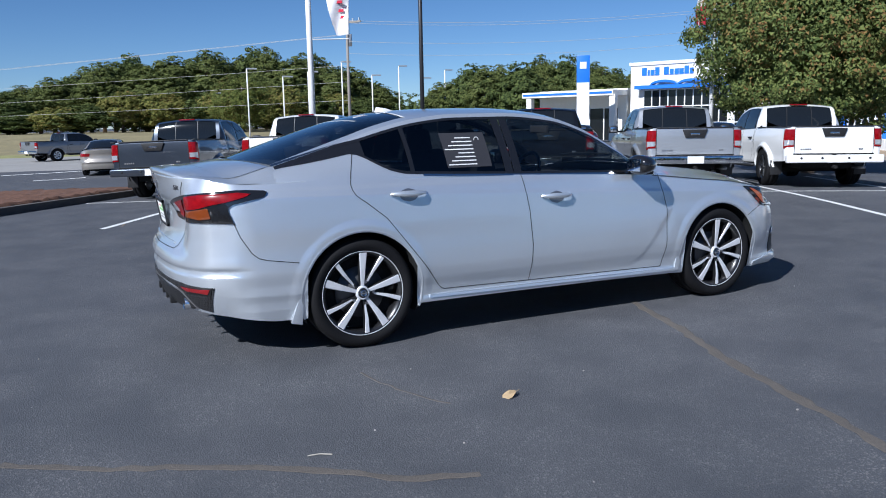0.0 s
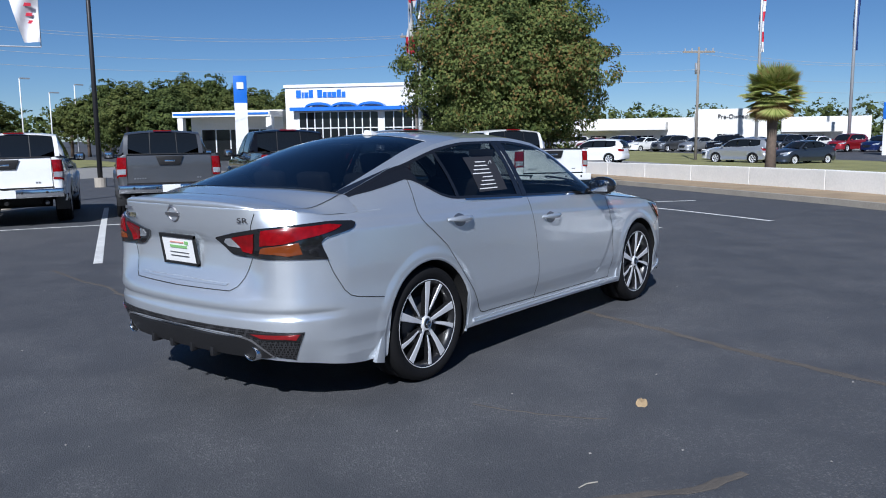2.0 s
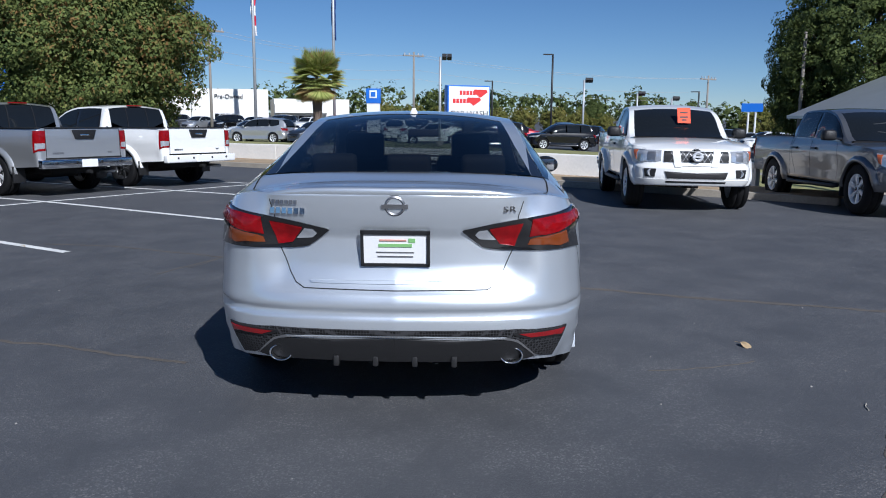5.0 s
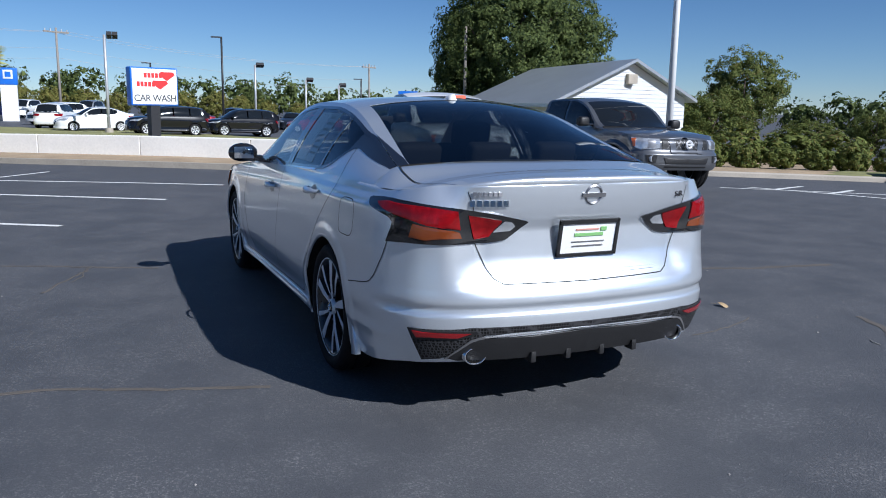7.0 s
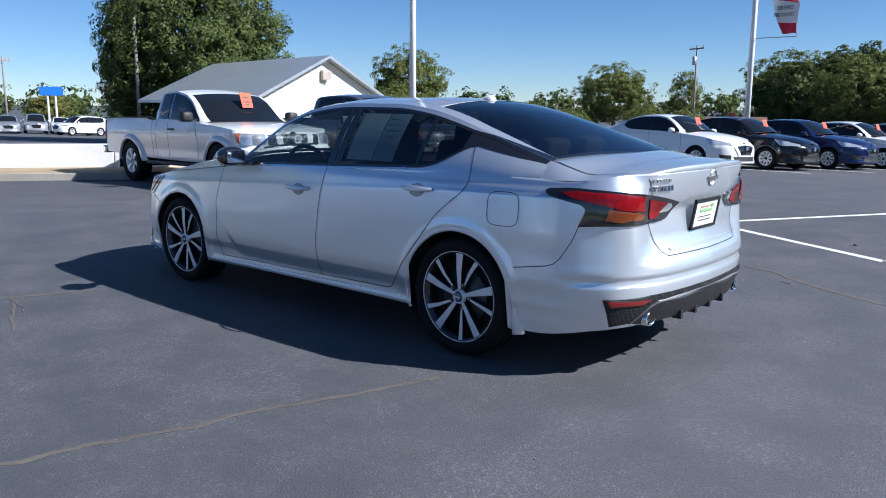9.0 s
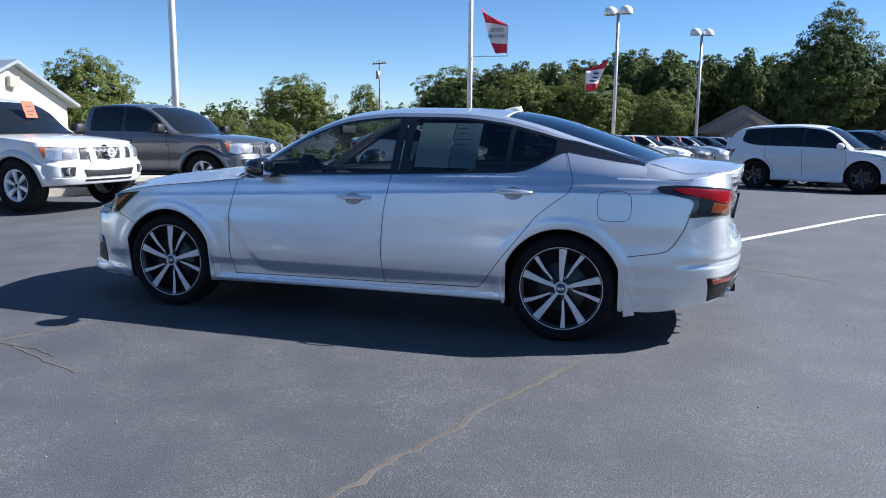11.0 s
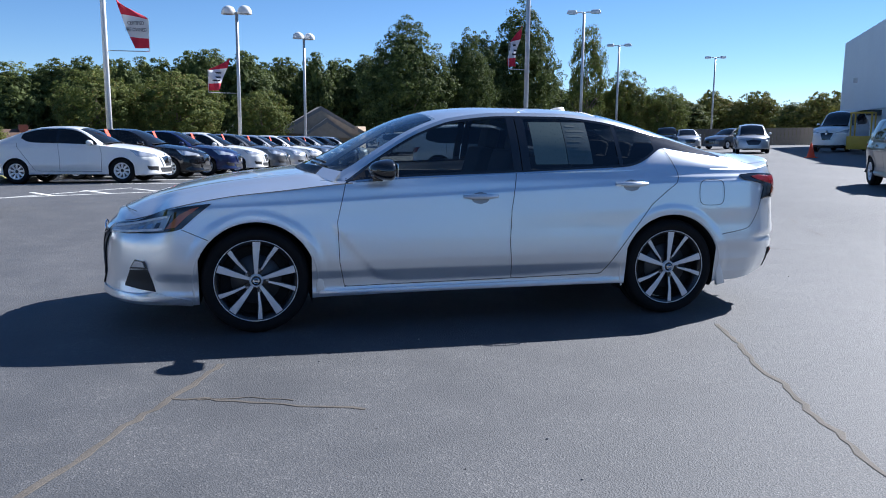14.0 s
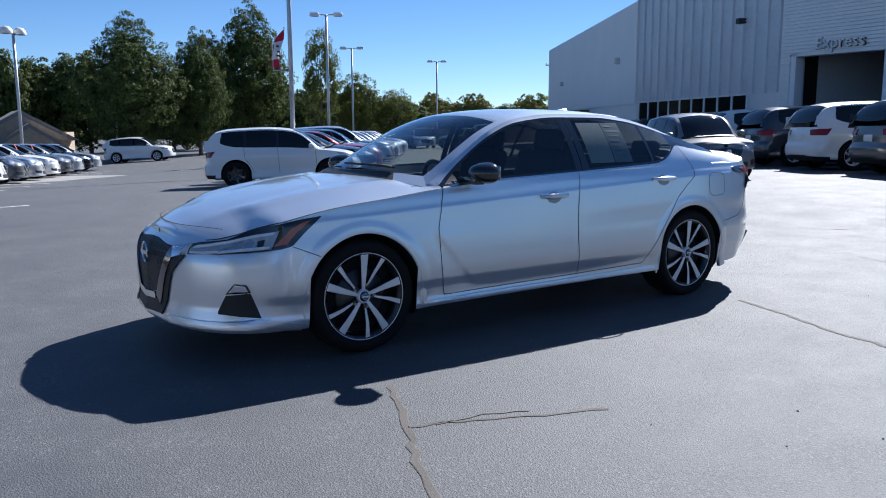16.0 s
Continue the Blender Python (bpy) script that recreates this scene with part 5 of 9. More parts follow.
        part("fog_lens", patch(sk, "fog_lens", [(sx(2.142), 0.462), (sx(2.092), 0.456), (sx(2.080), 0.424), (sx(2.172), 0.420)], 0.013, 0.012, sgn, 8, 10), M_CLEAR, fg)
        # chin lip
        ln = [(sx(1.80), 0.185), (sx(1.80), 0.228), (sx(2.03), 0.272), (sy(0.36, 1), 0.262), (sy(0.38, 1), 0.205), (sx(2.08), 0.205)]
        part("chin_lip", patch(sk, "chin_lip", ln, 0.010, 0.03, sgn, 6, 40), M_SILVER, root)
    # fuel flap joint on the left
    fs = [(sx(-1.715 + 0.098 * math.copysign(abs(math.cos(a)) ** 0.5, math.cos(a))), 0.855 + 0.088 * math.copysign(abs(math.sin(a)) ** 0.5, math.sin(a))) for a in [2 * math.pi * k / 36 for k in range(37)]]
    part("fuel_flap_joint", seam(sk, "fuel_flap_joint", fs, 0.0035, 0.0018, 1), M_GAP, P["rear_quarter"])
    # hood front joint
    rows = []
    for y in np.linspace(-0.605, 0.605, 41):
        x = 2.265 - 0.132 * (abs(y) / 0.605) ** 2.2
        rows.append([(x + o, y, on_deck(x + o, y) + 0.003) for o in (-0.003, 0.003)])
    part("panel_joint", grid_mesh("panel_joint", rows), M_GAP, root)
    # grille
    for sgn in (1, -1):
        g = part("grille", patch(sk, "grille", [(sk.full, 0.668), (sy(0.375, 1), 0.660), (sy(0.20, 1), 0.36), (sk.full, 0.345)], 0.004, 0.02, sgn, 14, 16), M_GRILLE, root, "black honeycomb grille")
        part("grille_corner", patch(sk, "grille_corner", [(sy(0.375, 1), 0.658), (sy(0.500, 1), 0.672), (sy(0.47, 1), 0.612), (sy(0.40, 1), 0.590)], 0.016, 0.02, sgn, 8, 8), M_CHROME, root, "bright grille corner")
        part("grille_surround", patch(sk, "grille_surround", [(sy(0.365, 1), 0.645), (sy(0.405, 1), 0.600), (sy(0.345, 1), 0.500), (sy(0.255, 1), 0.300), (sy(0.180, 1), 0.345)], 0.016, 0.03, sgn, 16, 8), M_DKCHROME, root, "dark chrome V-shaped grille surround")
        part("surround_edge", patch(sk, "surround_edge", [(sy(0.400, 1), 0.604), (sy(0.505, 1), 0.612), (sy(0.395, 1), 0.500), (sy(0.315, 1), 0.300), (sy(0.285, 1), 0.245), (sy(0.240, 1), 0.280), (sy(0.340, 1), 0.500)], 0.010, 0.03, sgn, 16, 8), M_BLKPLAST, root)
        part("grille_lip", patch(sk, "grille_lip", [(sk.full, 0.345), (sy(0.165, 1), 0.358), (sy(0.18, 1), 0.322), (sk.full, 0.310)], 0.020, 0.03, sgn, 4, 12), M_CHROME, root)
        part("lower_grille", patch(sk, "lower_grille", [(sk.full, 0.310), (sy(0.20, 1), 0.322), (sy(0.285, 1), 0.245), (sk.full, 0.232)], 0.008, 0.02, sgn, 5, 12), M_BLKPLAST, root)
    badge = Soup().lathe([(0.050, 0.0), (0.058, 0.008), (0.064, 0.0)], 32)
    tail_badge = Soup().lathe([(0.034, 0.0), (0.040, 0.006), (0.047, 0.0)], 32)
    tail_badge.box((0, 0.004, 0), (0.118, 0.008, 0.018))
    badge.box((0, 0.004, 0), (0.15, 0.008, 0.022))
    part("emblem", badge.mesh("emblem"), M_CHROME, root, "round chrome emblem", m=pose(2.414, 0, 0.575, 0, 0, -90))
    part("emblem", tail_badge.mesh("emblem"), M_STEEL, root, "round chrome emblem", m=pose(-2.445, 0, 1.010, 0, 0, 90) @ pose(0, 0, 0, -12, 0, 0))
    # trunk: spoiler lip, lower crease, plate, letters
    rows = []
    for y in np.linspace(-0.59, 0.59, 41):
        x = float(sk.P(sy(abs(y)), 1.05)[0])
        d = 0.65 * max(0.0, 1 - (abs(y) / 0.59) ** 3)
        sink = 0.012 * (1 - d / 0.65) ** 2
        z0, z1 = on_deck(x + 0.15, y) - sink, on_deck(x + 0.03, y) - sink
        x += sink
        rows.append([(x + 0.15, y, z0 + 0.001), (x + 0.09, y, on_deck(x + 0.09, y) + 0.001 + 0.005 * d), (x + 0.03, y, z1 + 0.001 + 0.016 * d), (x + 0.005, y, z1 + 0.020 * d), (x - 0.010 * d, y, z1 - 0.004 + 0.016 * d), (x - 0.008 * d, y, z1 - 0.012), (x + 0.012, y, 1.045)])
    part("spoiler", grid_mesh("spoiler", rows), M_SILVER, root, "silver trunk lip spoiler")
    for sgn in (1, -1):
        part("trunk_crease", patch(sk, "trunk_crease", [(0.0005, 0.655), (sy(0.385), 0.655), (sy(0.40), 0.668), (0.0005, 0.672)], 0.006, 0.012, sgn, 3, 20), M_SILVER, root)
        part("mesh_band", patch(sk, "mesh_band", [(0.0005, 0.416), (sy(0.505), 0.414), (sy(0.505), 0.450), (0.0005, 0.450)], 0.005, 0.02, sgn, 4, 30), M_MESH, root, "black honeycomb band")
        part("bumper_strip", patch(sk, "bumper_strip", [(0.0005, 0.409), (sy(0.50), 0.406), (sy(0.56), 0.386), (sy(0.668), 0.300), (sy(0.676), 0.300), (sy(0.568), 0.393), (sy(0.50), 0.415), (0.0005, 0.418)], 0.012, 0.015, sgn, 10, 30), M_TRIMGREY, root)
        part("diffuser", patch(sk, "diffuser", [(0.0005, 0.292), (sy(0.62), 0.292), (sy(0.668), 0.300), (sy(0.56), 0.386), (sy(0.50), 0.406), (0.0005, 0.409)], 0.010, 0.05, sgn, 10, 30), M_BLKPLAST, root, "black rear diffuser")
    for y in (-0.27, -0.09, 0.09, 0.27):
        so = Soup().box((-2.412, y, 0.296), (0.06, 0.026, 0.05))
        part("diffuser_fin", bevelled(so.mesh("diffuser_fin"), 0.006), M_BLKPLAST, root)
    plate = new("license_plate")
    plate["label"] = "white advertising plate in a black frame"
    plate.parent = root
    so = Soup()
    for c, s in (((0, 0, 0.076), (0.312, 0.014, 0.018)), ((0, 0, -0.076), (0.312, 0.014, 0.014)), ((0.149, 0, 0), (0.014, 0.014, 0.165)), ((-0.149, 0, 0), (0.014, 0.014, 0.165))):
        so.box(c, s)
    plate.matrix_basis = pose(-2.418, 0, 0.815, 0, 0, 90) @ pose(0, 0, 0, -9, 0, 0)
    part("plate_frame", so.mesh("plate_frame"), M_BLKPLAST, plate)
    part("plate_face", Soup().box((0, -0.003, 0), (0.30, 0.006, 0.15)).mesh("plate_face"), M_WHITE, plate)
    for (x, z, w, h), m in (((0.01, 0.040, 0.12, 0.007), M_PLATERED), ((0.0, 0.016, 0.15, 0.014), M_GREEN), ((-0.075, 0.040, 0.03, 0.018), M_GREEN), ((0, -0.016, 0.17, 0.004), M_STEEL), ((0, -0.036, 0.16, 0.005), M_STEEL)):
        part("plate_print", Soup().box((x, 0.002, z), (w, 0.004, h)).mesh("plate_print"), m, plate)

    def on_lid(y, z, off):
        x, yy, zz = sk.P(sy(abs(y)), z, off)
        x2 = sk.P(sy(abs(y) + 0.03), z, off)[0]
        return (float(x), y, z), (-1, math.copysign((float(x2) - float(x)) / 0.03, y), 0.12)

    lettering("badge_letters", "SR", 0.036, root, facing(*on_lid(-0.512, 0.984, 0.004)) @ Matrix.Diagonal((1.55, 1, 1, 1)), M_INK, 0.003, 1.1)
    for y, z, w, h, n_, m_ in ((0.500, 1.020, 0.126, 0.017, 6, M_STEEL), (0.488, 0.980, 0.171, 0.026, 6, M_CHROME)):
        for k in range(n_):
            yy = y + w * (0.5 - (k + 0.5) / n_)
            part("badge_bar", Soup().box((0, 0, 0), (w / n_ * 0.72, h, 0.005)).mesh("badge_bar"), m_, root, m=facing(*on_lid(yy, z, 0.003)))
    # aerial fin
    fin = Soup()
    fin.add([(0.11, 0.0, -0.004), (-0.02, 0.028, -0.012), (-0.05, 0.022, -0.012), (-0.05, -0.022, -0.012), (-0.02, -0.028, -0.012), (0.02, 0.010, 0.020), (-0.038, 0.011, 0.026), (-0.038, -0.011, 0.026), (0.02, -0.010, 0.020)],
            [(0, 1, 5), (1, 2, 6, 5), (2, 3, 7, 6), (3, 4, 8, 7), (4, 0, 8), (0, 5, 8), (5, 6, 7, 8)])
    part("aerial_fin", fin.mesh("aerial_fin", True), M_WHITE, root, "small pale aerial fin", m=Matrix.Translation((-0.90, 0, 1.425)))
    # underside
    und = Soup()
    und.box((0, 0, 0.295), (4.1, 1.16, 0.14))
    und.box((0, 0, 0.325), (1.95, 1.66, 0.16))
    und.box((-2.08, 0, 0.34), (0.45, 1.1, 0.08))
    und.box((1.95, 0, 0.27), (0.45, 1.0, 0.10))
    part("underbody", und.mesh("underbody"), M_DARK, root)
    cast = wheel_meshes(0.335, 0.225, 0.256, "twin")
    for ax in HERO["axles"]:
        for sgn in (1, -1):
            w = wheel_parts(root, (ax, 0.912 * sgn, 0.335), 0.335, 0.225, 0.256, "twin", sgn, cast)
    interior(root)
    # window stickers; the left pair lies outside, the pane's tint painted into its colour
    for sgn, x0, x1, m in ((1, -0.42, -0.83, None), (-1, -0.50, -0.80, None)):
        zl = (lambda x: 1.05, lambda x: 1.33) if sgn > 0 else (lambda x: 1.055, lambda x: 1.27)
        if sgn > 0:
            st = part("window_sticker", cb.pane("window_sticker", -0.43, -0.66, *zl, sgn, 0.002, 8, 4), mat("sticker_paper", (0.10, 0.145, 0.135), 0.3, vary=0.06, coat=0.6), root, "price sheet on the glass, its colour dimmed as through the tint")
            part("window_sticker", cb.pane("window_sticker", -0.665, -0.84, *zl, sgn, 0.002, 8, 4), mat("sticker_paper_blue", (0.055, 0.09, 0.10), 0.3, vary=0.06, coat=0.6), root)
            for k in range(7):
                z = 1.30 - 0.034 * k
                part("print_bar", cb.pane("print_bar", -0.69, -0.76 - 0.02 * ((k * 3) % 4), lambda x: z, lambda x: z + 0.010, sgn, 0.003, 3, 1), mat("sticker_print", (0.05, 0.09, 0.10), 0.4) if k == 0 else bpy.data.materials["sticker_print"], st)
        else:
            st = part("window_sticker", cb.pane("window_sticker", x0 + 0.02, x1, *zl, sgn, 0.0015, 8, 4), M_INK, root, "black window decal with white print")
            for k in range(8):
                z = 1.235 - 0.0235 * k
                e = -0.58 - 0.018 * (k % 3) - 0.004 * k
                part("print_bar", cb.pane("print_bar", -0.585, -0.70 - 0.03 * ((k * 5) % 4), lambda x: z, lambda x: z + 0.006, sgn, 0.003, 4, 1), M_WHITE, st)
            ring = Soup()
            c = Vector(cb.side(-0.545, 1.225, sgn, 0.003))
            ring.lathe([(0.013, 0.0), (0.019, 0.0)], 20, c=c)
            part("print_ring", ring.mesh("print_ring"), M_WHITE, st)
    return root


# ---- other vehicles ----
PAINTED = {"chin_guard", "grille_trim", "bonnet", "tailgate", "body_side", "roof", "front_pillar", "rear_pillar", "roof_rail", "belt_panel", "front_bumper", "rear_bumper", "boot", "mirror_housing", "arch_flare", "door_handle"}


def repaint(root, m):
    for o in root.children_recursive:
        if o.name.split(".")[0] in PAINTED and o.data and o.data.materials[0] is not M_BLKPLAST:
            o.material_slots[0].link = 'OBJECT'
            o.material_slots[0].material = m
    return root


def scaled(spec, kx, ky, kz, **more):
    out = {}
    for key, v in spec.items():
        if key == "plan" or key in ("rail_y", "belt_y"):
            out[key] = [(a * kx, b * ky) for a, b in v]
        elif key in ("edge", "bot", "top", "rail", "belt"):
            out[key] = [(a * kx, b * kz) for a, b in v]
        elif key in ("rear", "side", "front"):
            out[key] = [(a * kz, b) for a, b in v]
        else:
            out[key] = v
    out.update(more)
    return out


def dark_inside(parent, x0, x1, w, z0, z1):
    so = Soup().box(((x0 + x1) / 2, 0, (z0 + z1) / 2), (abs(x1 - x0), w, z1 - z0), taper=0.8)
    part("cabin_interior", so.mesh("cabin_interior"), M_DARK, parent)


def glasshouse(root, cb, k):
    """Roof, pillars and dark panes of a vehicle seen from some way off."""
    part("roof", cb.roof(k["ws_top"], k["rw_top"], -0.02, 0.0, 14), M_SILVER, root)
    for sgn in (-1, 1):
        a, b = (0.89, 1.0) if sgn > 0 else (-1.0, -0.89)
        part("front_pillar", cb.roof(k["ws_base"] - 0.15, k["ws_top"], 0, 0, 10, a, b, "front_pillar"), M_SILVER, root)
        part("rear_pillar", cb.roof(k["rw_top"], k["rw_base"], 0, 0, 10, a, b, "rear_pillar"), M_SILVER, root)
        top = lambda x: float(cb.ze(x)) - 0.03
        bot = lambda x: float(k["wb"](x))
        edges = k["panes"]
        for x0, x1 in edges:
            part("side_window", cb.pane("side_window", x0, x1, lambda x: bot(x) + 0.01, lambda x: top(x) - 0.01, sgn, 0.0, 10, 4), M_DGLASS, root)
        part("window_trim", cb.pane("window_trim", k["panes"][0][0] + 0.05, k["panes"][-1][1] - 0.03, bot, top, sgn, -0.006, 24, 2), M_GLOSSBLK, root)
        part("roof_rail", cb.pane("roof_rail", k["ws_base"] - 0.10, k["rw_base"] + 0.02, lambda x: top(x) - 0.002 if k["panes"][-1][1] - 0.03 < x < k["panes"][0][0] + 0.05 else float(cb.zb(x)), lambda x: float(cb.ze(x)) + 0.001, sgn, 0.0, 40, 2), M_SILVER, root)
        part("belt_panel", cb.pane("belt_panel", k["ws_base"] - 0.06, k["rw_base"], lambda x: float(cb.zb(x)) - 0.02, lambda x: max(bot(x), float(cb.zb(x)) - 0.01), sgn, 0.0, 30, 2), M_SILVER, root)
    rows = [[cb.T((k["ws_base"] - 0.16 * u * u) * (1 - v) + (k["ws_top"] + 0.01) * v, u * 0.895) for u in np.linspace(-1, 1, 13)] for v in np.linspace(0, 1, 9)]
    part("windshield", grid_mesh("windshield", rows, flip=True), M_DGLASS, root)
    rows = [[cb.T((k["rw_top"] - 0.01) * (1 - v) + (k["rw_base"] + 0.03 * u * u) * v, u * 0.895) for u in np.linspace(-1, 1, 13)] for v in np.linspace(0, 1, 9)]
    part("rear_window", grid_mesh("rear_window", rows), M_DGLASS, root)
    cowl = [[(k["ws_base"] + 0.05 - 0.16 * u * u, 0.95 * u * float(cb.ye(k["ws_base"])), float(cb.zt(k["ws_base"])) - 0.005 - 0.05 * u * u) for u in np.linspace(-1, 1, 9)], [tuple(Vector(cb.T(k["ws_base"] - 0.02 - 0.16 * u * u, 0.9 * u)) + Vector((0, 0, -0.004))) for u in np.linspace(-1, 1, 9)]]
    part("cowl", grid_mesh("cowl", cowl), M_BLKPLAST, root)
    dark_inside(root, k["ws_top"] - 0.05, k["rw_top"] + 0.05, 1.0, 0.5, float(cb.zt(k["ws_top"])) - 0.14)


def vehicle(name, spec, cabin, k, label, category, wheel):
    """A car or van: panels, glasshouse, lamps, wheels. Painted silver until repainted."""
    root = thing(name, label, category)
    sk, cb = Skin(spec), Cabin(cabin)
    sx, sy = sk.sx, sk.sy
    deck = curve_of(k["deck"])
    reg = [("bonnet", lambda x, y, z, t: t and x > k["ws_base"] - 0.35), ("boot", lambda x, y, z, t: t),
           ("rear_bumper", lambda x, y, z, t: x < spec["rear_x"] + 0.25 and z < k["bump"]),
           ("front_bumper", lambda x, y, z, t: x > spec["front_x"] - 0.1 and z < k["bump"]),
           ("body_side", lambda x, y, z, t: True)]
    for n, me in build_shell(sk, 84, 14, reg, deck, skip=lambda x: k["rw_base"] + 0.25 < x < k["ws_base"] - 0.32).items():
        part(n, me, M_SILVER, root)
    glasshouse(root, cb, k)
    zl, zh = k["tail_z"]
    for sgn in (1, -1):
        for pts in k["joints"]:
            part("panel_joint", seam(sk, "panel_joint", [(sx(a), b) for a, b in pts], 0.008, 0.002, sgn), M_GAP, root)
        for a, b in k["handles"]:
            part("door_handle", patch(sk, "door_handle", [(sx(a - 0.09), b), (sx(a + 0.09), b), (sx(a + 0.09), b + 0.03), (sx(a - 0.09), b + 0.03)], 0.025, 0.03, sgn, 2, 6), M_SILVER, root)
        t = part("tail_light", patch(sk, "tail_light", [(sx(k["tail_x"]), zh - 0.02), (sy(k["tail_y"]), zh - 0.05), (sy(k["tail_y"] + 0.04), zl), (sx(k["tail_x"] - 0.12), zl)], 0.012, 0.03, sgn, 10, 16), M_RED, root)
        h = part("headlight", patch(sk, "headlight", [(sx(k["head_x"]), k["head_z"][1]), (sy(0.50, 1), k["head_z"][0] + 0.06), (sy(0.50, 1), k["head_z"][0]), (sx(k["head_x"] + 0.22), k["head_z"][0] + 0.01)], 0.01, 0.03, sgn, 10, 18), M_CLEAR, root)
        part("fog_pocket", patch(sk, "fog_pocket", [(sx(spec["front_x"] + 0.22), 0.44), (sy(0.52, 1), 0.42), (sy(0.52, 1), 0.30), (sx(spec["front_x"] + 0.26), 0.33)], 0.004, 0.02, sgn, 6, 8), M_BLKPLAST, root)
        part("grille", patch(sk, "grille", [(sk.full, k["grille"][1]), (sy(0.44, 1), k["grille"][1] - 0.02), (sy(0.28, 1), k["grille"][0]), (sk.full, k["grille"][0])], 0.006, 0.02, sgn, 8, 10), M_GLOSSBLK, root)
        part("grille_trim", patch(sk, "grille_trim", [(sy(0.40, 1), k["grille"][1] + 0.01), (sy(0.47, 1), k["grille"][1]), (sy(0.30, 1), k["grille"][0] - 0.02), (sy(0.20, 1), k["grille"][0] - 0.01)], 0.015, 0.02, sgn, 8, 5), M_CHROME, root)
        part("air_intake", patch(sk, "air_intake", [(sk.full, 0.38), (sy(0.45, 1), 0.38), (sy(0.42, 1), 0.26), (sk.full, 0.26)], 0.006, 0.02, sgn, 5, 10), M_BLKPLAST, root)
        part("lower_trim", patch(sk, "lower_trim", [(0.001, 0.25), (sx(spec["rear_x"]), 0.25), (sx(spec["rear_x"]), 0.36), (sy(0.4), 0.38), (0.001, 0.38)], 0.01, 0.03, sgn, 4, 16), M_BLKPLAST, root)
        mirror(sk, root, sgn, k["mirror"][0], k["mirror"][1], (0.09, 0.19, 0.14), M_SILVER)
        for ax in spec["axles"]:
            part("arch_liner", arch_liner(sk, ax, sgn), M_DARK, root)
    if "card" in k:
        sale_card(root, cb, 0.12, k["card"])
    px = float(sk.P(0.0, k["plate"])[0])
    part("plate", bevelled(Soup().box((px - 0.008, 0, k["plate"]), (0.012, 0.30, 0.15)).mesh("plate"), 0.003), M_WHITE, root)
    em = Soup().lathe([(0.0, 0.004), (0.035, 0.006), (0.055, 0.012), (0.06, 0.0)], 20)
    part("emblem", em.mesh("emblem", True), M_CHROME, root, m=pose(spec["plan"][-1][0] + 0.002, 0, k["grille"][1] - 0.08, 0, 0, -90))
    und = Soup().box((0, 0, 0.30), (spec["plan"][-1][0] * 1.72, 1.1, 0.16))
    part("underbody", und.mesh("underbody"), M_DARK, root)
    R, rim, style = wheel
    cast = merged(wheel_meshes(R, 0.20, rim, style))
    half = max(p[1] for p in spec["plan"])
    for ax in spec["axles"]:
        for sgn in (1, -1):
            wheel_parts(root, (ax, (half - 0.012) * sgn, R), R, 0.20, rim, style, sgn, cast)
    return root


FAR_DROP = {"panel_joint", "door_handle", "fog_pocket", "grille_trim", "air_intake", "lower_trim", "mirror_arm", "mirror_glass", "arch_liner", "cowl", "emblem", "price_card", "print_bar", "plate", "cabin_interior", "window_trim"}


def far_copy(ob, m):
    """A copy for far off, without the parts too small to show."""
    c = copy_thing(ob, m)
    for o in list(c.children_recursive):
        if o.name.split(".")[0] in FAR_DROP:
            bpy.data.objects.remove(o)
    return c


def sedan(label):
    spec = scaled({q: v for q, v in HERO.items() if q != "crease"}, 0.943, 0.952, 1.03, hub=0.318, arch=0.348, sill=0.20, axles=(-1.36, 1.34), rear_x=-1.90, front_x=1.75)
    cab = scaled(HERO_CABIN, 0.943, 0.952, 1.035)
    wb = curve_of([(0.80, 0.985), (-0.27, 1.035), (-0.9, 1.06), (-1.05, 1.085), (-1.3, 1.19), (-1.8, 1.13)])
    k = dict(ws_base=0.98, ws_top=0.20, rw_top=-0.92, rw_base=-1.84, wb=wb, panes=[(0.68, -0.26), (-0.34, -0.98), (-1.0, -1.20)], bump=0.60,
             deck=[(a * 0.943, b * 1.03) for a, b in [(-2.478, 1.058), (-2.42, 1.078), (-2.25, 1.103), (-2.0, 1.112), (-1.8, 1.12), (-0.5, 0.95), (0.8, 0.95), (1.05, 0.995), (1.42, 0.957), (1.75, 0.905), (2.1, 0.815), (2.27, 0.742), (2.425, 0.690)]],
             tail_z=(0.83, 1.0), tail_x=-1.80, tail_y=0.42, head_x=1.55, head_z=(0.66, 0.86), grille=(0.42, 0.68), plate=0.82, mirror=((0.66, 0.83, 1.02), (0.56, 0.94, 1.04)),
             joints=[[(0.80, 0.96), (0.86, 0.70), (0.83, 0.30)], [(-0.27, 1.03), (-0.22, 0.56), (-0.24, 0.31)], [(-1.32, 1.05), (-1.31, 0.96), (-1.18, 0.78), (-0.97, 0.50), (-0.85, 0.33)], [(0.83, 0.30), (-0.85, 0.33)]],
             handles=[(-0.03, 0.86), (-1.04, 0.92)], card=0.60)
    return vehicle("car", spec, cab, k, label, "car", (0.318, 0.205, "cover"))


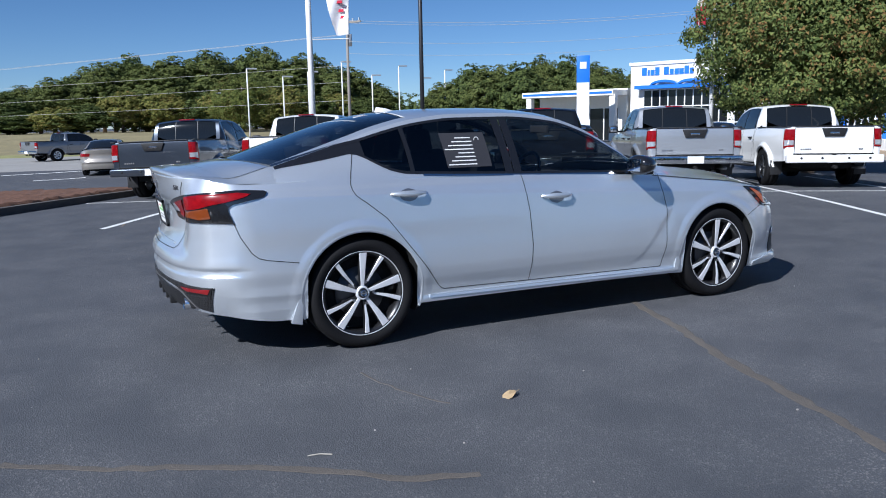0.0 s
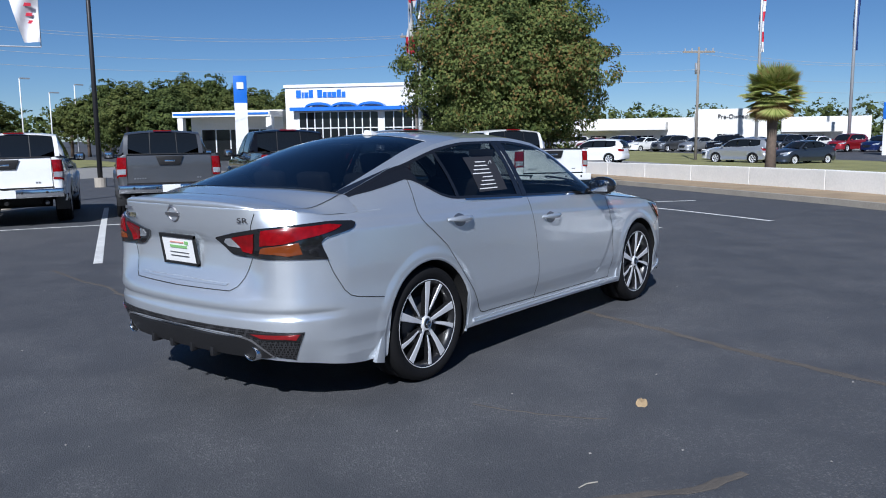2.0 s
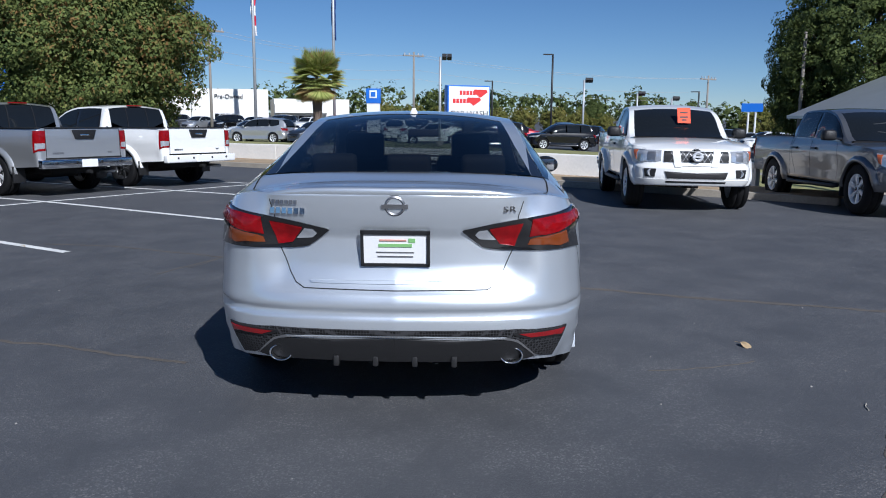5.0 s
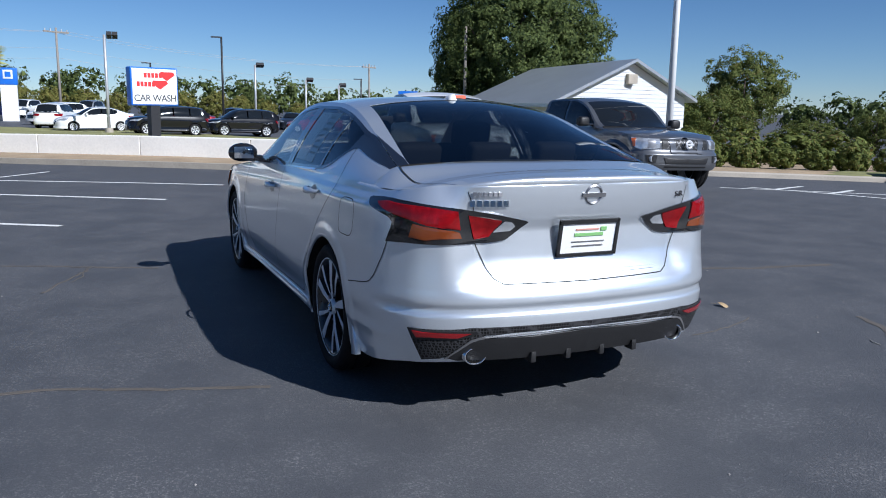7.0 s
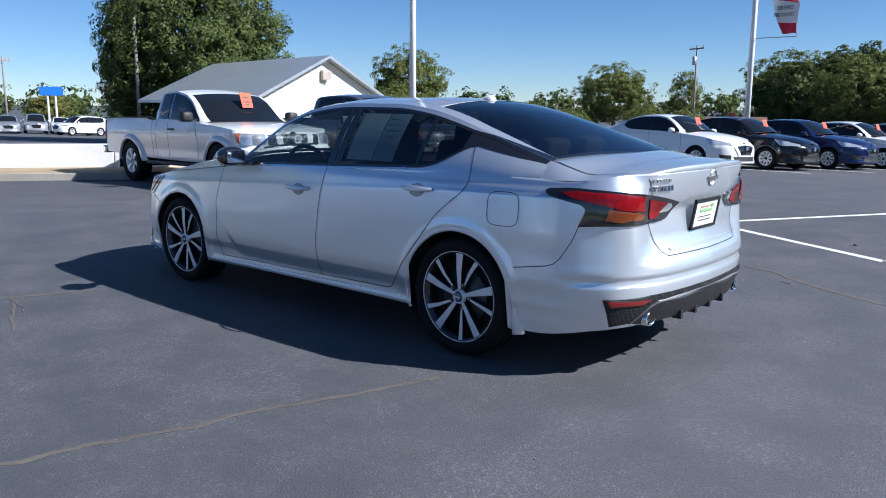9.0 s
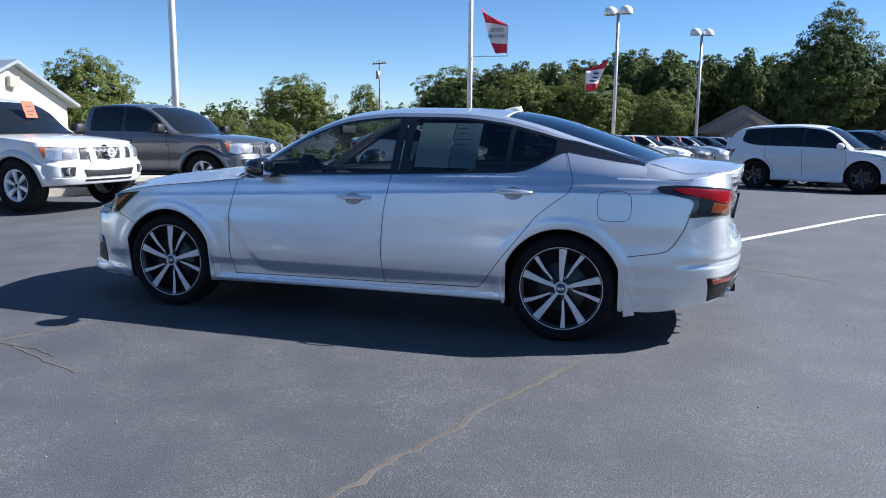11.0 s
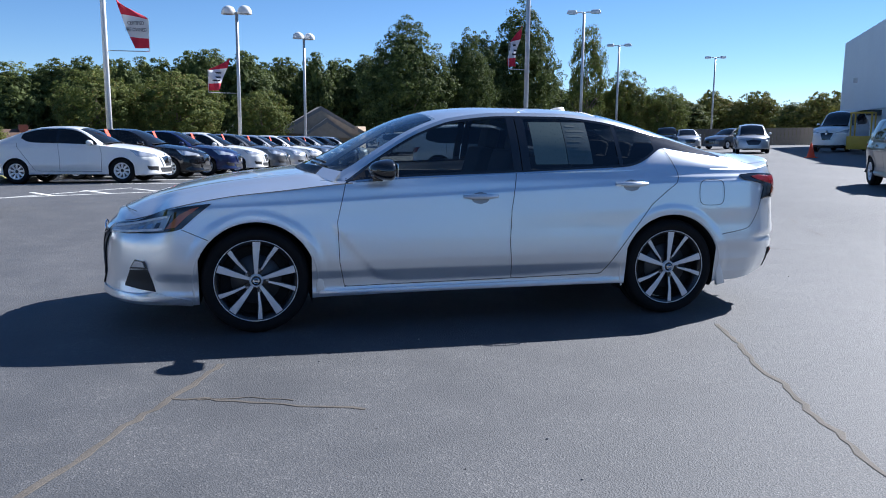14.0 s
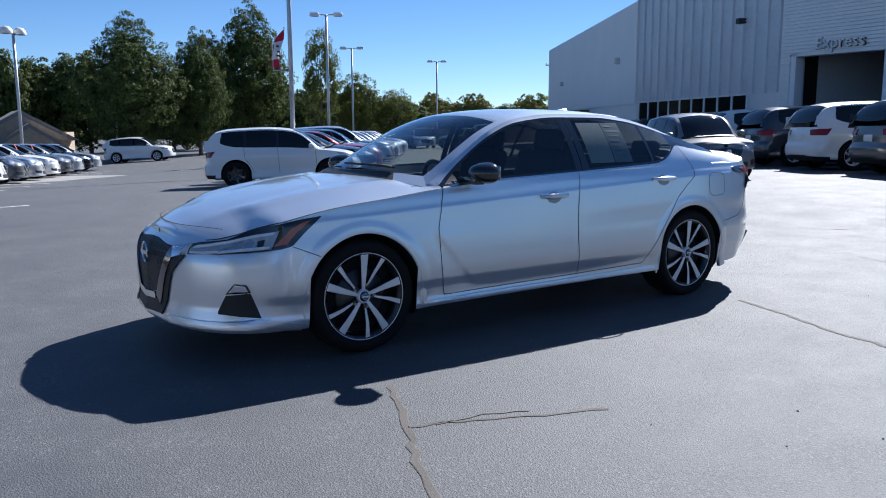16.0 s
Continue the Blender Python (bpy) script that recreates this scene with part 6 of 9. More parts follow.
SUV = dict(
    plan=[(-2.32, 0), (-2.315, 0.3), (-2.28, 0.6), (-2.18, 0.80), (-2.0, 0.885), (-1.35, 0.915), (0, 0.91), (1.35, 0.915), (1.8, 0.885), (2.05, 0.80), (2.2, 0.62), (2.3, 0.32), (2.33, 0)],
    edge=[(-2.32, 1.06), (-2.1, 1.08), (-1.3, 1.09), (0, 1.07), (0.9, 1.03), (1.4, 0.98), (1.9, 0.90), (2.2, 0.83), (2.33, 0.82)],
    bot=[(-2.32, 0.34), (-2.0, 0.28), (-1.0, 0.25), (1.0, 0.24), (2.0, 0.26), (2.33, 0.28)],
    rear=[(0.24, 0.10), (0.38, 0.02), (0.5, 0.0), (0.62, 0.01), (0.68, 0.05), (0.85, 0.06), (1.06, 0.10)],
    side=[(0.24, 0.05), (0.30, 0.0), (0.38, 0.03), (0.5, 0.04), (0.7, 0.015), (0.86, 0.0), (0.96, 0.02), (1.09, 0.06)],
    front=[(0.24, 0.05), (0.32, 0.0), (0.5, 0.01), (0.7, 0.05), (0.83, 0.14), (1.0, 0.2)],
    rear_x=-1.95, front_x=1.75, axles=(-1.36, 1.34), hub=0.36, arch=0.405, sill=0.27)
SUV_CABIN = dict(
    top=[(1.35, 1.03), (1.1, 1.17), (0.7, 1.44), (0.45, 1.58), (0.15, 1.66), (-0.5, 1.70), (-1.3, 1.68), (-1.85, 1.625), (-2.03, 1.53), (-2.16, 1.36), (-2.25, 1.16), (-2.28, 1.05)],
    rail=[(1.35, 0.98), (1.1, 1.03), (0.7, 1.34), (0.45, 1.50), (0.15, 1.58), (-0.5, 1.625), (-1.3, 1.605), (-1.85, 1.55), (-2.03, 1.46), (-2.16, 1.30), (-2.25, 1.11), (-2.28, 1.04)],
    rail_y=[(1.35, 0.78), (0.8, 0.72), (0.2, 0.65), (-1.3, 0.645), (-2.0, 0.64), (-2.28, 0.72)],
    belt=[(1.35, 0.96), (0.9, 1.01), (0, 1.05), (-1.3, 1.07), (-2.28, 1.04)],
    belt_y=[(1.35, 0.85), (0, 0.855), (-1.3, 0.855), (-2.28, 0.80)])


def suv(label, kx=1.0, ky=1.0, kz=1.0, R=0.36, name="suv", category="suv", style="alloy"):
    spec = scaled(SUV, kx, ky, kz, hub=R, arch=R + 0.045, axles=(-1.36 * kx, 1.34 * kx), rear_x=-1.95 * kx, front_x=1.75 * kx)
    cab = scaled(SUV_CABIN, kx, ky, kz)
    wb = curve_of([(1.0 * kx, 1.05 * kz), (0, 1.10 * kz), (-1.3 * kx, 1.13 * kz), (-1.65 * kx, 1.19 * kz), (-1.95 * kx, 1.33 * kz)])
    k = dict(ws_base=1.22 * kx, ws_top=0.30 * kx, rw_top=-1.93 * kx, rw_base=-2.25 * kx, wb=wb, panes=[(0.82 * kx, -0.12 * kx), (-0.2 * kx, -1.05 * kx), (-1.12 * kx, -1.75 * kx)], bump=0.66 * kz,
             deck=[(-2.32 * kx, 1.06 * kz), (0, 1.0 * kz), (1.0 * kx, 1.06 * kz), (1.4 * kx, 1.06 * kz), (1.9 * kx, 0.99 * kz), (2.2 * kx, 0.88 * kz), (2.33 * kx, 0.82 * kz)],
             tail_z=(0.86 * kz, 1.05 * kz), tail_x=-1.93 * kx, tail_y=0.44, head_x=1.55 * kx, head_z=(0.76 * kz, 0.93 * kz), grille=(0.50 * kz, 0.80 * kz), plate=0.80 * kz, mirror=((0.85 * kx, 0.86 * ky, 1.10 * kz), (0.78 * kx, 0.97 * ky, 1.13 * kz)),
             joints=[[(0.92 * kx, 1.02 * kz), (0.95 * kx, 0.7), (0.9 * kx, 0.36)], [(-0.16 * kx, 1.08 * kz), (-0.12 * kx, 0.36)], [(-1.12 * kx, 1.1 * kz), (-1.1 * kx, 0.85 * kz), (-0.9 * kx, 0.5), (-0.85 * kx, 0.38)]],
             handles=[(0.05 * kx, 0.93 * kz), (-0.9 * kx, 0.96 * kz)])
    return vehicle(name, spec, cab, k, label, category, (R, R * 0.66, style))


TRUCK = dict(
    plan=[(-2.60, 0), (-2.60, 0.4), (-2.595, 0.78), (-2.56, 0.86), (-2.45, 0.885), (-1.4, 0.905), (-0.7, 0.895), (0.5, 0.90), (1.75, 0.915), (2.2, 0.885), (2.42, 0.80), (2.54, 0.60), (2.60, 0.3), (2.61, 0)],
    edge=[(-2.60, 1.235), (-0.80, 1.235), (-0.74, 1.20), (0.3, 1.17), (1.2, 1.12), (1.8, 1.07), (2.3, 1.00), (2.5, 0.955), (2.61, 0.95)],
    bot=[(-2.60, 0.56), (-2.2, 0.54), (-1.4, 0.50), (0, 0.46), (1.5, 0.44), (2.3, 0.40), (2.61, 0.40)],
    rear=[(0.40, 0.02), (0.6, 0.01), (0.7, 0.0), (1.0, 0.0), (1.2, 0.01), (1.24, 0.025)],
    side=[(0.40, 0.06), (0.50, 0.03), (0.62, 0.03), (0.80, 0.012), (0.95, 0.0), (1.05, 0.012), (1.15, 0.035), (1.24, 0.06)],
    front=[(0.38, 0.08), (0.46, 0.03), (0.55, 0.0), (0.68, 0.0), (0.74, 0.04), (0.90, 0.06), (0.97, 0.12), (1.1, 0.2)],
    rear_x=-2.36, front_x=2.12, axles=(-1.40, 1.78), hub=0.375, arch=0.45, sill=0.46, flare=0.03)


def pickup(label, crew=True, style="alloy"):
    """A mid-size pickup with an open bed."""
    root = thing("pickup_truck", label, "pickup truck", "pickup trucks")
    dx = 0.0 if crew else 0.32
    cab = dict(
        top=[(1.42, 1.12), (1.15, 1.27), (0.75, 1.56), (0.5, 1.675), (0.2, 1.735), (-0.2 + dx, 1.75), (-0.6 + dx, 1.735), (-0.70 + dx, 1.70), (-0.78 + dx, 1.50), (-0.83 + dx, 1.20)],
        rail=[(1.42, 1.08), (1.15, 1.16), (0.75, 1.495), (0.5, 1.62), (0.2, 1.685), (-0.2 + dx, 1.70), (-0.6 + dx, 1.685), (-0.70 + dx, 1.645), (-0.78 + dx, 1.45), (-0.83 + dx, 1.18)],
        rail_y=[(1.42, 0.80), (0.9, 0.765), (0.3, 0.700), (-0.6 + dx, 0.695), (-0.83 + dx, 0.75)],
        belt=[(1.42, 1.07), (0.8, 1.12), (-0.83 + dx, 1.16)], belt_y=[(1.42, 0.85), (0.5, 0.85), (-0.83 + dx, 0.845)])
    sk, cb = Skin(TRUCK), Cabin(cab)
    sx, sy = sk.sx, sk.sy
    cabrear = -0.83 + dx
    deck = curve_of([(-2.6, 1.235), (0.5, 1.15), (1.2, 1.155), (1.8, 1.12), (2.25, 1.055), (2.5, 0.985), (2.61, 0.95)])
    reg = [("bonnet", lambda x, y, z, t: t and x > 0.8), ("boot", lambda x, y, z, t: t), ("tailgate", lambda x, y, z, t: x < -2.55 and z > 0.68),
           ("front_bumper", lambda x, y, z, t: x > 2.05 and z < 0.74), ("body_side", lambda x, y, z, t: True)]
    for n, me in build_shell(sk, 96, 14, reg, deck, skip=lambda x: x < 0.95).items():
        part(n, me, M_SILVER, root)
    wb = curve_of([(1.2, 1.14), (0.9, 1.165), (0.2, 1.19), (cabrear, 1.215)])
    panes = [(1.0, 0.13), (0.04, -0.60)] if crew else [(1.0, 0.10), (0.0, -0.30)]
    k = dict(ws_base=1.36, ws_top=0.52, rw_top=-0.705 + dx, rw_base=cabrear, wb=wb, panes=panes)
    glasshouse(root, cb, k)
    for u in (-0.34, 0.34):
        rows = [[tuple(Vector(cb.T(k["rw_top"] + (k["rw_base"] - k["rw_top"]) * v, u + e)) + Vector((-0.006, 0, 0.003))) for e in (-0.012, 0.012)] for v in np.linspace(0.02, 0.98, 6)]
        part("window_divider", grid_mesh("window_divider", rows), M_BLKPLAST, root)
    # bed: floor, inner walls, caps, cab back
    bx0, bx1 = -2.52, cabrear - 0.02
    so = Soup()
    so.box(((bx0 + bx1) / 2, 0, 0.80), (bx1 - bx0, 1.60, 0.05))
    for sgn in (1, -1):
        so.box(((bx0 + bx1) / 2, 0.79 * sgn, 1.01), (bx1 - bx0, 0.03, 0.44))
    so.box((bx0, 0, 1.0), (0.03, 1.58, 0.44))
    part("bed_liner", so.mesh("bed_liner"), M_BLKPLAST, root)
    for sgn in (1, -1):
        cap = Soup().box(((bx0 + bx1) / 2 - 0.03, 0.825 * sgn, 1.240), (bx1 - bx0 + 0.08, 0.085, 0.022))
        part("bed_rail_cap", bevelled(cap.mesh("bed_rail_cap"), 0.008), M_BLKPLAST, root)
    cap = Soup().box((-2.575, 0, 1.242), (0.06, 1.42, 0.02))
    part("tailgate_cap", bevelled(cap.mesh("tailgate_cap"), 0.008), M_BLKPLAST, root)
    back = Soup().box((cabrear + 0.03, 0, 0.98), (0.05, 1.62, 0.44))
    part("body_side", back.mesh("body_side"), M_SILVER, root)
    brake = Soup().box((cabrear + 0.13, 0, 1.728), (0.06, 0.34, 0.025))
    part("brake_light", bevelled(brake.mesh("brake_light"), 0.006), M_RED, root)
    for sgn in (1, -1):
        t = part("tail_light", patch(sk, "tail_light", [(sx(-2.50), 1.19), (sy(0.72), 1.19), (sy(0.73), 0.82), (sx(-2.50), 0.80)], 0.012, 0.03, sgn, 10, 10), M_RED, root, "tall red and white tail light")
        part("clear_lens", patch(sk, "clear_lens", [(sx(-2.54), 0.97), (sy(0.735), 0.97), (sy(0.74), 0.855), (sx(-2.54), 0.85)], 0.018, 0.012, sgn, 5, 8), M_CLEAR, t)
        bp = Soup().box((-2.66, 0.46 * sgn, 0.60), (0.13, 0.84, 0.16))
        part("step_bumper", bevelled(bp.mesh("step_bumper"), 0.03, 3), M_CHROME, root, "chrome step bumper")
        part("tailgate_joint", seam(sk, "tailgate_joint", [(sy(0.715), 1.23), (sy(0.715), 0.70), (0.001, 0.69)], 0.012, 0.003, sgn), M_GAP, root)
        for pts in ([(1.02, 1.12), (1.10, 0.85), (1.06, 0.52)], [(0.08, 1.16), (0.08, 0.53)] if crew else [(0.05, 1.16), (0.05, 0.53)], [(-0.66, 1.19), (-0.70, 1.0), (-0.60, 0.70), (-0.52, 0.55)] if crew else [(-0.40, 1.2), (-0.42, 0.55)], [(-0.745, 1.23), (-0.745, 0.52)] if crew else [(-0.56, 1.22), (-0.56, 0.52)]):
            part("panel_joint", seam(sk, "panel_joint", [(sx(a), b) for a, b in pts], 0.011, 0.002, sgn), M_GAP, root)
        for a in ((0.22, -0.52) if crew else (0.20,)):
            part("handle", patch(sk, "handle", [(sx(a - 0.09), 1.0), (sx(a + 0.09), 1.0), (sx(a + 0.09), 1.035), (sx(a - 0.09), 1.035)], 0.03, 0.035, sgn, 2, 6), M_BLKPLAST, root)
        st = Soup().tube([(-0.75, 0.86 * sgn, 0.42), (-0.68, 0.91 * sgn, 0.40), (1.05, 0.91 * sgn, 0.40), (1.12, 0.86 * sgn, 0.42)], 0.035, 8)
        part("step_bar", st.mesh("step_bar", True), M_BLKPLAST, root)
        for ax in TRUCK["axles"]:
            part("arch_liner", arch_liner(sk, ax, sgn, 0.4), M_DARK, root)
            rows = []
            for i in range(29):
                a = radians(4 + 172 * i / 28)
                rows.append([tuple(float(c) for c in sk.P(sx(ax + rr * math.cos(a)), TRUCK["hub"] + rr * math.sin(a), o, sgn)) for rr, o in ((0.448, -0.005), (0.452, 0.035), (0.50, 0.038), (0.545, 0.006), (0.555, -0.004))])
            part("arch_flare", grid_mesh("arch_flare", rows), M_SILVER, root)
            x0 = ax - 0.50
            fl = Soup().box((x0, 0.80 * sgn, 0.40), (0.03, 0.22, 0.30))
            part("mud_flap", bevelled(fl.mesh("mud_flap"), 0.006), M_BLKPLAST, root)
        mirror(sk, root, sgn, (1.0, 0.86, 1.20), (0.96, 1.02, 1.24), (0.09, 0.22, 0.18), M_BLKPLAST, True)
        h = part("headlight", patch(sk, "headlight", [(sx(2.20), 0.97), (sx(2.40), 0.965), (sy(0.52, 1), 0.955), (sy(0.52, 1), 0.78), (sx(2.40), 0.755), (sx(2.27), 0.80)], 0.012, 0.03, sgn, 12, 14), M_CLEAR, root, "clear block headlight")
        part("lamp_bowl", patch(sk, "lamp_bowl", [(sy(0.72, 1), 0.93), (sy(0.60, 1), 0.93), (sy(0.60, 1), 0.79), (sy(0.72, 1), 0.79)], 0.016, 0.01, sgn, 6, 6), M_STEEL, h)
        g = part("grille", patch(sk, "grille", [(sk.full, 0.945), (sy(0.48, 1), 0.945), (sy(0.48, 1), 0.77), (sk.full, 0.77)], 0.010, 0.02, sgn, 8, 12), M_BLKPLAST, root, "honeycomb grille with chrome uprights")
        part("grille_trim", patch(sk, "grille_trim", [(sy(0.25, 1), 0.955), (sy(0.36, 1), 0.955), (sy(0.32, 1), 0.70), (sy(0.21, 1), 0.70)], 0.020, 0.03, sgn, 8, 5), M_SILVER, root)
        part("grille_trim", patch(sk, "grille_trim", [(sk.full, 0.760), (sy(0.22, 1), 0.760), (sy(0.21, 1), 0.715), (sk.full, 0.715)], 0.020, 0.03, sgn, 3, 6), M_SILVER, root)
        for q in range(5):
            a0 = 0.02 + 0.09 * q
            for up in (1, -1):
                z0, z1 = (0.775, 0.94) if up > 0 else (0.94, 0.775)
                if a0 + 0.10 < 0.48:
                    part("grille_wire", seam(sk, "grille_wire", [(sy(a0, 1), z0), (sy(a0 + 0.10, 1), z1)], 0.007, 0.014, sgn), M_STEEL, g)
        part("air_intake", patch(sk, "air_intake", [(sk.full, 0.62), (sy(0.46, 1), 0.625), (sy(0.42, 1), 0.515), (sk.full, 0.515)], 0.012, 0.02, sgn, 5, 10), M_BLKPLAST, root)
        part("chin_guard", patch(sk, "chin_guard", [(sk.full, 0.505), (sy(0.50, 1), 0.525), (sx(2.36), 0.520), (sx(2.20), 0.530), (sx(2.20), 0.385), (sk.full, 0.39)], 0.010, 0.04, sgn, 5, 24), M_SILVER, root)
        part("lower_intake", patch(sk, "lower_intake", [(sk.full, 0.475), (sy(0.44, 1), 0.475), (sy(0.44, 1), 0.445), (sk.full, 0.445)], 0.014, 0.02, sgn, 3, 10), M_BLKPLAST, root)
        part("fog_pocket", patch(sk, "fog_pocket", [(sy(0.745, 1), 0.665), (sy(0.575, 1), 0.665), (sy(0.595, 1), 0.535), (sy(0.725, 1), 0.535)], 0.010, 0.02, sgn, 6, 8), M_BLKPLAST, root)
        part("amber_lens", patch(sk, "amber_lens", [(sx(2.215), 0.955), (sx(2.285), 0.955), (sx(2.300), 0.80), (sx(2.265), 0.81)], 0.017, 0.01, sgn, 8, 6), M_HEADAMBER, h)
        fg = Soup().lathe([(0.0, -0.005), (0.045, 0.0), (0.055, 0.012), (0.062, 0.0), (0.064, -0.03)], 20)
        part("fog_light", fg.mesh("fog_light", True), M_CLEAR, root, m=pose(2.52, 0.64 * sgn, 0.60, 0, 0, -90 - 14 * sgn))
    hand = Soup().prism([(-0.235, 0.085), (0.235, 0.085), (0.175, -0.085), (-0.175, -0.085)], 0.022, facing((-2.604, 0, 1.12), (-1, 0, 0)))
    part("tailgate_latch", bevelled(hand.mesh("tailgate_latch"), 0.008), M_BLKPLAST, root)
    gap = Soup().box((-2.585, 0, 0.685), (0.05, 1.46, 0.045))
    part("tailgate_gap", gap.mesh("tailgate_gap"), M_DARK, root)
    for y in (-0.62, -0.24, 0.24, 0.62):
        part("parking_sensor", Soup().lathe([(0.0, 0.004), (0.022, 0.003), (0.025, -0.01)], 12).mesh("parking_sensor", True), M_BLKPLAST, root, m=pose(-2.727, y, 0.615, 0, 0, 90))
    ch = Soup().box((-2.624, 0, 1.11), (0.012, 0.17, 0.035))
    part("latch_pull", bevelled(ch.mesh("latch_pull"), 0.004), M_CHROME, root)
    for y in (0.50, -0.56):
        for q in range(5 if y > 0 else 2):
            part("badge_bar", Soup().box((-2.606, y + 0.09 - 0.042 * q, 0.79), (0.008, 0.030, 0.028)).mesh("badge_bar"), M_STEEL, root)
    part("plate", Soup().box((-2.73, 0, 0.60), (0.01, 0.30, 0.14)).mesh("plate"), M_WHITE, root)
    em = Soup().lathe([(0.040, 0.0), (0.062, 0.014), (0.080, 0.0)], 20)
    em.box((0, 0.01, 0), (0.16, 0.012, 0.024))
    part("emblem", em.mesh("emblem"), M_ALLOY, root, m=pose(2.635, 0, 0.86, 0, 0, -90))
    und = Soup()
    und.box((0, 0, 0.47), (4.6, 0.95, 0.16))
    und.box((-1.40, 0, 0.37), (0.16, 1.2, 0.16))
    und.tube([(-2.62, 0, 0.44), (-2.75, 0, 0.44)], 0.035, 8)
    part("chassis", und.mesh("chassis"), M_DARK, root)
    ex = Soup().tube([(-2.1, -0.55, 0.42), (-2.55, -0.60, 0.42)], 0.035, 10)
    part("exhaust", ex.mesh("exhaust", True), M_STEEL, root)
    for o in root.children:
        o.matrix_basis = Matrix.Diagonal((1, 1, 0.94, 1)) @ o.matrix_basis
    cast = wheel_meshes(0.375, 0.245, 0.222, style)
    for ax in TRUCK["axles"]:
        for sgn in (1, -1):
            wheel_parts(root, (ax, 0.915 * sgn, 0.375), 0.375, 0.245, 0.222, style, sgn, cast)
    return root, cb


def sale_card(parent, cb, y=0.1, x=0.93):
    """Bright price card hung behind a windshield."""
    c = Vector(cb.T(x, y / 0.7)) + Vector((0.012, 0, 0.012))
    n = (Vector(cb.T(x + 0.1, y / 0.7)) - Vector(cb.T(x - 0.1, y / 0.7))).normalized()
    out = Vector((-n.z, 0, n.x)) * (-1 if n.x > 0 else 1)
    out = Vector((1, 0, abs(out.z) * 0.5))
    m = facing(c + Vector((0.045, 0, 0.0)), out)
    card = part("price_card", Soup().box((0, 0, 0), (0.21, 0.27, 0.004)).mesh("price_card"), M_ORANGE, parent, "fluorescent orange price card", m=m)
    for z, w in ((0.05, 0.12), (-0.03, 0.13), (-0.08, 0.08)):
        part("print_bar", Soup().box((0, z, 0.004), (w, 0.026, 0.003)).mesh("print_bar"), M_INK, card)
    return card


# ---- ground, kerbs, markings ----
def un(u, n):
    """A place in the parking grid: u along the row, n across it."""
    return (0.866 * u + 0.5 * n, -0.5 * u + 0.866 * n)


rings = [0, 2, 4, 6, 7, 8, 9, 10, 11, 12, 14, 16, 18, 20, 23, 26, 30, 35, 40, 46, 54, 64, 76, 90, 110, 135, 165, 200, 250, 320, 420, 700, 1500, 3500]
NA = 96
gv, gf = [(0, 0, 0)], []
for r in rings[1:]:
    for a in range(NA):
        x, y = r * math.cos(2 * math.pi * a / NA), r * math.sin(2 * math.pi * a / NA)
        gv.append((x, y, gz(x, y)))
gf += [(0, 1 + a, 1 + (a + 1) % NA) for a in range(NA)]
for i in range(len(rings) - 2):
    o, p = 1 + i * NA, 1 + (i + 1) * NA
    gf += [(o + a, p + a, p + (a + 1) % NA, o + (a + 1) % NA) for a in range(NA)]
ground = part("ground", as_mesh("ground", gv, gf, True), M_ASPHALT)
tagged(ground, "dark sealed asphalt parking lot with worn patches", "asphalt", kind="structure")

marks = thing("parking_lines", "worn white parking lines on the asphalt", "road marking", kind="structure")
for u in (-5.3, -2.65, -0.12, 2.6, 5.2, 7.4):
    ribbon("line", [un(u, 4.2), un(u, 13.6)], 0.10, M_LINE, marks)
ribbon("line", [un(-8.0, 8.9), un(9.6, 8.75)], 0.10, M_LINE, marks)
for k in (0, 1, 4):
    ribbon("line", [un(-0.24 + 2.6 * k, -4.6), un(-0.24 + 2.6 * k, -9.3)], 0.10, M_LINE, marks)
ribbon("line", [un(-0.24, -4.6), un(2.2, -4.6)], 0.10, M_LINE, marks)
ribbon("line", [un(-10.2, 12.6), un(-13.5, 16.5)], 0.10, M_LINE, marks)
ribbon("line", [(-4.0, 20.5), (-8.5, 17.0)], 0.10, M_LINE, marks)
ribbon("line", [(-4.6, 17.8), (-7.5, 15.5)], 0.10, M_LINE, marks)
ribbon("line", [(6.6, -9.9), (1.8, -11.6)], 0.11, M_LINE, marks)
for k in range(5):
    x0, y0 = 6.1 - 0.95 * k, -10.1 - 0.34 * k
    ribbon("line", [(x0, y0), (x0 + 0.75, y0 - 1.5)], 0.11, M_LINE, marks)
for k in range(10):
    x, y = 4.4 - 0.9 * k, -15.5 - 2.6 * k
    ribbon("line", [(x - 1.2, y + 0.4), (x + 3.6, y - 0.9)], 0.10, M_LINE, marks)
for k in range(1, 9):
    x, y = -6.0 - 1.5 * k, -13.35 - 2.305 * k
    ribbon("line", [(x, y), (x + 4.2, y - 1.87)], 0.10, M_LINE, marks)

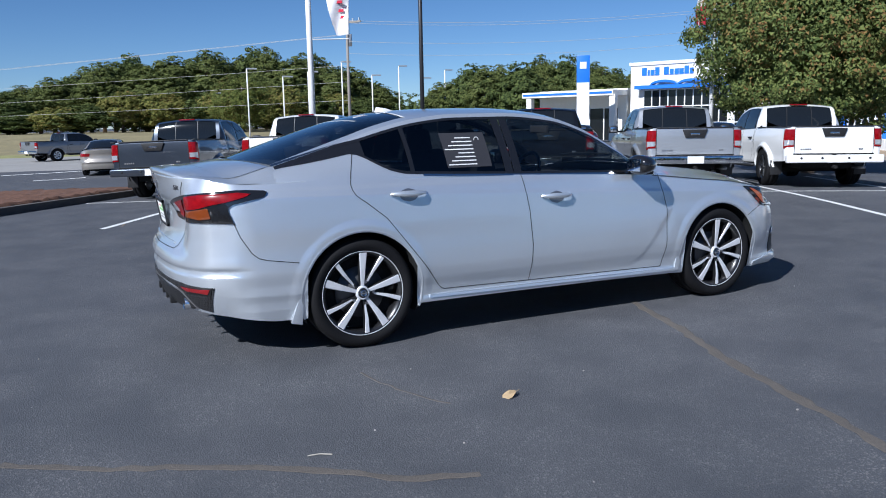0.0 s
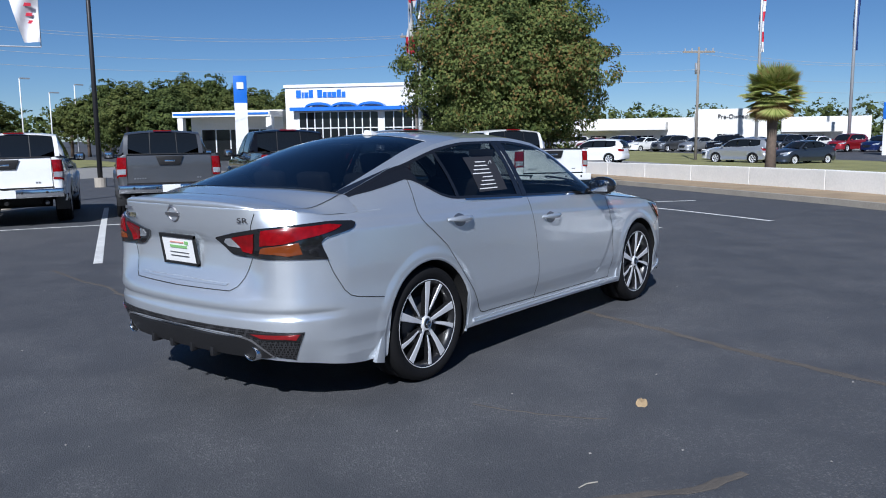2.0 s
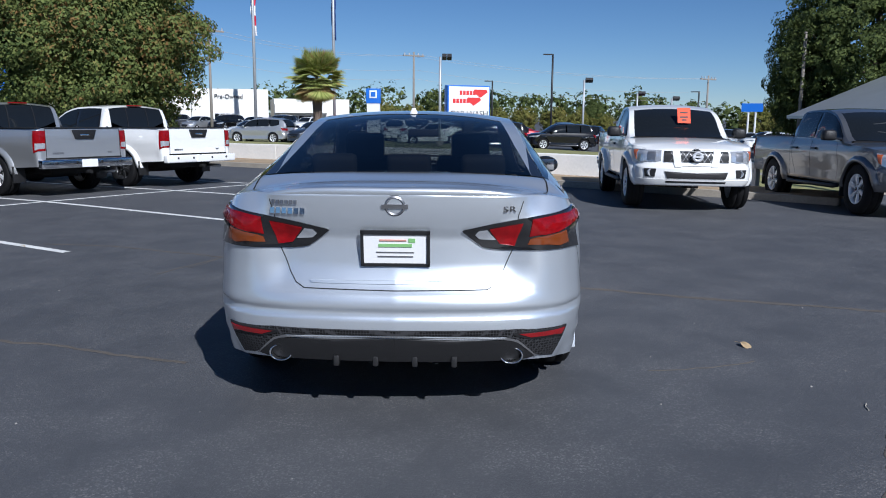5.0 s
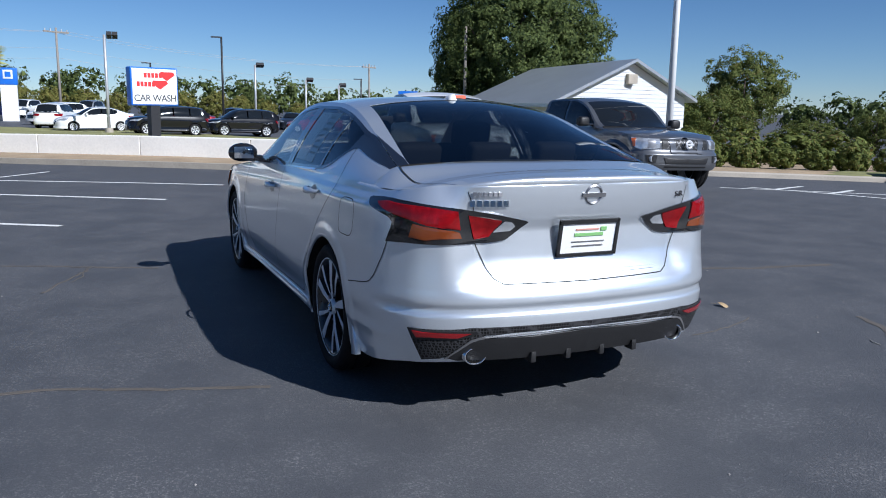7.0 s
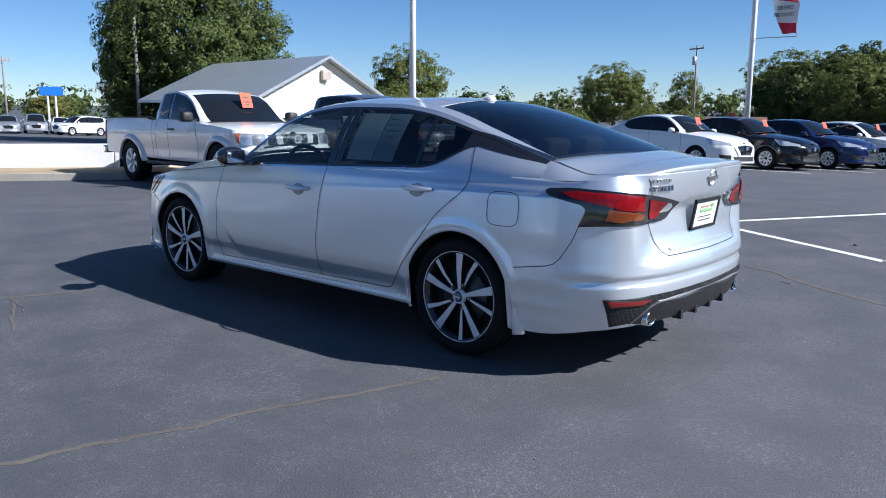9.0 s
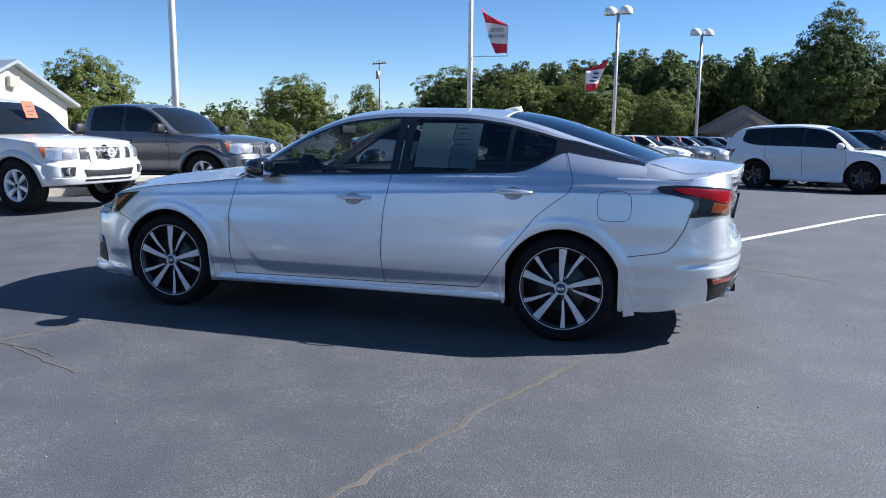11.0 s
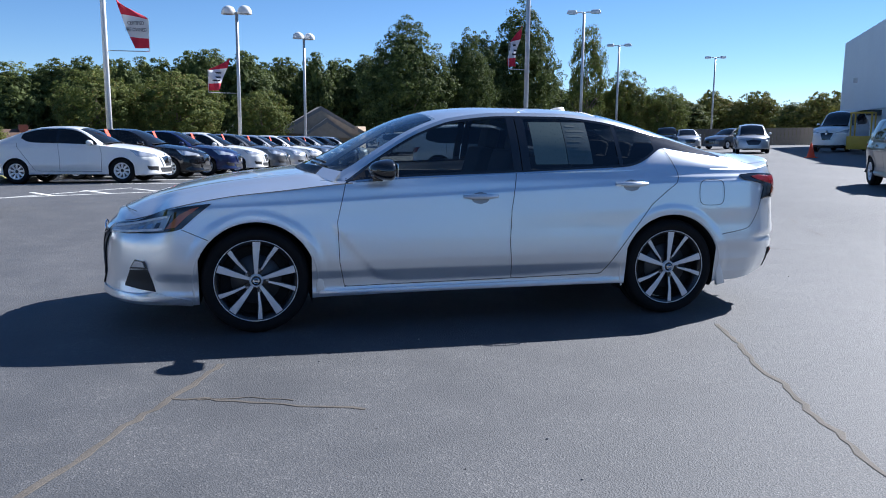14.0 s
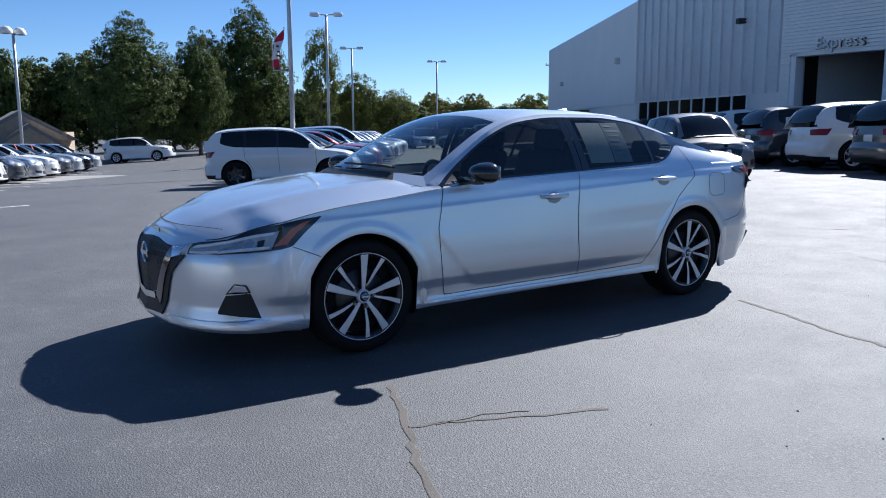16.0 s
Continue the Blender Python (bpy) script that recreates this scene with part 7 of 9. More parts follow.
cracks = thing("crack_repairs", "sandy sealed cracks winding over the asphalt", "crack", kind="structure")
CR = [
    ([(-1.59, 1.26), (-1.45, 1.73), (-1.26, 2.21), (-1.23, 2.46), (-1.04, 2.98), (-1.04, 3.09), (-0.93, 3.38), (-0.9, 4.0), (-0.75, 4.9)], 0.036, M_CRACK),
    ([(1.61, 1.53), (1.74, 1.88), (1.82, 2.06), (2.01, 2.45), (2.09, 2.69), (2.4, 3.4), (2.5, 4.2)], 0.036, M_CRACK),
    ([(1.82, 2.06), (1.67, 2.09), (1.37, 2.22), (0.93, 2.39)], 0.022, M_CRACK),
    ([(1.70, 2.10), (1.45, 2.12), (1.25, 2.20)], 0.010, M_CRACK),
    ([(-5.03, -1.08), (-4.5, 0.12), (-4.16, 1.0), (-3.9, 1.9)], 0.020, M_CRACKD),
    ([(-5.03, -1.08), (-5.79, -0.67), (-6.49, -0.22), (-8.0, 0.5)], 0.018, M_CRACKD),
    ([(0.75, -0.75), (0.52, -1.48), (0.25, -2.18), (0.1, -2.73), (-0.01, -3.12), (-0.09, -3.36), (-0.2, -4.2)], 0.070, M_CRACK),
    ([(-3.32, -1.78), (-2.91, -2.04), (-2.47, -2.26), (-2.12, -2.49), (-1.92, -2.69), (-1.65, -2.78)], 0.048, M_CRACK),
    ([(-1.61, -1.36), (-1.55, -1.71), (-1.4, -2.03)], 0.014, M_CRACK),
    ([(-3.86, -1.82), (-4.25, -1.53), (-4.73, -1.16)], 0.016, M_CRACKD),
    ([(-6.25, -4.49), (-5.6, -3.13), (-5.3, -2.33), (-5.03, -1.08)], 0.016, M_CRACKD)]
for i, (pts, w, m) in enumerate(CR):
    ribbon("crack", pts, w, m, cracks, lift=0.003, step=0.07, wobble=0.012, seed=i)


def kerb_run(pts, name="kerb", label="", w=0.16, h=0.13, m=None, cat="kerb", pieces=0.0):
    so = Soup()
    line = []
    for a, b in zip(pts, pts[1:]):
        k = max(1, int(math.hypot(b[0] - a[0], b[1] - a[1]) / 1.0))
        line += [(a[0] + (b[0] - a[0]) * i / k, a[1] + (b[1] - a[1]) * i / k) for i in range(k)]
    line.append(pts[-1])
    rows = []
    for i, (x, y) in enumerate(line):
        a, b = line[max(i - 1, 0)], line[min(i + 1, len(line) - 1)]
        L = math.hypot(b[0] - a[0], b[1] - a[1])
        nx, ny = -(b[1] - a[1]) / L, (b[0] - a[0]) / L
        z = gz(x, y)
        rows.append([(x + nx * o, y + ny * o, z + q) for o, q in ((-w / 2 - 0.015, -0.05), (-w / 2, h - 0.03), (-w / 2 + 0.025, h), (w / 2, h), (w / 2, -0.05))])
    return tagged(part(name, grid_mesh(name, rows, smooth=False), m or M_KERB), label, cat, kind="structure")


WD = Vector((0.626, 0.780))
W0 = Vector((10.3, -6.3))


def along_wall(d, off=0.0):
    return (W0.x + WD.x * d - WD.y * off, W0.y + WD.y * d + WD.x * off)


# retaining wall in sections with joints between
wall = thing("retaining_wall", "low whitewashed concrete retaining wall, stained at its foot", "wall", kind="structure")
for k in range(11):
    a, b = along_wall(3.05 * k + 0.006), along_wall(3.05 * (k + 1) - 0.006)
    za, zb = gz(*a), gz(*b)
    so = Soup()
    t = 0.26
    n = Vector((WD.y, -WD.x)) * t
    so.add([(a[0], a[1], za - 0.3), (b[0], b[1], zb - 0.3), (b[0], b[1], zb + 0.64), (a[0], a[1], za + 0.64), (a[0] + n.x, a[1] + n.y, za - 0.3), (b[0] + n.x, b[1] + n.y, zb - 0.3), (b[0] + n.x, b[1] + n.y, zb + 0.64), (a[0] + n.x, a[1] + n.y, za + 0.64)],
           [(0, 3, 2, 1), (4, 5, 6, 7), (3, 7, 6, 2), (0, 1, 5, 4), (1, 2, 6, 5), (0, 4, 7, 3)])
    part("wall_panel", bevelled(so.mesh("wall_panel"), 0.02, 2, False), M_WALL, wall)
kerb_run([along_wall(-2, 1.75), along_wall(34, 1.75)], "kerb_1", "sandy concrete kerb before the white wall", m=M_KERB)
rows = []
for k in range(41):
    d = -2 + 36 * k / 40
    row = []
    for j in range(6):
        o = 1.70 - 1.70 * j / 5
        x, y = along_wall(d, o)
        row.append((x, y, gz(x, y) + 0.11 + 0.05 * j / 5))
    rows.append(row)
strip = part("verge", grid_mesh("verge", rows), M_SAND)
tagged(strip, "bare sandy strip under the wall", "verge", kind="structure")
# kerb and verge on the far right side, with clipped bushes
kerb_run([(11.6, -9.4), (10.2, -12.2), (8.2, -16.3), (6.6, -20.4), (5.4, -26), (3.5, -40)], "kerb_2", "pale concrete kerb along the planted verge")
drape("verge_1", [(11.5, -9.4), (24, -12), (16, -42), (3.5, -40)], M_SAND, 0.10, (24, 16), 0.03, label="sandy planted verge", category="verge")
drape("lawn_1", [(9.2, -14.8), (11.0, -15.6), (7.6, -24.5), (6.0, -24.0)], M_GRASS, 0.15, (10, 6), 0.03, label="thin mown grass", category="grass")
# mulch island
isl = [un(-8.15, 2.0), un(-8.15, 12.2), un(-8.7, 13.0), un(-11.4, 13.0), un(-12.0, 12.2), un(-12.0, 2.0)]
kerb_run(isl[::-1], "kerb_3", "dark weathered kerb round a mulch bed", m=mat("dark_kerb", (0.10, 0.09, 0.08), 0.9, vary=0.25, scale=3))
drape("mulch", [un(-8.3, 2.0), un(-8.3, 12.4), un(-11.9, 12.4), un(-11.9, 2.0)], M_MULCH, 0.14, (60, 40), 0.05, kind="stuff", label="reddish bark mulch in a parking island", category="mulch")
# roads and grass beyond the wall
drape("road_1", [along_wall(-30, -5), along_wall(120, -5), along_wall(120, -14), along_wall(-30, -14)], M_ROAD, 0.03, (60, 8), label="pale concrete road beyond the wall", category="road")
drape("lawn_2", [along_wall(-6, -14), along_wall(120, -14), along_wall(120, -27), along_wall(-6, -27)], M_GRASS, 0.06, (60, 12), 0.04, kind="stuff", label="mown grass verge by the road", category="grass")
drape("lawn_3", [along_wall(-3, -3), along_wall(8, -3), along_wall(4, -10), along_wall(-3, -10)], M_GRASS, 0.06, (40, 10), 0.04, kind="stuff", label="mown grass strip behind the wall", category="grass")
drape("road_2", [(-40, 40), (25, 33), (28, 51), (-40, 59)], M_ROAD, 0.03, (40, 12), label="pale concrete street", category="road")
drape("lawn_4", [(-60, 60.5), (30, 51.2), (34, 68), (-60, 78)], M_GRASS, 0.06, (40, 12), 0.05, kind="stuff", label="dry mown grass beyond the street", category="grass")

for ends in (((-5.0, 34.3), (-1.3, 35.4)), ((-3.7, 30.0), (-1.8, 30.4))):
    ribbon("line", ends, 0.16, M_LINE, marks, lift=0.014)

# small litter on the asphalt
def fallen_leaf(x, y, turn, size=0.07):
    so = Soup()
    out = [(0.5 * size * math.cos(a) * (1 if math.cos(a) < 0 else 1.5), 0.42 * size * math.sin(a) * (1 - 0.3 * math.cos(a))) for a in [2 * math.pi * k / 12 for k in range(12)]]
    vs = [(0, 0, 0.012)] + [(px, py, 0.006 + 0.25 * abs(py) + 0.012 * math.sin(3 * px / size)) for px, py in out]
    so.add(vs, [(0, 1 + k, 1 + (k + 1) % 12) for k in range(12)])
    so.tube([(0.7 * size, 0, 0.012), (1.3 * size, 0.01, 0.01)], 0.0015, 5)
    return tagged(part("leaf", so.mesh("leaf"), M_DRYLEAF, m=pose(x, y, gz(x, y) + 0.002, 0, 0, turn)), "curled dry brown leaf lying on asphalt", "leaf", "fallen leaves")


for x, y, a, s in ((-1.105, -2.084, 20, 0.07), (-2.06, -4.6, 70, 0.05), (-3.9, 2.6, 140, 0.05), (0.6, 4.2, 30, 0.045), (-5.1, 4.9, 200, 0.06), (2.3, 4.3, 100, 0.03), (-2.2, 6.5, 10, 0.04)):
    fallen_leaf(x, y, a, s)
twig = Soup().tube([(0, 0, 0.004), (0.05, 0.01, 0.005), (0.10, 0.0, 0.004)], 0.0028, 6)
tagged(part("twig", twig.mesh("twig"), mat("pale_twig", (0.42, 0.39, 0.33), 0.8), m=pose(-2.19, -2.30, 0, 0, 0, -20)), "pale bare twig lying on asphalt", "twig")
rnd = random.Random(5)
peb = Soup()
for k in range(80):
    x, y = rnd.uniform(-6, 4), rnd.uniform(-6, 6)
    s = rnd.uniform(0.003, 0.008)
    peb.box((x, y, gz(x, y) + s * 0.35), (s * 1.6, s, s), pose(0, 0, 0, 10, 20, rnd.uniform(0, 180)), 0.6)
tagged(part("grit", peb.mesh("grit"), mat("pale_grit", (0.26, 0.25, 0.24), 0.9, vary=0.3, scale=40)), "loose pale grit on the asphalt", "grit", kind="stuff")

# ---- the vehicles ----
hero_car()
P_WHITE, P_BLACK, P_GREY, P_SLV2, P_GUN, P_NAVY, P_RED, P_TEAL, P_BEIGE = (
    paint("white_paint", (0.82, 0.82, 0.80), 0.0, 0.35), paint("black_paint", (0.006, 0.006, 0.007), 0.0, 0.25, 0.1), paint("grey_paint", (0.12, 0.124, 0.13), 0.6, 0.35),
    paint("pale_silver_paint", (0.52, 0.53, 0.54), 0.7, 0.35), paint("gunmetal_paint", (0.055, 0.066, 0.086), 0.65, 0.3), paint("navy_paint", (0.008, 0.016, 0.075), 0.2, 0.3, 0.15),
    paint("red_paint", (0.30, 0.012, 0.018), 0.3, 0.3), paint("teal_paint", (0.012, 0.12, 0.22), 0.4, 0.3), paint("beige_paint", (0.36, 0.33, 0.29), 0.5, 0.35))
truck, tcb = pickup("white crew cab pickup with black wheels parked in a row", True, "black")
row_n = 11.95
truck.matrix_basis = on_ground(*un(6.3, row_n), 60)
repaint(truck, P_WHITE)
for o in truck.children:
    if o.name.startswith("step_bumper"):
        o.material_slots[0].link = 'OBJECT'
        o.material_slots[0].material = P_WHITE
truck_b, _ = pickup("silver crew cab pickup with chrome step bumper", True, "alloy")
truck_b.matrix_basis = on_ground(*un(3.75, row_n), 60)
repaint(truck_b, P_SLV2)
for u, m, lab in ((1.0, P_BLACK, "black crew cab pickup with chrome step bumper"), (-1.5, P_GREY, "grey crew cab pickup with chrome step bumper"), (-4.1, P_WHITE, "white crew cab pickup parked in a row"), (-6.75, P_GUN, "dark blue-grey crew cab pickup beside a mulch bed")):
    t = copy_thing(truck_b, on_ground(*un(u, row_n), 60))
    tagged(repaint(t, m), lab)
for o in t.children:                                        # the last one's chrome bumper, its dark reflection painted as gunmetal
    if o.name.startswith("step_bumper"):
        o.material_slots[0].link = 'OBJECT'
        o.material_slots[0].material = P_GUN
w2 = copy_thing(truck_b, on_ground(7.8, -7.1, 180))
tagged(repaint(w2, paint("graphite_paint", (0.15, 0.155, 0.165), 0.6, 0.32)), "dark grey crew cab pickup facing out of its bay")
w1, kcb = pickup("white extended cab pickup with orange price card", False, "alloy")
w1.matrix_basis = on_ground(8.5, -3.95, 176.5)
repaint(w1, P_WHITE)
sale_card(w1, kcb)
s1 = sedan("white compact sedan with red sale sign behind windshield")
s1.matrix_basis = on_ground(5.9, -17.2, 168)
repaint(s1, P_WHITE)
s1["group"] = "row of compact cars"
for k, (m, c) in enumerate([(P_BLACK, "black"), (P_NAVY, "navy blue"), (P_WHITE, "white"), (P_GREY, "grey"), (P_SLV2, "silver"), (P_WHITE, "white"), (P_GREY, "grey"), (P_SLV2, "silver"), (P_BLACK, "black"), (P_SLV2, "silver")], 1):
    t = (far_copy if k > 7 else copy_thing)(s1, on_ground(5.9 - 0.9 * k, -17.2 - 2.6 * k, 168))
    tagged(repaint(t, m), c + " compact sedan parked in a long row")
juke = suv("white compact crossover with roof spoiler", 0.885, 0.965, 0.925, 0.345, "crossover", "crossover", "black")
juke.matrix_basis = on_ground(-4.83, -15.35, 156)
repaint(juke, P_WHITE)
cross = suv("silver crossover parked in a long row", 1, 1, 1, 0.36, "suv", "suv")
cross.matrix_basis = on_ground(-10.83, -24.57, 156)
repaint(cross, P_SLV2)
second = [(P_BLACK, "black", 0), (P_RED, "dark red", 0), (P_TEAL, "teal blue", 1), (P_SLV2, "silver", 0), (P_GREY, "grey", 0), (P_WHITE, "white", 0), (P_SLV2, "silver", 0), (P_GREY, "grey", 0), (P_SLV2, "silver", 0), (P_WHITE, "white", 0)]
for i, (m, c, kind_) in enumerate(second):
    k = i + 1 if i < 3 else i + 2
    t = (far_copy if k > 6 else copy_thing)(juke if kind_ else s1, on_ground(-4.83 - 1.5 * k, -15.35 - 2.305 * k, 156))
    tagged(repaint(t, m), c + (" crossover" if kind_ else " compact sedan") + " parked in a long row", group="second row of cars")
spark = suv("pale silver hatchback parked alone on bright asphalt", 0.74, 0.83, 0.84, 0.285, "hatchback", "hatchback")
spark.matrix_basis = on_ground(-11.2, -7.0, 62)
repaint(spark, paint("stone_grey_paint", (0.23, 0.22, 0.21), 0.5, 0.35))
for x, y, h, m, lab in ((-17.1, -5.9, 152, P_WHITE, "white suv parked nose to the service building"), (-15.9, -3.5, 152, P_GREY, "grey suv parked nose to the service building"), (-18.4, -8.3, 152, P_GUN, "black suv parked nose to the service building"),
                        (-19.7, -10.7, 152, P_WHITE, "white suv parked nose to the service building"), (-21.0, -13.1, 152, P_BLACK, "dark suv parked nose to the service building"), (-14.6, -1.1, 152, P_SLV2, "silver suv parked nose to the service building"),
                        (-9.7, -52.6, 150, P_WHITE, "white suv standing at the far end of the lot"), (-27.3, -36.5, 60, P_SLV2, "silver suv facing the camera across the lot"), (53.5, 3.75, -14, P_WHITE, "white suv driving away beyond the wall"), (48.9, 13.2, 75, P_SLV2, "silver suv on the road beyond the wall"), (45.5, 22.1, 95, P_WHITE, "white suv on the road beyond the wall"), (-31.1, -53.5, 60, P_BLACK, "black suv parked at the end of the lot"),
                        (43.6, -2.2, 100, P_BLACK, "long black suv beyond the wall"), (46.0, -6.8, 100, P_BLACK, "black suv at the car wash"), (62, 4, 130, P_WHITE, "white suv at the car wash"), (64.8, -27.1, 100, P_WHITE, "white suv far beyond the wall"),
                        (-31.5, -29.5, 60, P_NAVY, "dark blue suv near the service building"), (-29.5, -25.0, 62, P_BLACK, "black suv near the service building")):
    t = (far_copy if math.hypot(x, y) > 28 else copy_thing)(cross, on_ground(x, y, h))
    tagged(repaint(t, m), lab)
for x, y, h, m, lab in ((48.4, 9.4, 150, P_GUN, "dark coupe beyond the wall"), (54, 15.3, 128, P_WHITE, "white sedan on the dealer drive"), (58.5, -14.8, 78, P_RED, "bright red sedan at the car wash"), (48.5, 1.6, 102, P_WHITE, "white sedan at the car wash"), (50.5, -3.6, 100, P_RED, "red sedan at the car wash"),
                        (-0.66, 33.10, 78, P_BEIGE, "beige sedan on the street"), (9, 33, 10, P_SLV2, "silver sedan on the street"), (39, 42, 150, P_SLV2, "silver sedan before a showroom"), (41, 44.5, 150, P_NAVY, "navy sedan before a showroom"), (20, 27, 60, P_GUN, "dark sedan behind the trucks"),
                        (24, 22, 60, P_SLV2, "silver coupe with black wheels behind the trucks"), (-32.7, -47.1, 20, P_GREY, "grey sedan across the lot"), (-31.0, -50.3, 68, P_SLV2, "silver sedan at the end of the lot")):
    t = (far_copy if math.hypot(x, y) > 28 else copy_thing)(s1, on_ground(x, y, h))
    tagged(repaint(t, m), lab)
colors = [P_WHITE, P_GREY, P_SLV2, P_BLACK, P_SLV2, P_GUN, P_WHITE, P_RED, P_NAVY]
for k in range(-5, 12):
    t = far_copy(cross if k % 2 else s1, on_ground(76 + 0.35 * k, 32 - 2.75 * k, 160))
    tagged(repaint(t, colors[k % 9]), "parked car before a white showroom", group="cars before the showroom")
for k in range(16):
    t = far_copy(s1 if k % 3 else cross, on_ground(62 + 1.2 * k, -9 - 2.7 * k, 160))
    tagged(repaint(t, colors[(k * 2 + 1) % 9]), "parked car in the lot behind the car wash", group="cars by the car wash")
col = copy_thing(truck_b, on_ground(-1.86, 47.16, 30))
tagged(repaint(col, paint("street_grey_paint", (0.25, 0.255, 0.265), 0.6, 0.35)), "grey crew cab pickup on the street")


# ---- poles, flags, signs ----
def pole(x, y, h, r, m, label, name="light_pole", base=True):
    root = thing(name, label, "pole", at=pose(x, y, gz(x, y)))
    part("mast", Soup().tube([(0, 0, -0.1), (0, 0, h * 0.5), (0, 0, h)], [r, r * 0.9, r * 0.8], 12).mesh("mast", True), m, root)
    if base:
        part("foot", Soup().tube([(0, 0, -0.1), (0, 0, 0.35)], r * 2.4, 14).mesh("foot"), M_KERB, root)
    return root


def twin_lamp(x, y, h, turn, domed=False):
    root = pole(x, y, h, 0.09, M_GALV, "galvanised lamp post with two " + ("domed heads" if domed else "shoebox heads"))
    for s in (-1, 1):
        c = 0.40 if domed else 0.68
        arm = Soup().tube([(0, 0, h - 0.1), (0.15 * s, 0, h), (c * 0.7 * s, 0, h)], 0.035, 8)
        part("arm", arm.mesh("arm", True), M_GALV, root, m=pose(0, 0, 0, 0, 0, turn))
        if domed:
            hd = Soup().lathe([(0.33, -0.10), (0.34, -0.02), (0.30, 0.13), (0.20, 0.24), (0.08, 0.29), (0.0, 0.30)], 20, "z", (c * s, 0, h)).mesh("lamp_head", True)
        else:
            hd = bevelled(Soup().box((c * s, 0, h + 0.02), (0.62, 0.42, 0.20), taper=0.75).mesh("lamp_head"), 0.05, 3)
        head = part("lamp_head", hd, M_WPOLE, root, m=pose(0, 0, 0, 0, 0, turn))
        part("lens", Soup().box((c * s, 0, h - 0.085), (0.40, 0.30, 0.03)).mesh("lens"), M_CLEAR, head)
    return root


def pennant(root, h, turn, colors_, w=0.62, hgt=1.5, words=()):
    """A banner held by a rod at the end of an arm, blown to a point and creased by the wind."""
    w *= 1.35
    R = w + 0.25

    def edges(v):
        return 0.25 + 0.12 * w + (R - 0.37 - 0.12 * w) * 0.62 * v ** 1.2, 0.25 + 0.2 * w + (R - 0.25 - 0.2 * w) * min(1.0, v / 0.30)

    rows = []
    n = 18
    for i in range(n + 1):
        v = i / n
        a, b = edges(v)
        rows.append([(a + (b - a) * j / 8, 0.09 * math.sin(5 * j / 8 + 7 * v), h - hgt * v - 0.22 * (j / 8) * (1 - v)) for j in range(9)])
    flag = part("flag", grid_mesh("flag", [r for r in rows[:7]]), colors_[0], root, "red and white advertising flag", m=pose(0, 0, 0, 0, 0, turn))
    part("flag_panel", grid_mesh("flag_panel", rows[6:15]), colors_[1], flag)
    part("flag_panel", grid_mesh("flag_panel", rows[14:]), colors_[0], flag)
    for word, z in zip(words, (0.47, 0.60)):
        c = sum(edges(0.5)) / 2
        for sgn in (1, -1):
            lettering("banner_letters", word, 0.165, flag, facing((c, 0.11 * sgn, h - hgt * z - 0.12), (0, sgn, 0)) @ Matrix.Diagonal((0.72, 1, 1, 1)), colors_[2], 0.004, 0.95)
    for v in () if words else (0.43, 0.56, 0.66):
        b = Soup().box((sum(edges(v)) / 2, 0.02 + 0.09 * math.sin(2.5 + 7 * v), h - hgt * v - 0.08), ((edges(v)[1] - edges(v)[0]) * 0.5, 0.02, 0.07))
        part("print_bar", b.mesh("print_bar"), colors_[2], flag)
    part("arm", Soup().tube([(R, 0, h - hgt - 0.1), (R, 0, h - hgt * 0.3 - 0.15)], 0.012, 6).mesh("arm"), M_GALV, root, m=pose(0, 0, 0, 0, 0, turn))
    part("arm", Soup().tube([(0, 0, h - hgt - 0.1), (R, 0, h - hgt - 0.1)], 0.016, 6).mesh("arm"), M_GALV, root, m=pose(0, 0, 0, 0, 0, turn))


M_FLAGRED = mat("flag_red", (0.55, 0.02, 0.05), 0.8, vary=0.1)
M_FLAGWHT = mat("flag_white", (0.80, 0.78, 0.78), 0.8, vary=0.06)
FL = (M_FLAGRED, M_FLAGWHT, M_INK)
p = pole(3.37, 15.6, 7.5, 0.085, M_WPOLE, "white flag pole with a red and white flag", "flag_pole")
pennant(p, 5.4, -30, (M_FLAGWHT, M_FLAGWHT, M_FLAGRED), 0.6, 1.6)
p = pole(10.6, 24.3, 9.5, 0.09, M_BPOLE, "tall black lamp post", "light_pole")
p = pole(12.9, 10.9, 7.5, 0.06, M_WPOLE, "white flag pole with a narrow banner before a tree", "flag_pole")
pennant(p, 6.0, 200, FL, 0.45, 2.2)
p = pole(9.47, -10.2, 8.5, 0.085, M_WPOLE, "white flag pole with a red banner", "flag_pole")
pennant(p, 6.6, 200, FL)
p = pole(6.18, -23.2, 8.6, 0.10, M_WPOLE, "white flag pole with a certified banner", "flag_pole")
pennant(p, 5.9, 180, FL, 0.85, 1.65, ("CERTIFIED", "PRE-OWNED"))
p = pole(-9.36, -25.4, 10.5, 0.10, M_GALV, "grey flag pole with red banners", "flag_pole")
pennant(p, 5.6, 20, FL, 0.5, 1.6)
l1 = twin_lamp(2.1, -34.5, 7.3, -20, True)
pennant(l1, 5.2, 20, FL, 0.9, 1.6)
twin_lamp(-1.67, -45.0, 7.5, 30, True)
twin_lamp(-9.44, -58.6, 7.2, 30, True)
twin_lamp(-17.5, -39.1, 8.3, -30)
twin_lamp(-27.1, -54.6, 8.2, -30)
twin_lamp(-41.3, -63.7, 8.2, -30)
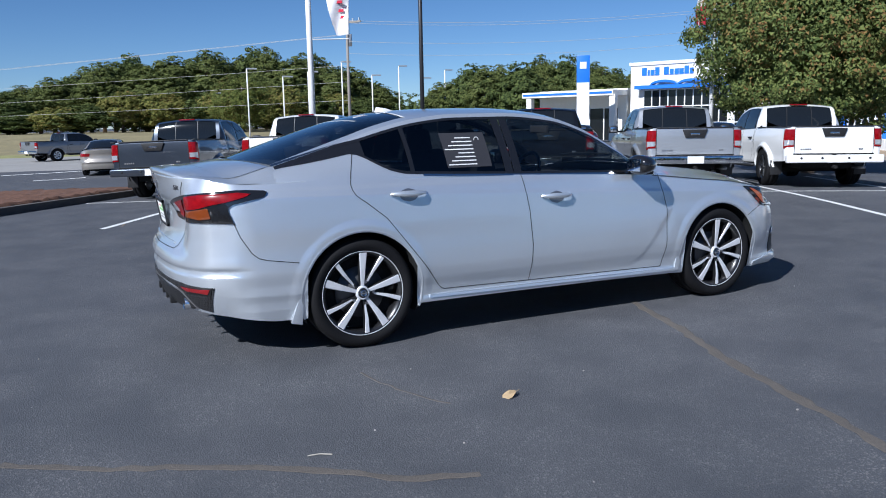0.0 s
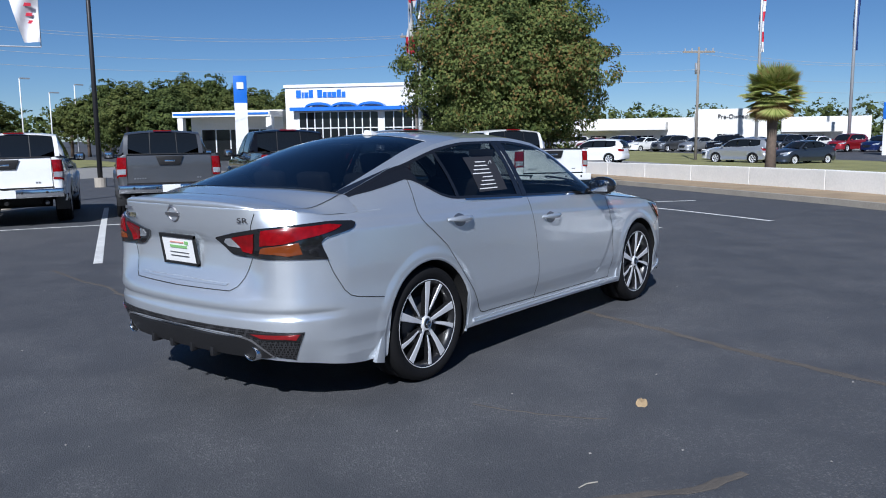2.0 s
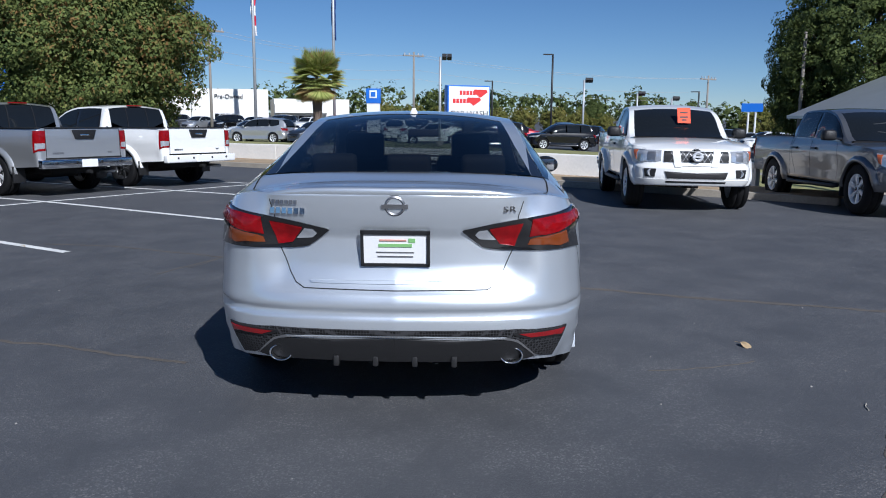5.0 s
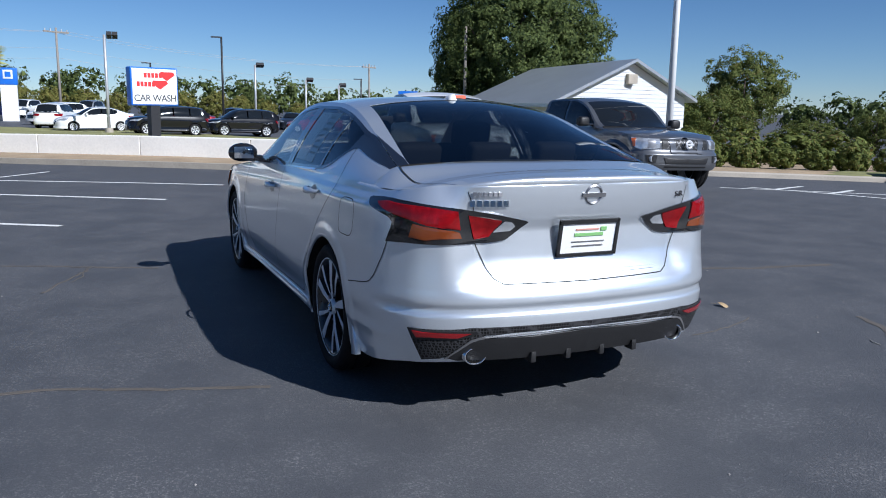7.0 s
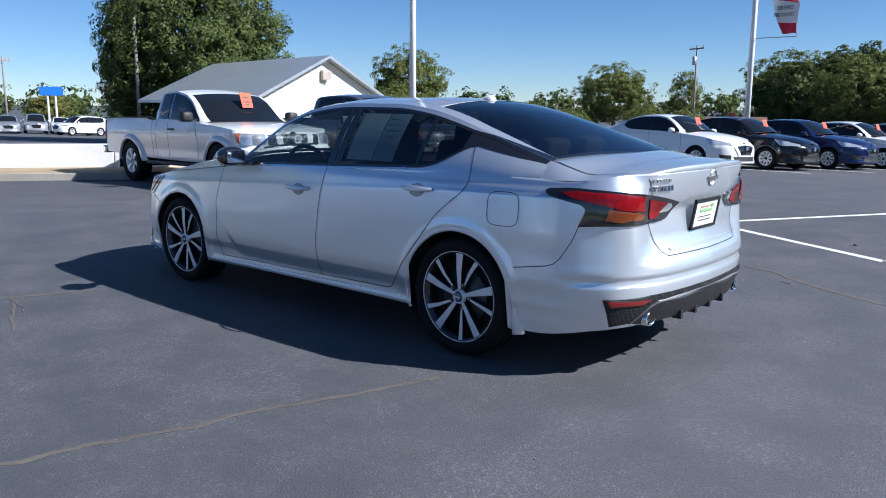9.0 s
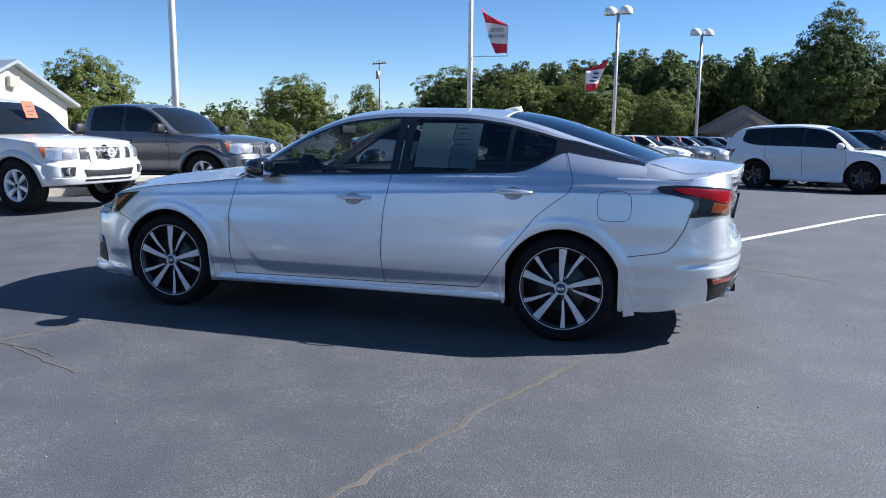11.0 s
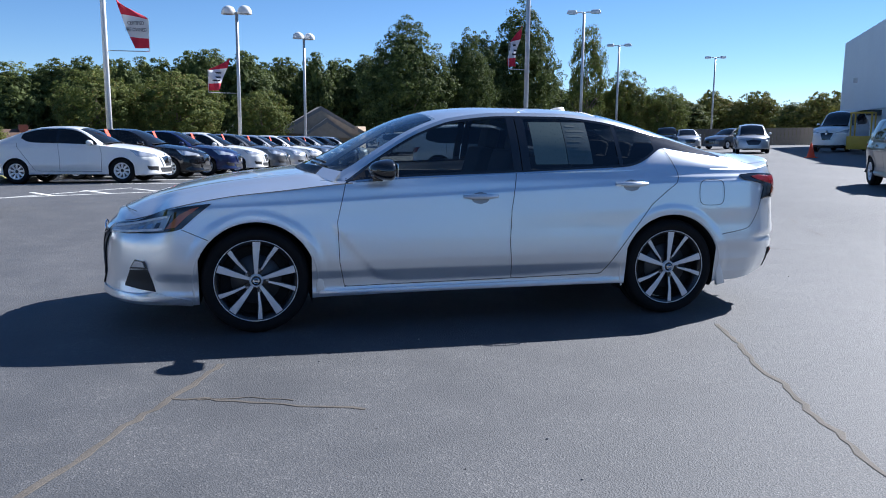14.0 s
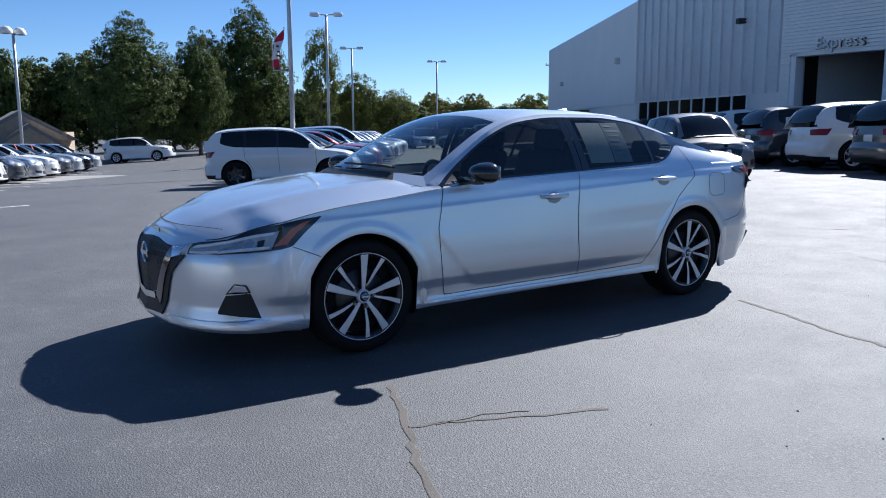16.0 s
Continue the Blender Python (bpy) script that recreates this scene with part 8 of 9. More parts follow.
for x, y, top in ((57.3, -7.5, 6.15), (72.4, -3.5, 4.75), (72.7, -23.4, 3.9)):
    h = top - gz(x, y)
    r = pole(x, y, h, 0.09, M_BPOLE, "slim black street lamp", "street_lamp")
    part("lamp_head", Soup().box((0, 0.35, h), (0.22, 0.8, 0.09)).mesh("lamp_head"), M_BPOLE, r)
for x, y, top in ((43.75, 0.87, 4.95), (58.7, -10.2, 4.3), (65.8, -16.0, 3.5), (65.7, -19.0, 3.1)):
    h = top - gz(x, y)
    r = pole(x, y, h, 0.09, M_GALV, "grey flood light pole", "street_lamp")
    for s in (0.25, 0.55):
        part("lamp_head", Soup().box((0.1, -s, h), (0.34, 0.28, 0.24), pose(0, 0, 0, 0, 35, 0)).mesh("lamp_head"), M_BPOLE, r)
for x, y, h in [(14 + 4.2 * k, 62 + 3.0 * k, (7.6, 6.5)[k & 1]) for k in range(1, 9)] + [(x_, y_, z_ - gz(x_, y_)) for x_, y_, z_ in ((13.2, 66.9, 6.32), (16.2, 66.1, 5.62), (14.3, 89.1, 5.11))]:
    r = pole(x, y, h, 0.07, M_WPOLE, "pale street lamp by the far street", "street_lamp", False)
    part("lamp_head", Soup().box((0.4, -0.2, h), (0.9, 0.25, 0.12)).mesh("lamp_head"), M_GALV, r)


def utility_pole(x, y, h, turn, box=True):
    root = thing("utility_pole", "weathered wooden utility pole with crossarm", "utility pole", at=pose(x, y, gz(x, y), 0, 0, turn))
    part("mast", Soup().tube([(0, 0, -0.2), (0, 0, h)], [0.12, 0.08], 10).mesh("mast", True), M_WOODPOLE, root)
    part("crossarm", Soup().box((0, 0, h - 0.35), (0.12, 2.3, 0.12)).mesh("crossarm"), M_WOODPOLE, root)
    for s in (-1.0, -0.5, 0.5, 1.0):
        part("insulator", Soup().tube([(0, s, h - 0.3), (0, s, h - 0.1)], 0.05, 8).mesh("insulator"), M_GALV, root)
    if box:
        part("transformer", Soup().tube([(0.25, 0, h - 1.9), (0.25, 0, h - 1.1)], 0.19, 12).mesh("transformer", True), M_GALV, root)
    return root


UP = [(53.3, 17.9, 8.2), (69.3, 3.9, 7.6), (43.2, 36.2, 9.9), (72, -24, 6.6), (15.8, 47.6, 9.0), (-40.7, 108, 8.6)]
for i, (x, y, h) in enumerate(UP):
    utility_pole(x, y, h, math.degrees(math.atan2(-16, 12)) + 90, i % 2 == 0)
utility_pole(30, -72, 9.0, 60)
utility_pole(-66, -74, 10.0, 60)
pole(41.0, -19.9, 6.3 - gz(41.0, -19.9), 0.11, M_WOODPOLE, "plain wooden pole before a dark tree", "utility_pole", False)


def wire(a, b, sag, name="power_line"):
    pts = [(a[0] + (b[0] - a[0]) * t, a[1] + (b[1] - a[1]) * t, a[2] + (b[2] - a[2]) * t - 4 * sag * t * (1 - t)) for t in np.linspace(0, 1, 17)]
    return tagged(part(name, Soup().tube(pts, 0.010, 5).mesh(name), M_WIRE), "thin black power line", "cable", "power lines")


order = [UP[5], UP[4], UP[2], UP[0], UP[1], UP[3]]
for za, zb, o in ((5.0, 7.38, 0.25), (5.0, 7.32, -0.25), (4.2, 5.3, 0), (3.0, 4.2, 0), (2.2, 2.95, 0)):
    wire((UP[5][0] + o, UP[5][1] + o, za), (UP[4][0] + o, UP[4][1] + o, zb), 0.15)
for a, b in zip(order[1:], order[2:]):
    for dz, s in ((0.3, -0.9), (0.3, 0.9), (1.6, 0), (2.4, 0)):
        za, zb = gz(a[0], a[1]) + a[2] - dz, gz(b[0], b[1]) + b[2] - dz
        wire((a[0] + s * 0.5, a[1] + s * 0.7, za), (b[0] + s * 0.5, b[1] + s * 0.7, zb), 0.6)

# car wash sign
cw = thing("car_wash_sign", "white car wash sign box with blue edge on a black post", "sign", at=pose(31.9, -0.68, gz(31.9, -0.68), 0, 0, 180 + 23))
zc = 2.0 - gz(31.9, -0.68)
part("post", Soup().box((0, 0, (zc - 0.8) / 2 - 0.1), (0.36, 0.42, zc - 0.6)).mesh("post"), M_BPOLE, cw)
part("cabinet", bevelled(Soup().box((0, 0, zc), (0.42, 2.16, 1.62)).mesh("cabinet"), 0.06, 3), M_BLUE, cw)
part("face", bevelled(Soup().box((0.20, 0, zc), (0.06, 2.04, 1.50)).mesh("face"), 0.02), M_WHITE, cw)
lettering("sign_letters", "CAR WASH", 0.40, cw, facing((0.236, 0, zc - 0.62), (1, 0, 0)), M_INK, 0.004, 0.92)
for cx, cz in ((0.32, zc + 0.47), (-0.05, zc + 0.10)):
    y0 = 0.55 if cx > 0.2 else 0.22
    sh = Soup().prism([(-0.30, 0.16), (0.30, 0.16), (0.38, 0.04), (0, -0.22), (-0.38, 0.04)], 0.006, facing((0.232, y0, cz), (1, 0, 0)))
    logo = part("logo_shape", sh.mesh("logo_shape"), M_REDINK, cw, "red diamond logo")
    for q in range(5):
        part("logo_bar", Soup().box((0.236, y0 - 0.30 - 0.17 * q, cz), (0.008, 0.13, 0.20)).mesh("logo_bar"), M_REDINK, logo)
# blue and white pylon by the far showroom
py = thing("pylon_sign", "white dealer pylon with a blue top panel", "sign", at=pose(69, 7.6, gz(69, 7.6), 0, 0, 180))
zt = 3.37 - gz(69, 7.6)
part("column", Soup().box((0, 0, zt / 2), (0.5, 1.2, zt)).mesh("column"), M_WHITE, py)
part("panel", bevelled(Soup().box((0, 0, zt - 0.2), (0.6, 1.35, 1.35)).mesh("panel"), 0.05), M_BLUE, py)
part("logo_shape", bevelled(Soup().box((0.32, 0, zt - 0.05), (0.05, 0.7, 0.7)).mesh("logo_shape"), 0.02), M_WHITE, py)
part("logo_bar", Soup().box((0.36, 0, zt - 0.05), (0.03, 0.42, 0.42)).mesh("logo_bar"), M_BLUE, py)
bs = thing("pylon_sign", "tall blue and white dealer pylon", "sign", at=pose(34.5, 46.4, gz(34.5, 46.4), 0, 0, 232))
zt = 6.15 - gz(34.5, 46.4)
part("column", Soup().box((0, 0, zt / 2 - 1), (0.6, 0.95, zt - 2)).mesh("column"), M_WHITE, bs)
part("panel", bevelled(Soup().box((0, 0, zt - 1.1), (0.5, 1.0, 2.3)).mesh("panel"), 0.05), M_BLUE, bs)
part("logo_shape", Soup().box((0.28, 0.0, zt - 0.7), (0.05, 0.5, 0.5)).mesh("logo_shape"), M_WHITE, bs)
br = thing("road_sign", "blue roadside sign on white posts", "sign", at=pose(78, -30.5, gz(78, -30.5), 0, 0, 160))
part("panel", Soup().box((0, 0, 4.0), (0.3, 2.1, 0.85)).mesh("panel"), M_BLUE, br)
for s in (-0.7, 0.7):
    part("post", Soup().tube([(0, s * 0.5, -0.2), (0, s * 0.5, 3.7)], 0.10, 8).mesh("post"), M_WPOLE, br)
# tall flag poles
for x, y, m1, lab in ((75.4, 20.2, M_FLAGRED, "tall flag pole with a striped flag hanging limp"), (80.4, 13.0, M_BLUE, "tall flag pole with a dark blue flag hanging limp")):
    r = pole(x, y, 22, 0.16, M_GALV, lab, "flag_pole")
    rows = [[(0.2 + 0.5 * (j / 6) * (0.35 + 0.65 * (1 - i / 30)) + 0.15 * math.sin(i * 0.5), 0.25 * math.sin(j * 1.1 + i * 0.35), 19.0 - 9.5 * i / 30) for j in range(7)] for i in range(31)]
    if m1 is M_FLAGRED:
        for q in range(10):
            part("flag_stripe", grid_mesh("flag_stripe", rows[q * 3:q * 3 + 4]), M_FLAGWHT if q % 2 else M_FLAGRED, r)
    else:
        part("flag", grid_mesh("flag", rows), mat("flag_navy", (0.015, 0.04, 0.16), 0.8), r)


# ---- buildings ----
def wall_box(name, a, b, depth, z0, z1, m, parent, label=""):
    """A block whose front runs from a to b (front on the right-hand side of that direction looking ahead), going back by depth."""
    a, b = Vector(a), Vector(b)
    d = (b - a).normalized()
    n = Vector((-d.y, d.x)) * depth
    so = Soup().add([(a.x, a.y, z0), (b.x, b.y, z0), (b.x + n.x, b.y + n.y, z0), (a.x + n.x, a.y + n.y, z0), (a.x, a.y, z1), (b.x, b.y, z1), (b.x + n.x, b.y + n.y, z1), (a.x + n.x, a.y + n.y, z1)],
                    [(0, 3, 2, 1), (4, 5, 6, 7), (0, 1, 5, 4), (1, 2, 6, 5), (2, 3, 7, 6), (3, 0, 4, 7)])
    return part(name, so.mesh(name), m, parent, label)


def on_wall(a, b, s0, s1, z0, z1, out, thick, name, m, parent, label=""):
    """A flat piece on the front from a to b, between s0 and s1 metres along it."""
    a, b = Vector(a), Vector(b)
    d = (b - a).normalized()
    n = Vector((d.y, -d.x))
    p, q = a + d * s0 + n * out, a + d * s1 + n * out
    so = Soup().add([(p.x, p.y, z0), (q.x, q.y, z0), (q.x - n.x * thick, q.y - n.y * thick, z0), (p.x - n.x * thick, p.y - n.y * thick, z0), (p.x, p.y, z1), (q.x, q.y, z1), (q.x - n.x * thick, q.y - n.y * thick, z1), (p.x - n.x * thick, p.y - n.y * thick, z1)],
                    [(0, 3, 2, 1), (4, 5, 6, 7), (0, 1, 5, 4), (1, 2, 6, 5), (2, 3, 7, 6), (3, 0, 4, 7)])
    return part(name, so.mesh(name), m, parent, label)


def window_grid(a, b, s0, s1, z0, z1, cols, rows_, parent, frame_m=None):
    """A framed window band with its own mullions and transoms."""
    g = on_wall(a, b, s0, s1, z0, z1, 0.02, 0.1, "window", M_WINDOW, parent)
    w = (s1 - s0) / cols
    for i in range(cols + 1):
        on_wall(a, b, s0 + w * i - 0.045, s0 + w * i + 0.045, z0, z1, 0.07, 0.06, "mullion", frame_m or M_WPOLE, g)
    for j in range(rows_ + 1):
        z = z0 + (z1 - z0) * j / rows_
        on_wall(a, b, s0, s1, z - 0.04, z + 0.04, 0.075, 0.05, "transom", frame_m or M_WPOLE, g)
    return g


# showroom with the blue awning
sr = thing("showroom", "white car showroom with blue wavy awning and gridded windows", "building")
A, B = (41.5, 49.3), (48.6, 35.2)
zb = -2.2
Lf = math.hypot(B[0] - A[0], B[1] - A[1])
wall_box("wall", A, B, 18, zb, 5.75, M_STUCCO, sr)
on_wall(A, B, -0.1, Lf + 0.1, 5.70, 5.95, 0.12, 0.4, "parapet", M_WPANEL, sr)
on_wall(A, B, 0.7, Lf, 3.72, 4.02, 0.9, 1.0, "awning", M_BLUE, sr, "flat blue awning")
for k in range(3):
    c = 3.2 + 2.3 * k
    arch = [(c + 1.15 * math.cos(t), 4.0 + 0.42 * math.sin(t)) for t in np.linspace(0, math.pi, 13)] + [(c + 1.0 * math.cos(t), 4.0 + 0.22 * math.sin(t)) for t in np.linspace(math.pi, 0, 13)]
    d = (Vector(B) - Vector(A)).normalized()
    m4 = Matrix(((d.x, 0, d.y, A[0] + d.y * 0.2), (d.y, 0, -d.x, A[1] - d.x * 0.2), (0, 1, 0, 0), (0, 0, 0, 1)))
    part("awning_arch", Soup().prism(arch, 0.7, m4).mesh("awning_arch"), M_BLUE, sr)
window_grid(A, B, 1.2, 8.2, zb + 0.4, 3.65, 10, 4, sr)
window_grid(A, B, 8.7, Lf - 1.4, zb + 0.4, 3.65, 7, 4, sr)
for k, (s0, w) in enumerate([(1.0, 0.42), (1.5, 0.18), (1.75, 0.34), (2.15, 0.36), (2.9, 0.42), (3.4, 0.32), (3.8, 0.36), (4.2, 0.36), (4.62, 0.36), (5.05, 0.32)]):
    on_wall(A, B, s0, s0 + w, 4.85, 5.48 if k in (0, 3, 4, 8) else 5.30, 0.08, 0.08, "sign_bar", M_BLUE, sr)
wall_box("blue_bay", (48.8, 34.8), (51.2, 30.0), 6, zb, 5.5, M_BLUE, sr, "blue entrance bay")
window_grid((48.8, 34.8), (51.2, 30.0), 0.6, 2.8, zb + 0.5, 4.6, 5, 7, sr)
A2, B2 = (37.8, 57.6), (41.4, 49.6)
wall_box("wing", A2, B2, 14, zb, 3.9, M_STUCCO, sr)
on_wall(A2, B2, -0.2, 8.8, 3.3, 3.75, 2.6, 2.7, "canopy", M_STUCCO, sr)
on_wall(A2, B2, -0.1, 8.7, 3.45, 3.62, 2.65, 0.06, "canopy_stripe", M_BLUE, sr)
for s in (0.2, 8.4):
    on_wall(A2, B2, s, s + 0.5, zb, 3.4, 2.5, 0.5, "column", M_STUCCO, sr)
window_grid(A2, B2, 1.0, 8.0, zb + 0.3, 2.3, 5, 1, sr)

# long pale dealership with a lettered tower
po = thing("dealership", "long cream dealership building with a square lettered tower", "building")
C1, C2 = (80.5, 44.0), (84.3, 29.2)
wall_box("wall", C1, C2, 16, -2.6, 3.35, M_STUCCO, po)
on_wall(C1, C2, 2.0, 12, 2.0, 2.9, 2.2, 2.3, "canopy", M_STUCCO, po)
for k in range(4):
    window_grid(C1, C2, 3.0 + 2.7 * k, 5.0 + 2.7 * k, -2.2, 1.4, 3, 3, po)
T1, T2 = (83.6, 29.4), (86.0, 21.4)
wall_box("tower", T1, T2, 10, -2.6, 4.2, M_STUCCO, po)
window_grid(T1, T2, 2.4, 4.8, -2.2, 1.5, 4, 3, po)
dd = (Vector(T2) - Vector(T1)).normalized()
lettering("sign_letters", "Pre-Owned", 0.66, po, facing((T1[0] + dd.x * 4 + dd.y * 0.1, T1[1] + dd.y * 4 - dd.x * 0.1, 3.15), (dd.y, -dd.x, 0)), M_INK, 0.04)
E1, E2 = (86.2, 20.8), (88.5, 12.5)
wall_box("wing", E1, E2, 10, -2.6, 3.2, M_STUCCO, po)
on_wall(E1, E2, 0, 6, 1.6, 2.6, 2.0, 2.1, "canopy", M_STUCCO, po)
window_grid(E1, E2, 1.2, 4.2, -2.2, 1.3, 4, 2, po)

# gabled house with white siding
hs = thing("house", "white clapboard house with a grey metal gable roof", "house")
g0, g1 = Vector((24.4, -16.7)), Vector((26.3, -24.9))
back = Vector((11.3, -1.6))
zb, ze, zr = -1.0, 1.95, 3.55
mid = (g0 + g1) / 2
so = Soup().add([(g0.x, g0.y, zb), (g1.x, g1.y, zb), (g1.x, g1.y, ze), (mid.x, mid.y, zr), (g0.x, g0.y, ze)] + [(p.x + back.x, p.y + back.y, z) for p, z in ((g0, zb), (g1, zb), (g1, ze), (mid, zr), (g0, ze))],
                [(0, 1, 2, 3, 4), (9, 8, 7, 6, 5), (0, 4, 9, 5), (1, 6, 7, 2), (0, 5, 6, 1), (2, 7, 8, 3), (3, 8, 9, 4)])
part("wall", so.mesh("wall"), M_CLAP, hs)
gd = (g1 - g0).normalized()
gn = Vector((gd.y, -gd.x))
Lg = (g1 - g0).length
for k in range(24):
    z = zb + 0.05 + 0.19 * k
    half = Lg / 2 if z + 0.18 < ze else Lg / 2 * max(0, (zr - z - 0.18) / (zr - ze))
    if half > 0.3:
        on_wall(g0, g1, Lg / 2 - half + 0.02, Lg / 2 + half - 0.02, z, z + 0.175, 0.03, 0.03, "siding_board", M_CLAP, hs)
for sgn, p0 in ((1, g0), (-1, g1)):
    d = (p0 - mid)
    over = 1.30 if sgn > 0 else 1.10
    e = mid + d * over
    ez = zr + (ze - zr) * over
    o = gn * 0.45
    rows = []
    for i in range(2):
        off = o if i == 0 else Vector((back.x, back.y)) - o * 0.5
        rows.append([(mid.x + off.x, mid.y + off.y, zr + 0.10), (e.x + off.x, e.y + off.y, ez + 0.10)])
    sl = Soup().add([rows[0][0], rows[0][1], rows[1][1], rows[1][0]] + [(x, y, z - 0.14) for x, y, z in (rows[0][0], rows[0][1], rows[1][1], rows[1][0])], [(0, 1, 2, 3), (7, 6, 5, 4), (0, 4, 5, 1), (1, 5, 6, 2), (2, 6, 7, 3), (3, 7, 4, 0)])
    part("roof", sl.mesh("roof"), M_ROOFMET, hs)
vent = Soup().box((mid.x + gn.x * 0.15, mid.y + gn.y * 0.15, 2.75), (0.3, 0.5, 0.42))
part("vent", vent.mesh("vent"), M_KERB, hs)
# service building
sb = thing("service_building", "tall service building of ribbed metal and white panels", "building")
V1, V2, V3, V4 = (-45.5, -51.5), (-30.3, -26.6), (-24.9, -14.2), (-24.0, 16.0)
# fronts face the lot, so the run goes from the near end to the far one
wall_box("wall", V2, V1, -26, -0.6, 8.1, M_WPANEL, sb)
L12 = math.hypot(V1[0] - V2[0], V1[1] - V2[1])


def face_out(a, b, s0, s1, z0, z1, out, thick, name, m, parent=sb, label=""):
    return on_wall(b, a, math.hypot(a[0] - b[0], a[1] - b[1]) - s1, math.hypot(a[0] - b[0], a[1] - b[1]) - s0, z0, z1, out, thick, name, m, parent, label)


face_out(V2, V1, 0, L12, 2.55, 2.72, 0.10, 0.2, "ledge", M_WPANEL)
face_out(V2, V1, 4.5, 6.0, 0.9, 1.9, 0.05, 0.1, "vent", M_GALV)
face_out(V2, V1, 12.0, 16.5, 2.1, 2.45, 0.8, 0.9, "canopy", M_GLOSSBLK)
face_out(V2, V1, 3.9, 4.2, 5.0, 5.35, 0.25, 0.25, "wall_lamp", M_GALV)
face_out(V2, V1, 21.9, 22.2, 4.6, 4.95, 0.25, 0.25, "wall_lamp", M_GALV)
wall_box("wall", V3, V2, -24, -0.6, 8.6, M_METPANEL, sb)
L23 = math.hypot(V3[0] - V2[0], V3[1] - V2[1])
nb = 46
for k in range(nb):
    z = 2.85 + (8.55 - 2.85) * k / nb
    face_out(V3, V2, 0.0, L23, z, z + 0.062, 0.05, 0.05, "rib", M_METPANEL)
for k in range(16):
    s = L23 * k / 15
    face_out(V3, V2, max(0, s - 0.06), min(L23, s + 0.06), 2.6, 8.6, 0.12, 0.12, "joint_cover", M_METPANEL)
window_grid(V2, V3, 0.4, L23 - 2.2, 0.1, 2.6, 9, 1, sb)
face_out(V3, V2, 2.6, 2.85, 5.5, 5.72, 0.35, 0.35, "wall_lamp", M_BPOLE)
L34 = math.hypot(V4[0] - V3[0], V4[1] - V3[1])
on_wall(V3, V4, 0, 0.65, -0.6, 8.6, 0.02, 0.6, "wall", M_METPANEL, sb)
on_wall(V3, V4, 0.65, 4.15, 3.92, 8.6, 0.02, 0.6, "wall", M_METPANEL, sb)
on_wall(V3, V4, 4.15, L34, -0.6, 8.6, 0.02, 0.6, "wall", M_METPANEL, sb)
# near-black block: the unlit hall's shade is put into its colour
wall_box("hall_shade", (V3[0] - 9, V3[1]), (V4[0] - 9, V4[1]), 14, -0.6, 8.4, M_DARK, sb)
on_wall(V3, V4, 0, L34, 8.3, 8.55, -0.3, 9, "roof_slab", M_WPANEL, sb)
on_wall(V3, V4, 0.50, 0.70, 0.0, 4.0, 0.06, 0.5, "door_frame", M_WPANEL, sb)
on_wall(V3, V4, 4.10, 4.30, 0.0, 4.0, 0.06, 0.5, "door_frame", M_WPANEL, sb)
on_wall(V3, V4, 0.5, 4.3, 3.88, 4.0, 0.06, 0.5, "door_frame", M_WPANEL, sb)
for k in range(64):
    z = 0.1 + 0.131 * k
    if z > 4.0:
        on_wall(V3, V4, 0.05, L34, z, z + 0.065, 0.09, 0.09, "rib", M_METPANEL, sb)
    else:
        on_wall(V3, V4, 0.03, 0.46, z, z + 0.065, 0.09, 0.09, "rib", M_METPANEL, sb)
        on_wall(V3, V4, 4.35, L34, z, z + 0.065, 0.09, 0.09, "rib", M_METPANEL, sb)
d34 = (Vector(V4) - Vector(V3)).normalized()
# bay walls and ceiling added to block light; near-black paints the bay's shade
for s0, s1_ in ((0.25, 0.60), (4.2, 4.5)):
    on_wall(V3, V4, s0, s1_, -0.6, 4.4, -0.62, 8.6, "bay_shade_wall", M_DARK, sb)
on_wall(V3, V4, 0.2, 4.6, 4.3, 4.5, -0.62, 8.6, "bay_shade_ceiling", M_DARK, sb)
# larger dark copy behind the letters, painted for their shadow edge
lettering("letter_shadow", "Express", 0.63, sb, facing((V3[0] + d34.x * 2.48 + d34.y * 0.12, V3[1] + d34.y * 2.48 - d34.x * 0.12, 4.075), (d34.y, -d34.x, 0)), M_INK, 0.02)
lettering("sign_letters", "Express", 0.60, sb, facing((V3[0] + d34.x * 2.48 + d34.y * 0.16, V3[1] + d34.y * 2.48 - d34.x * 0.16, 4.09), (d34.y, -d34.x, 0)), M_WHITE, 0.05)

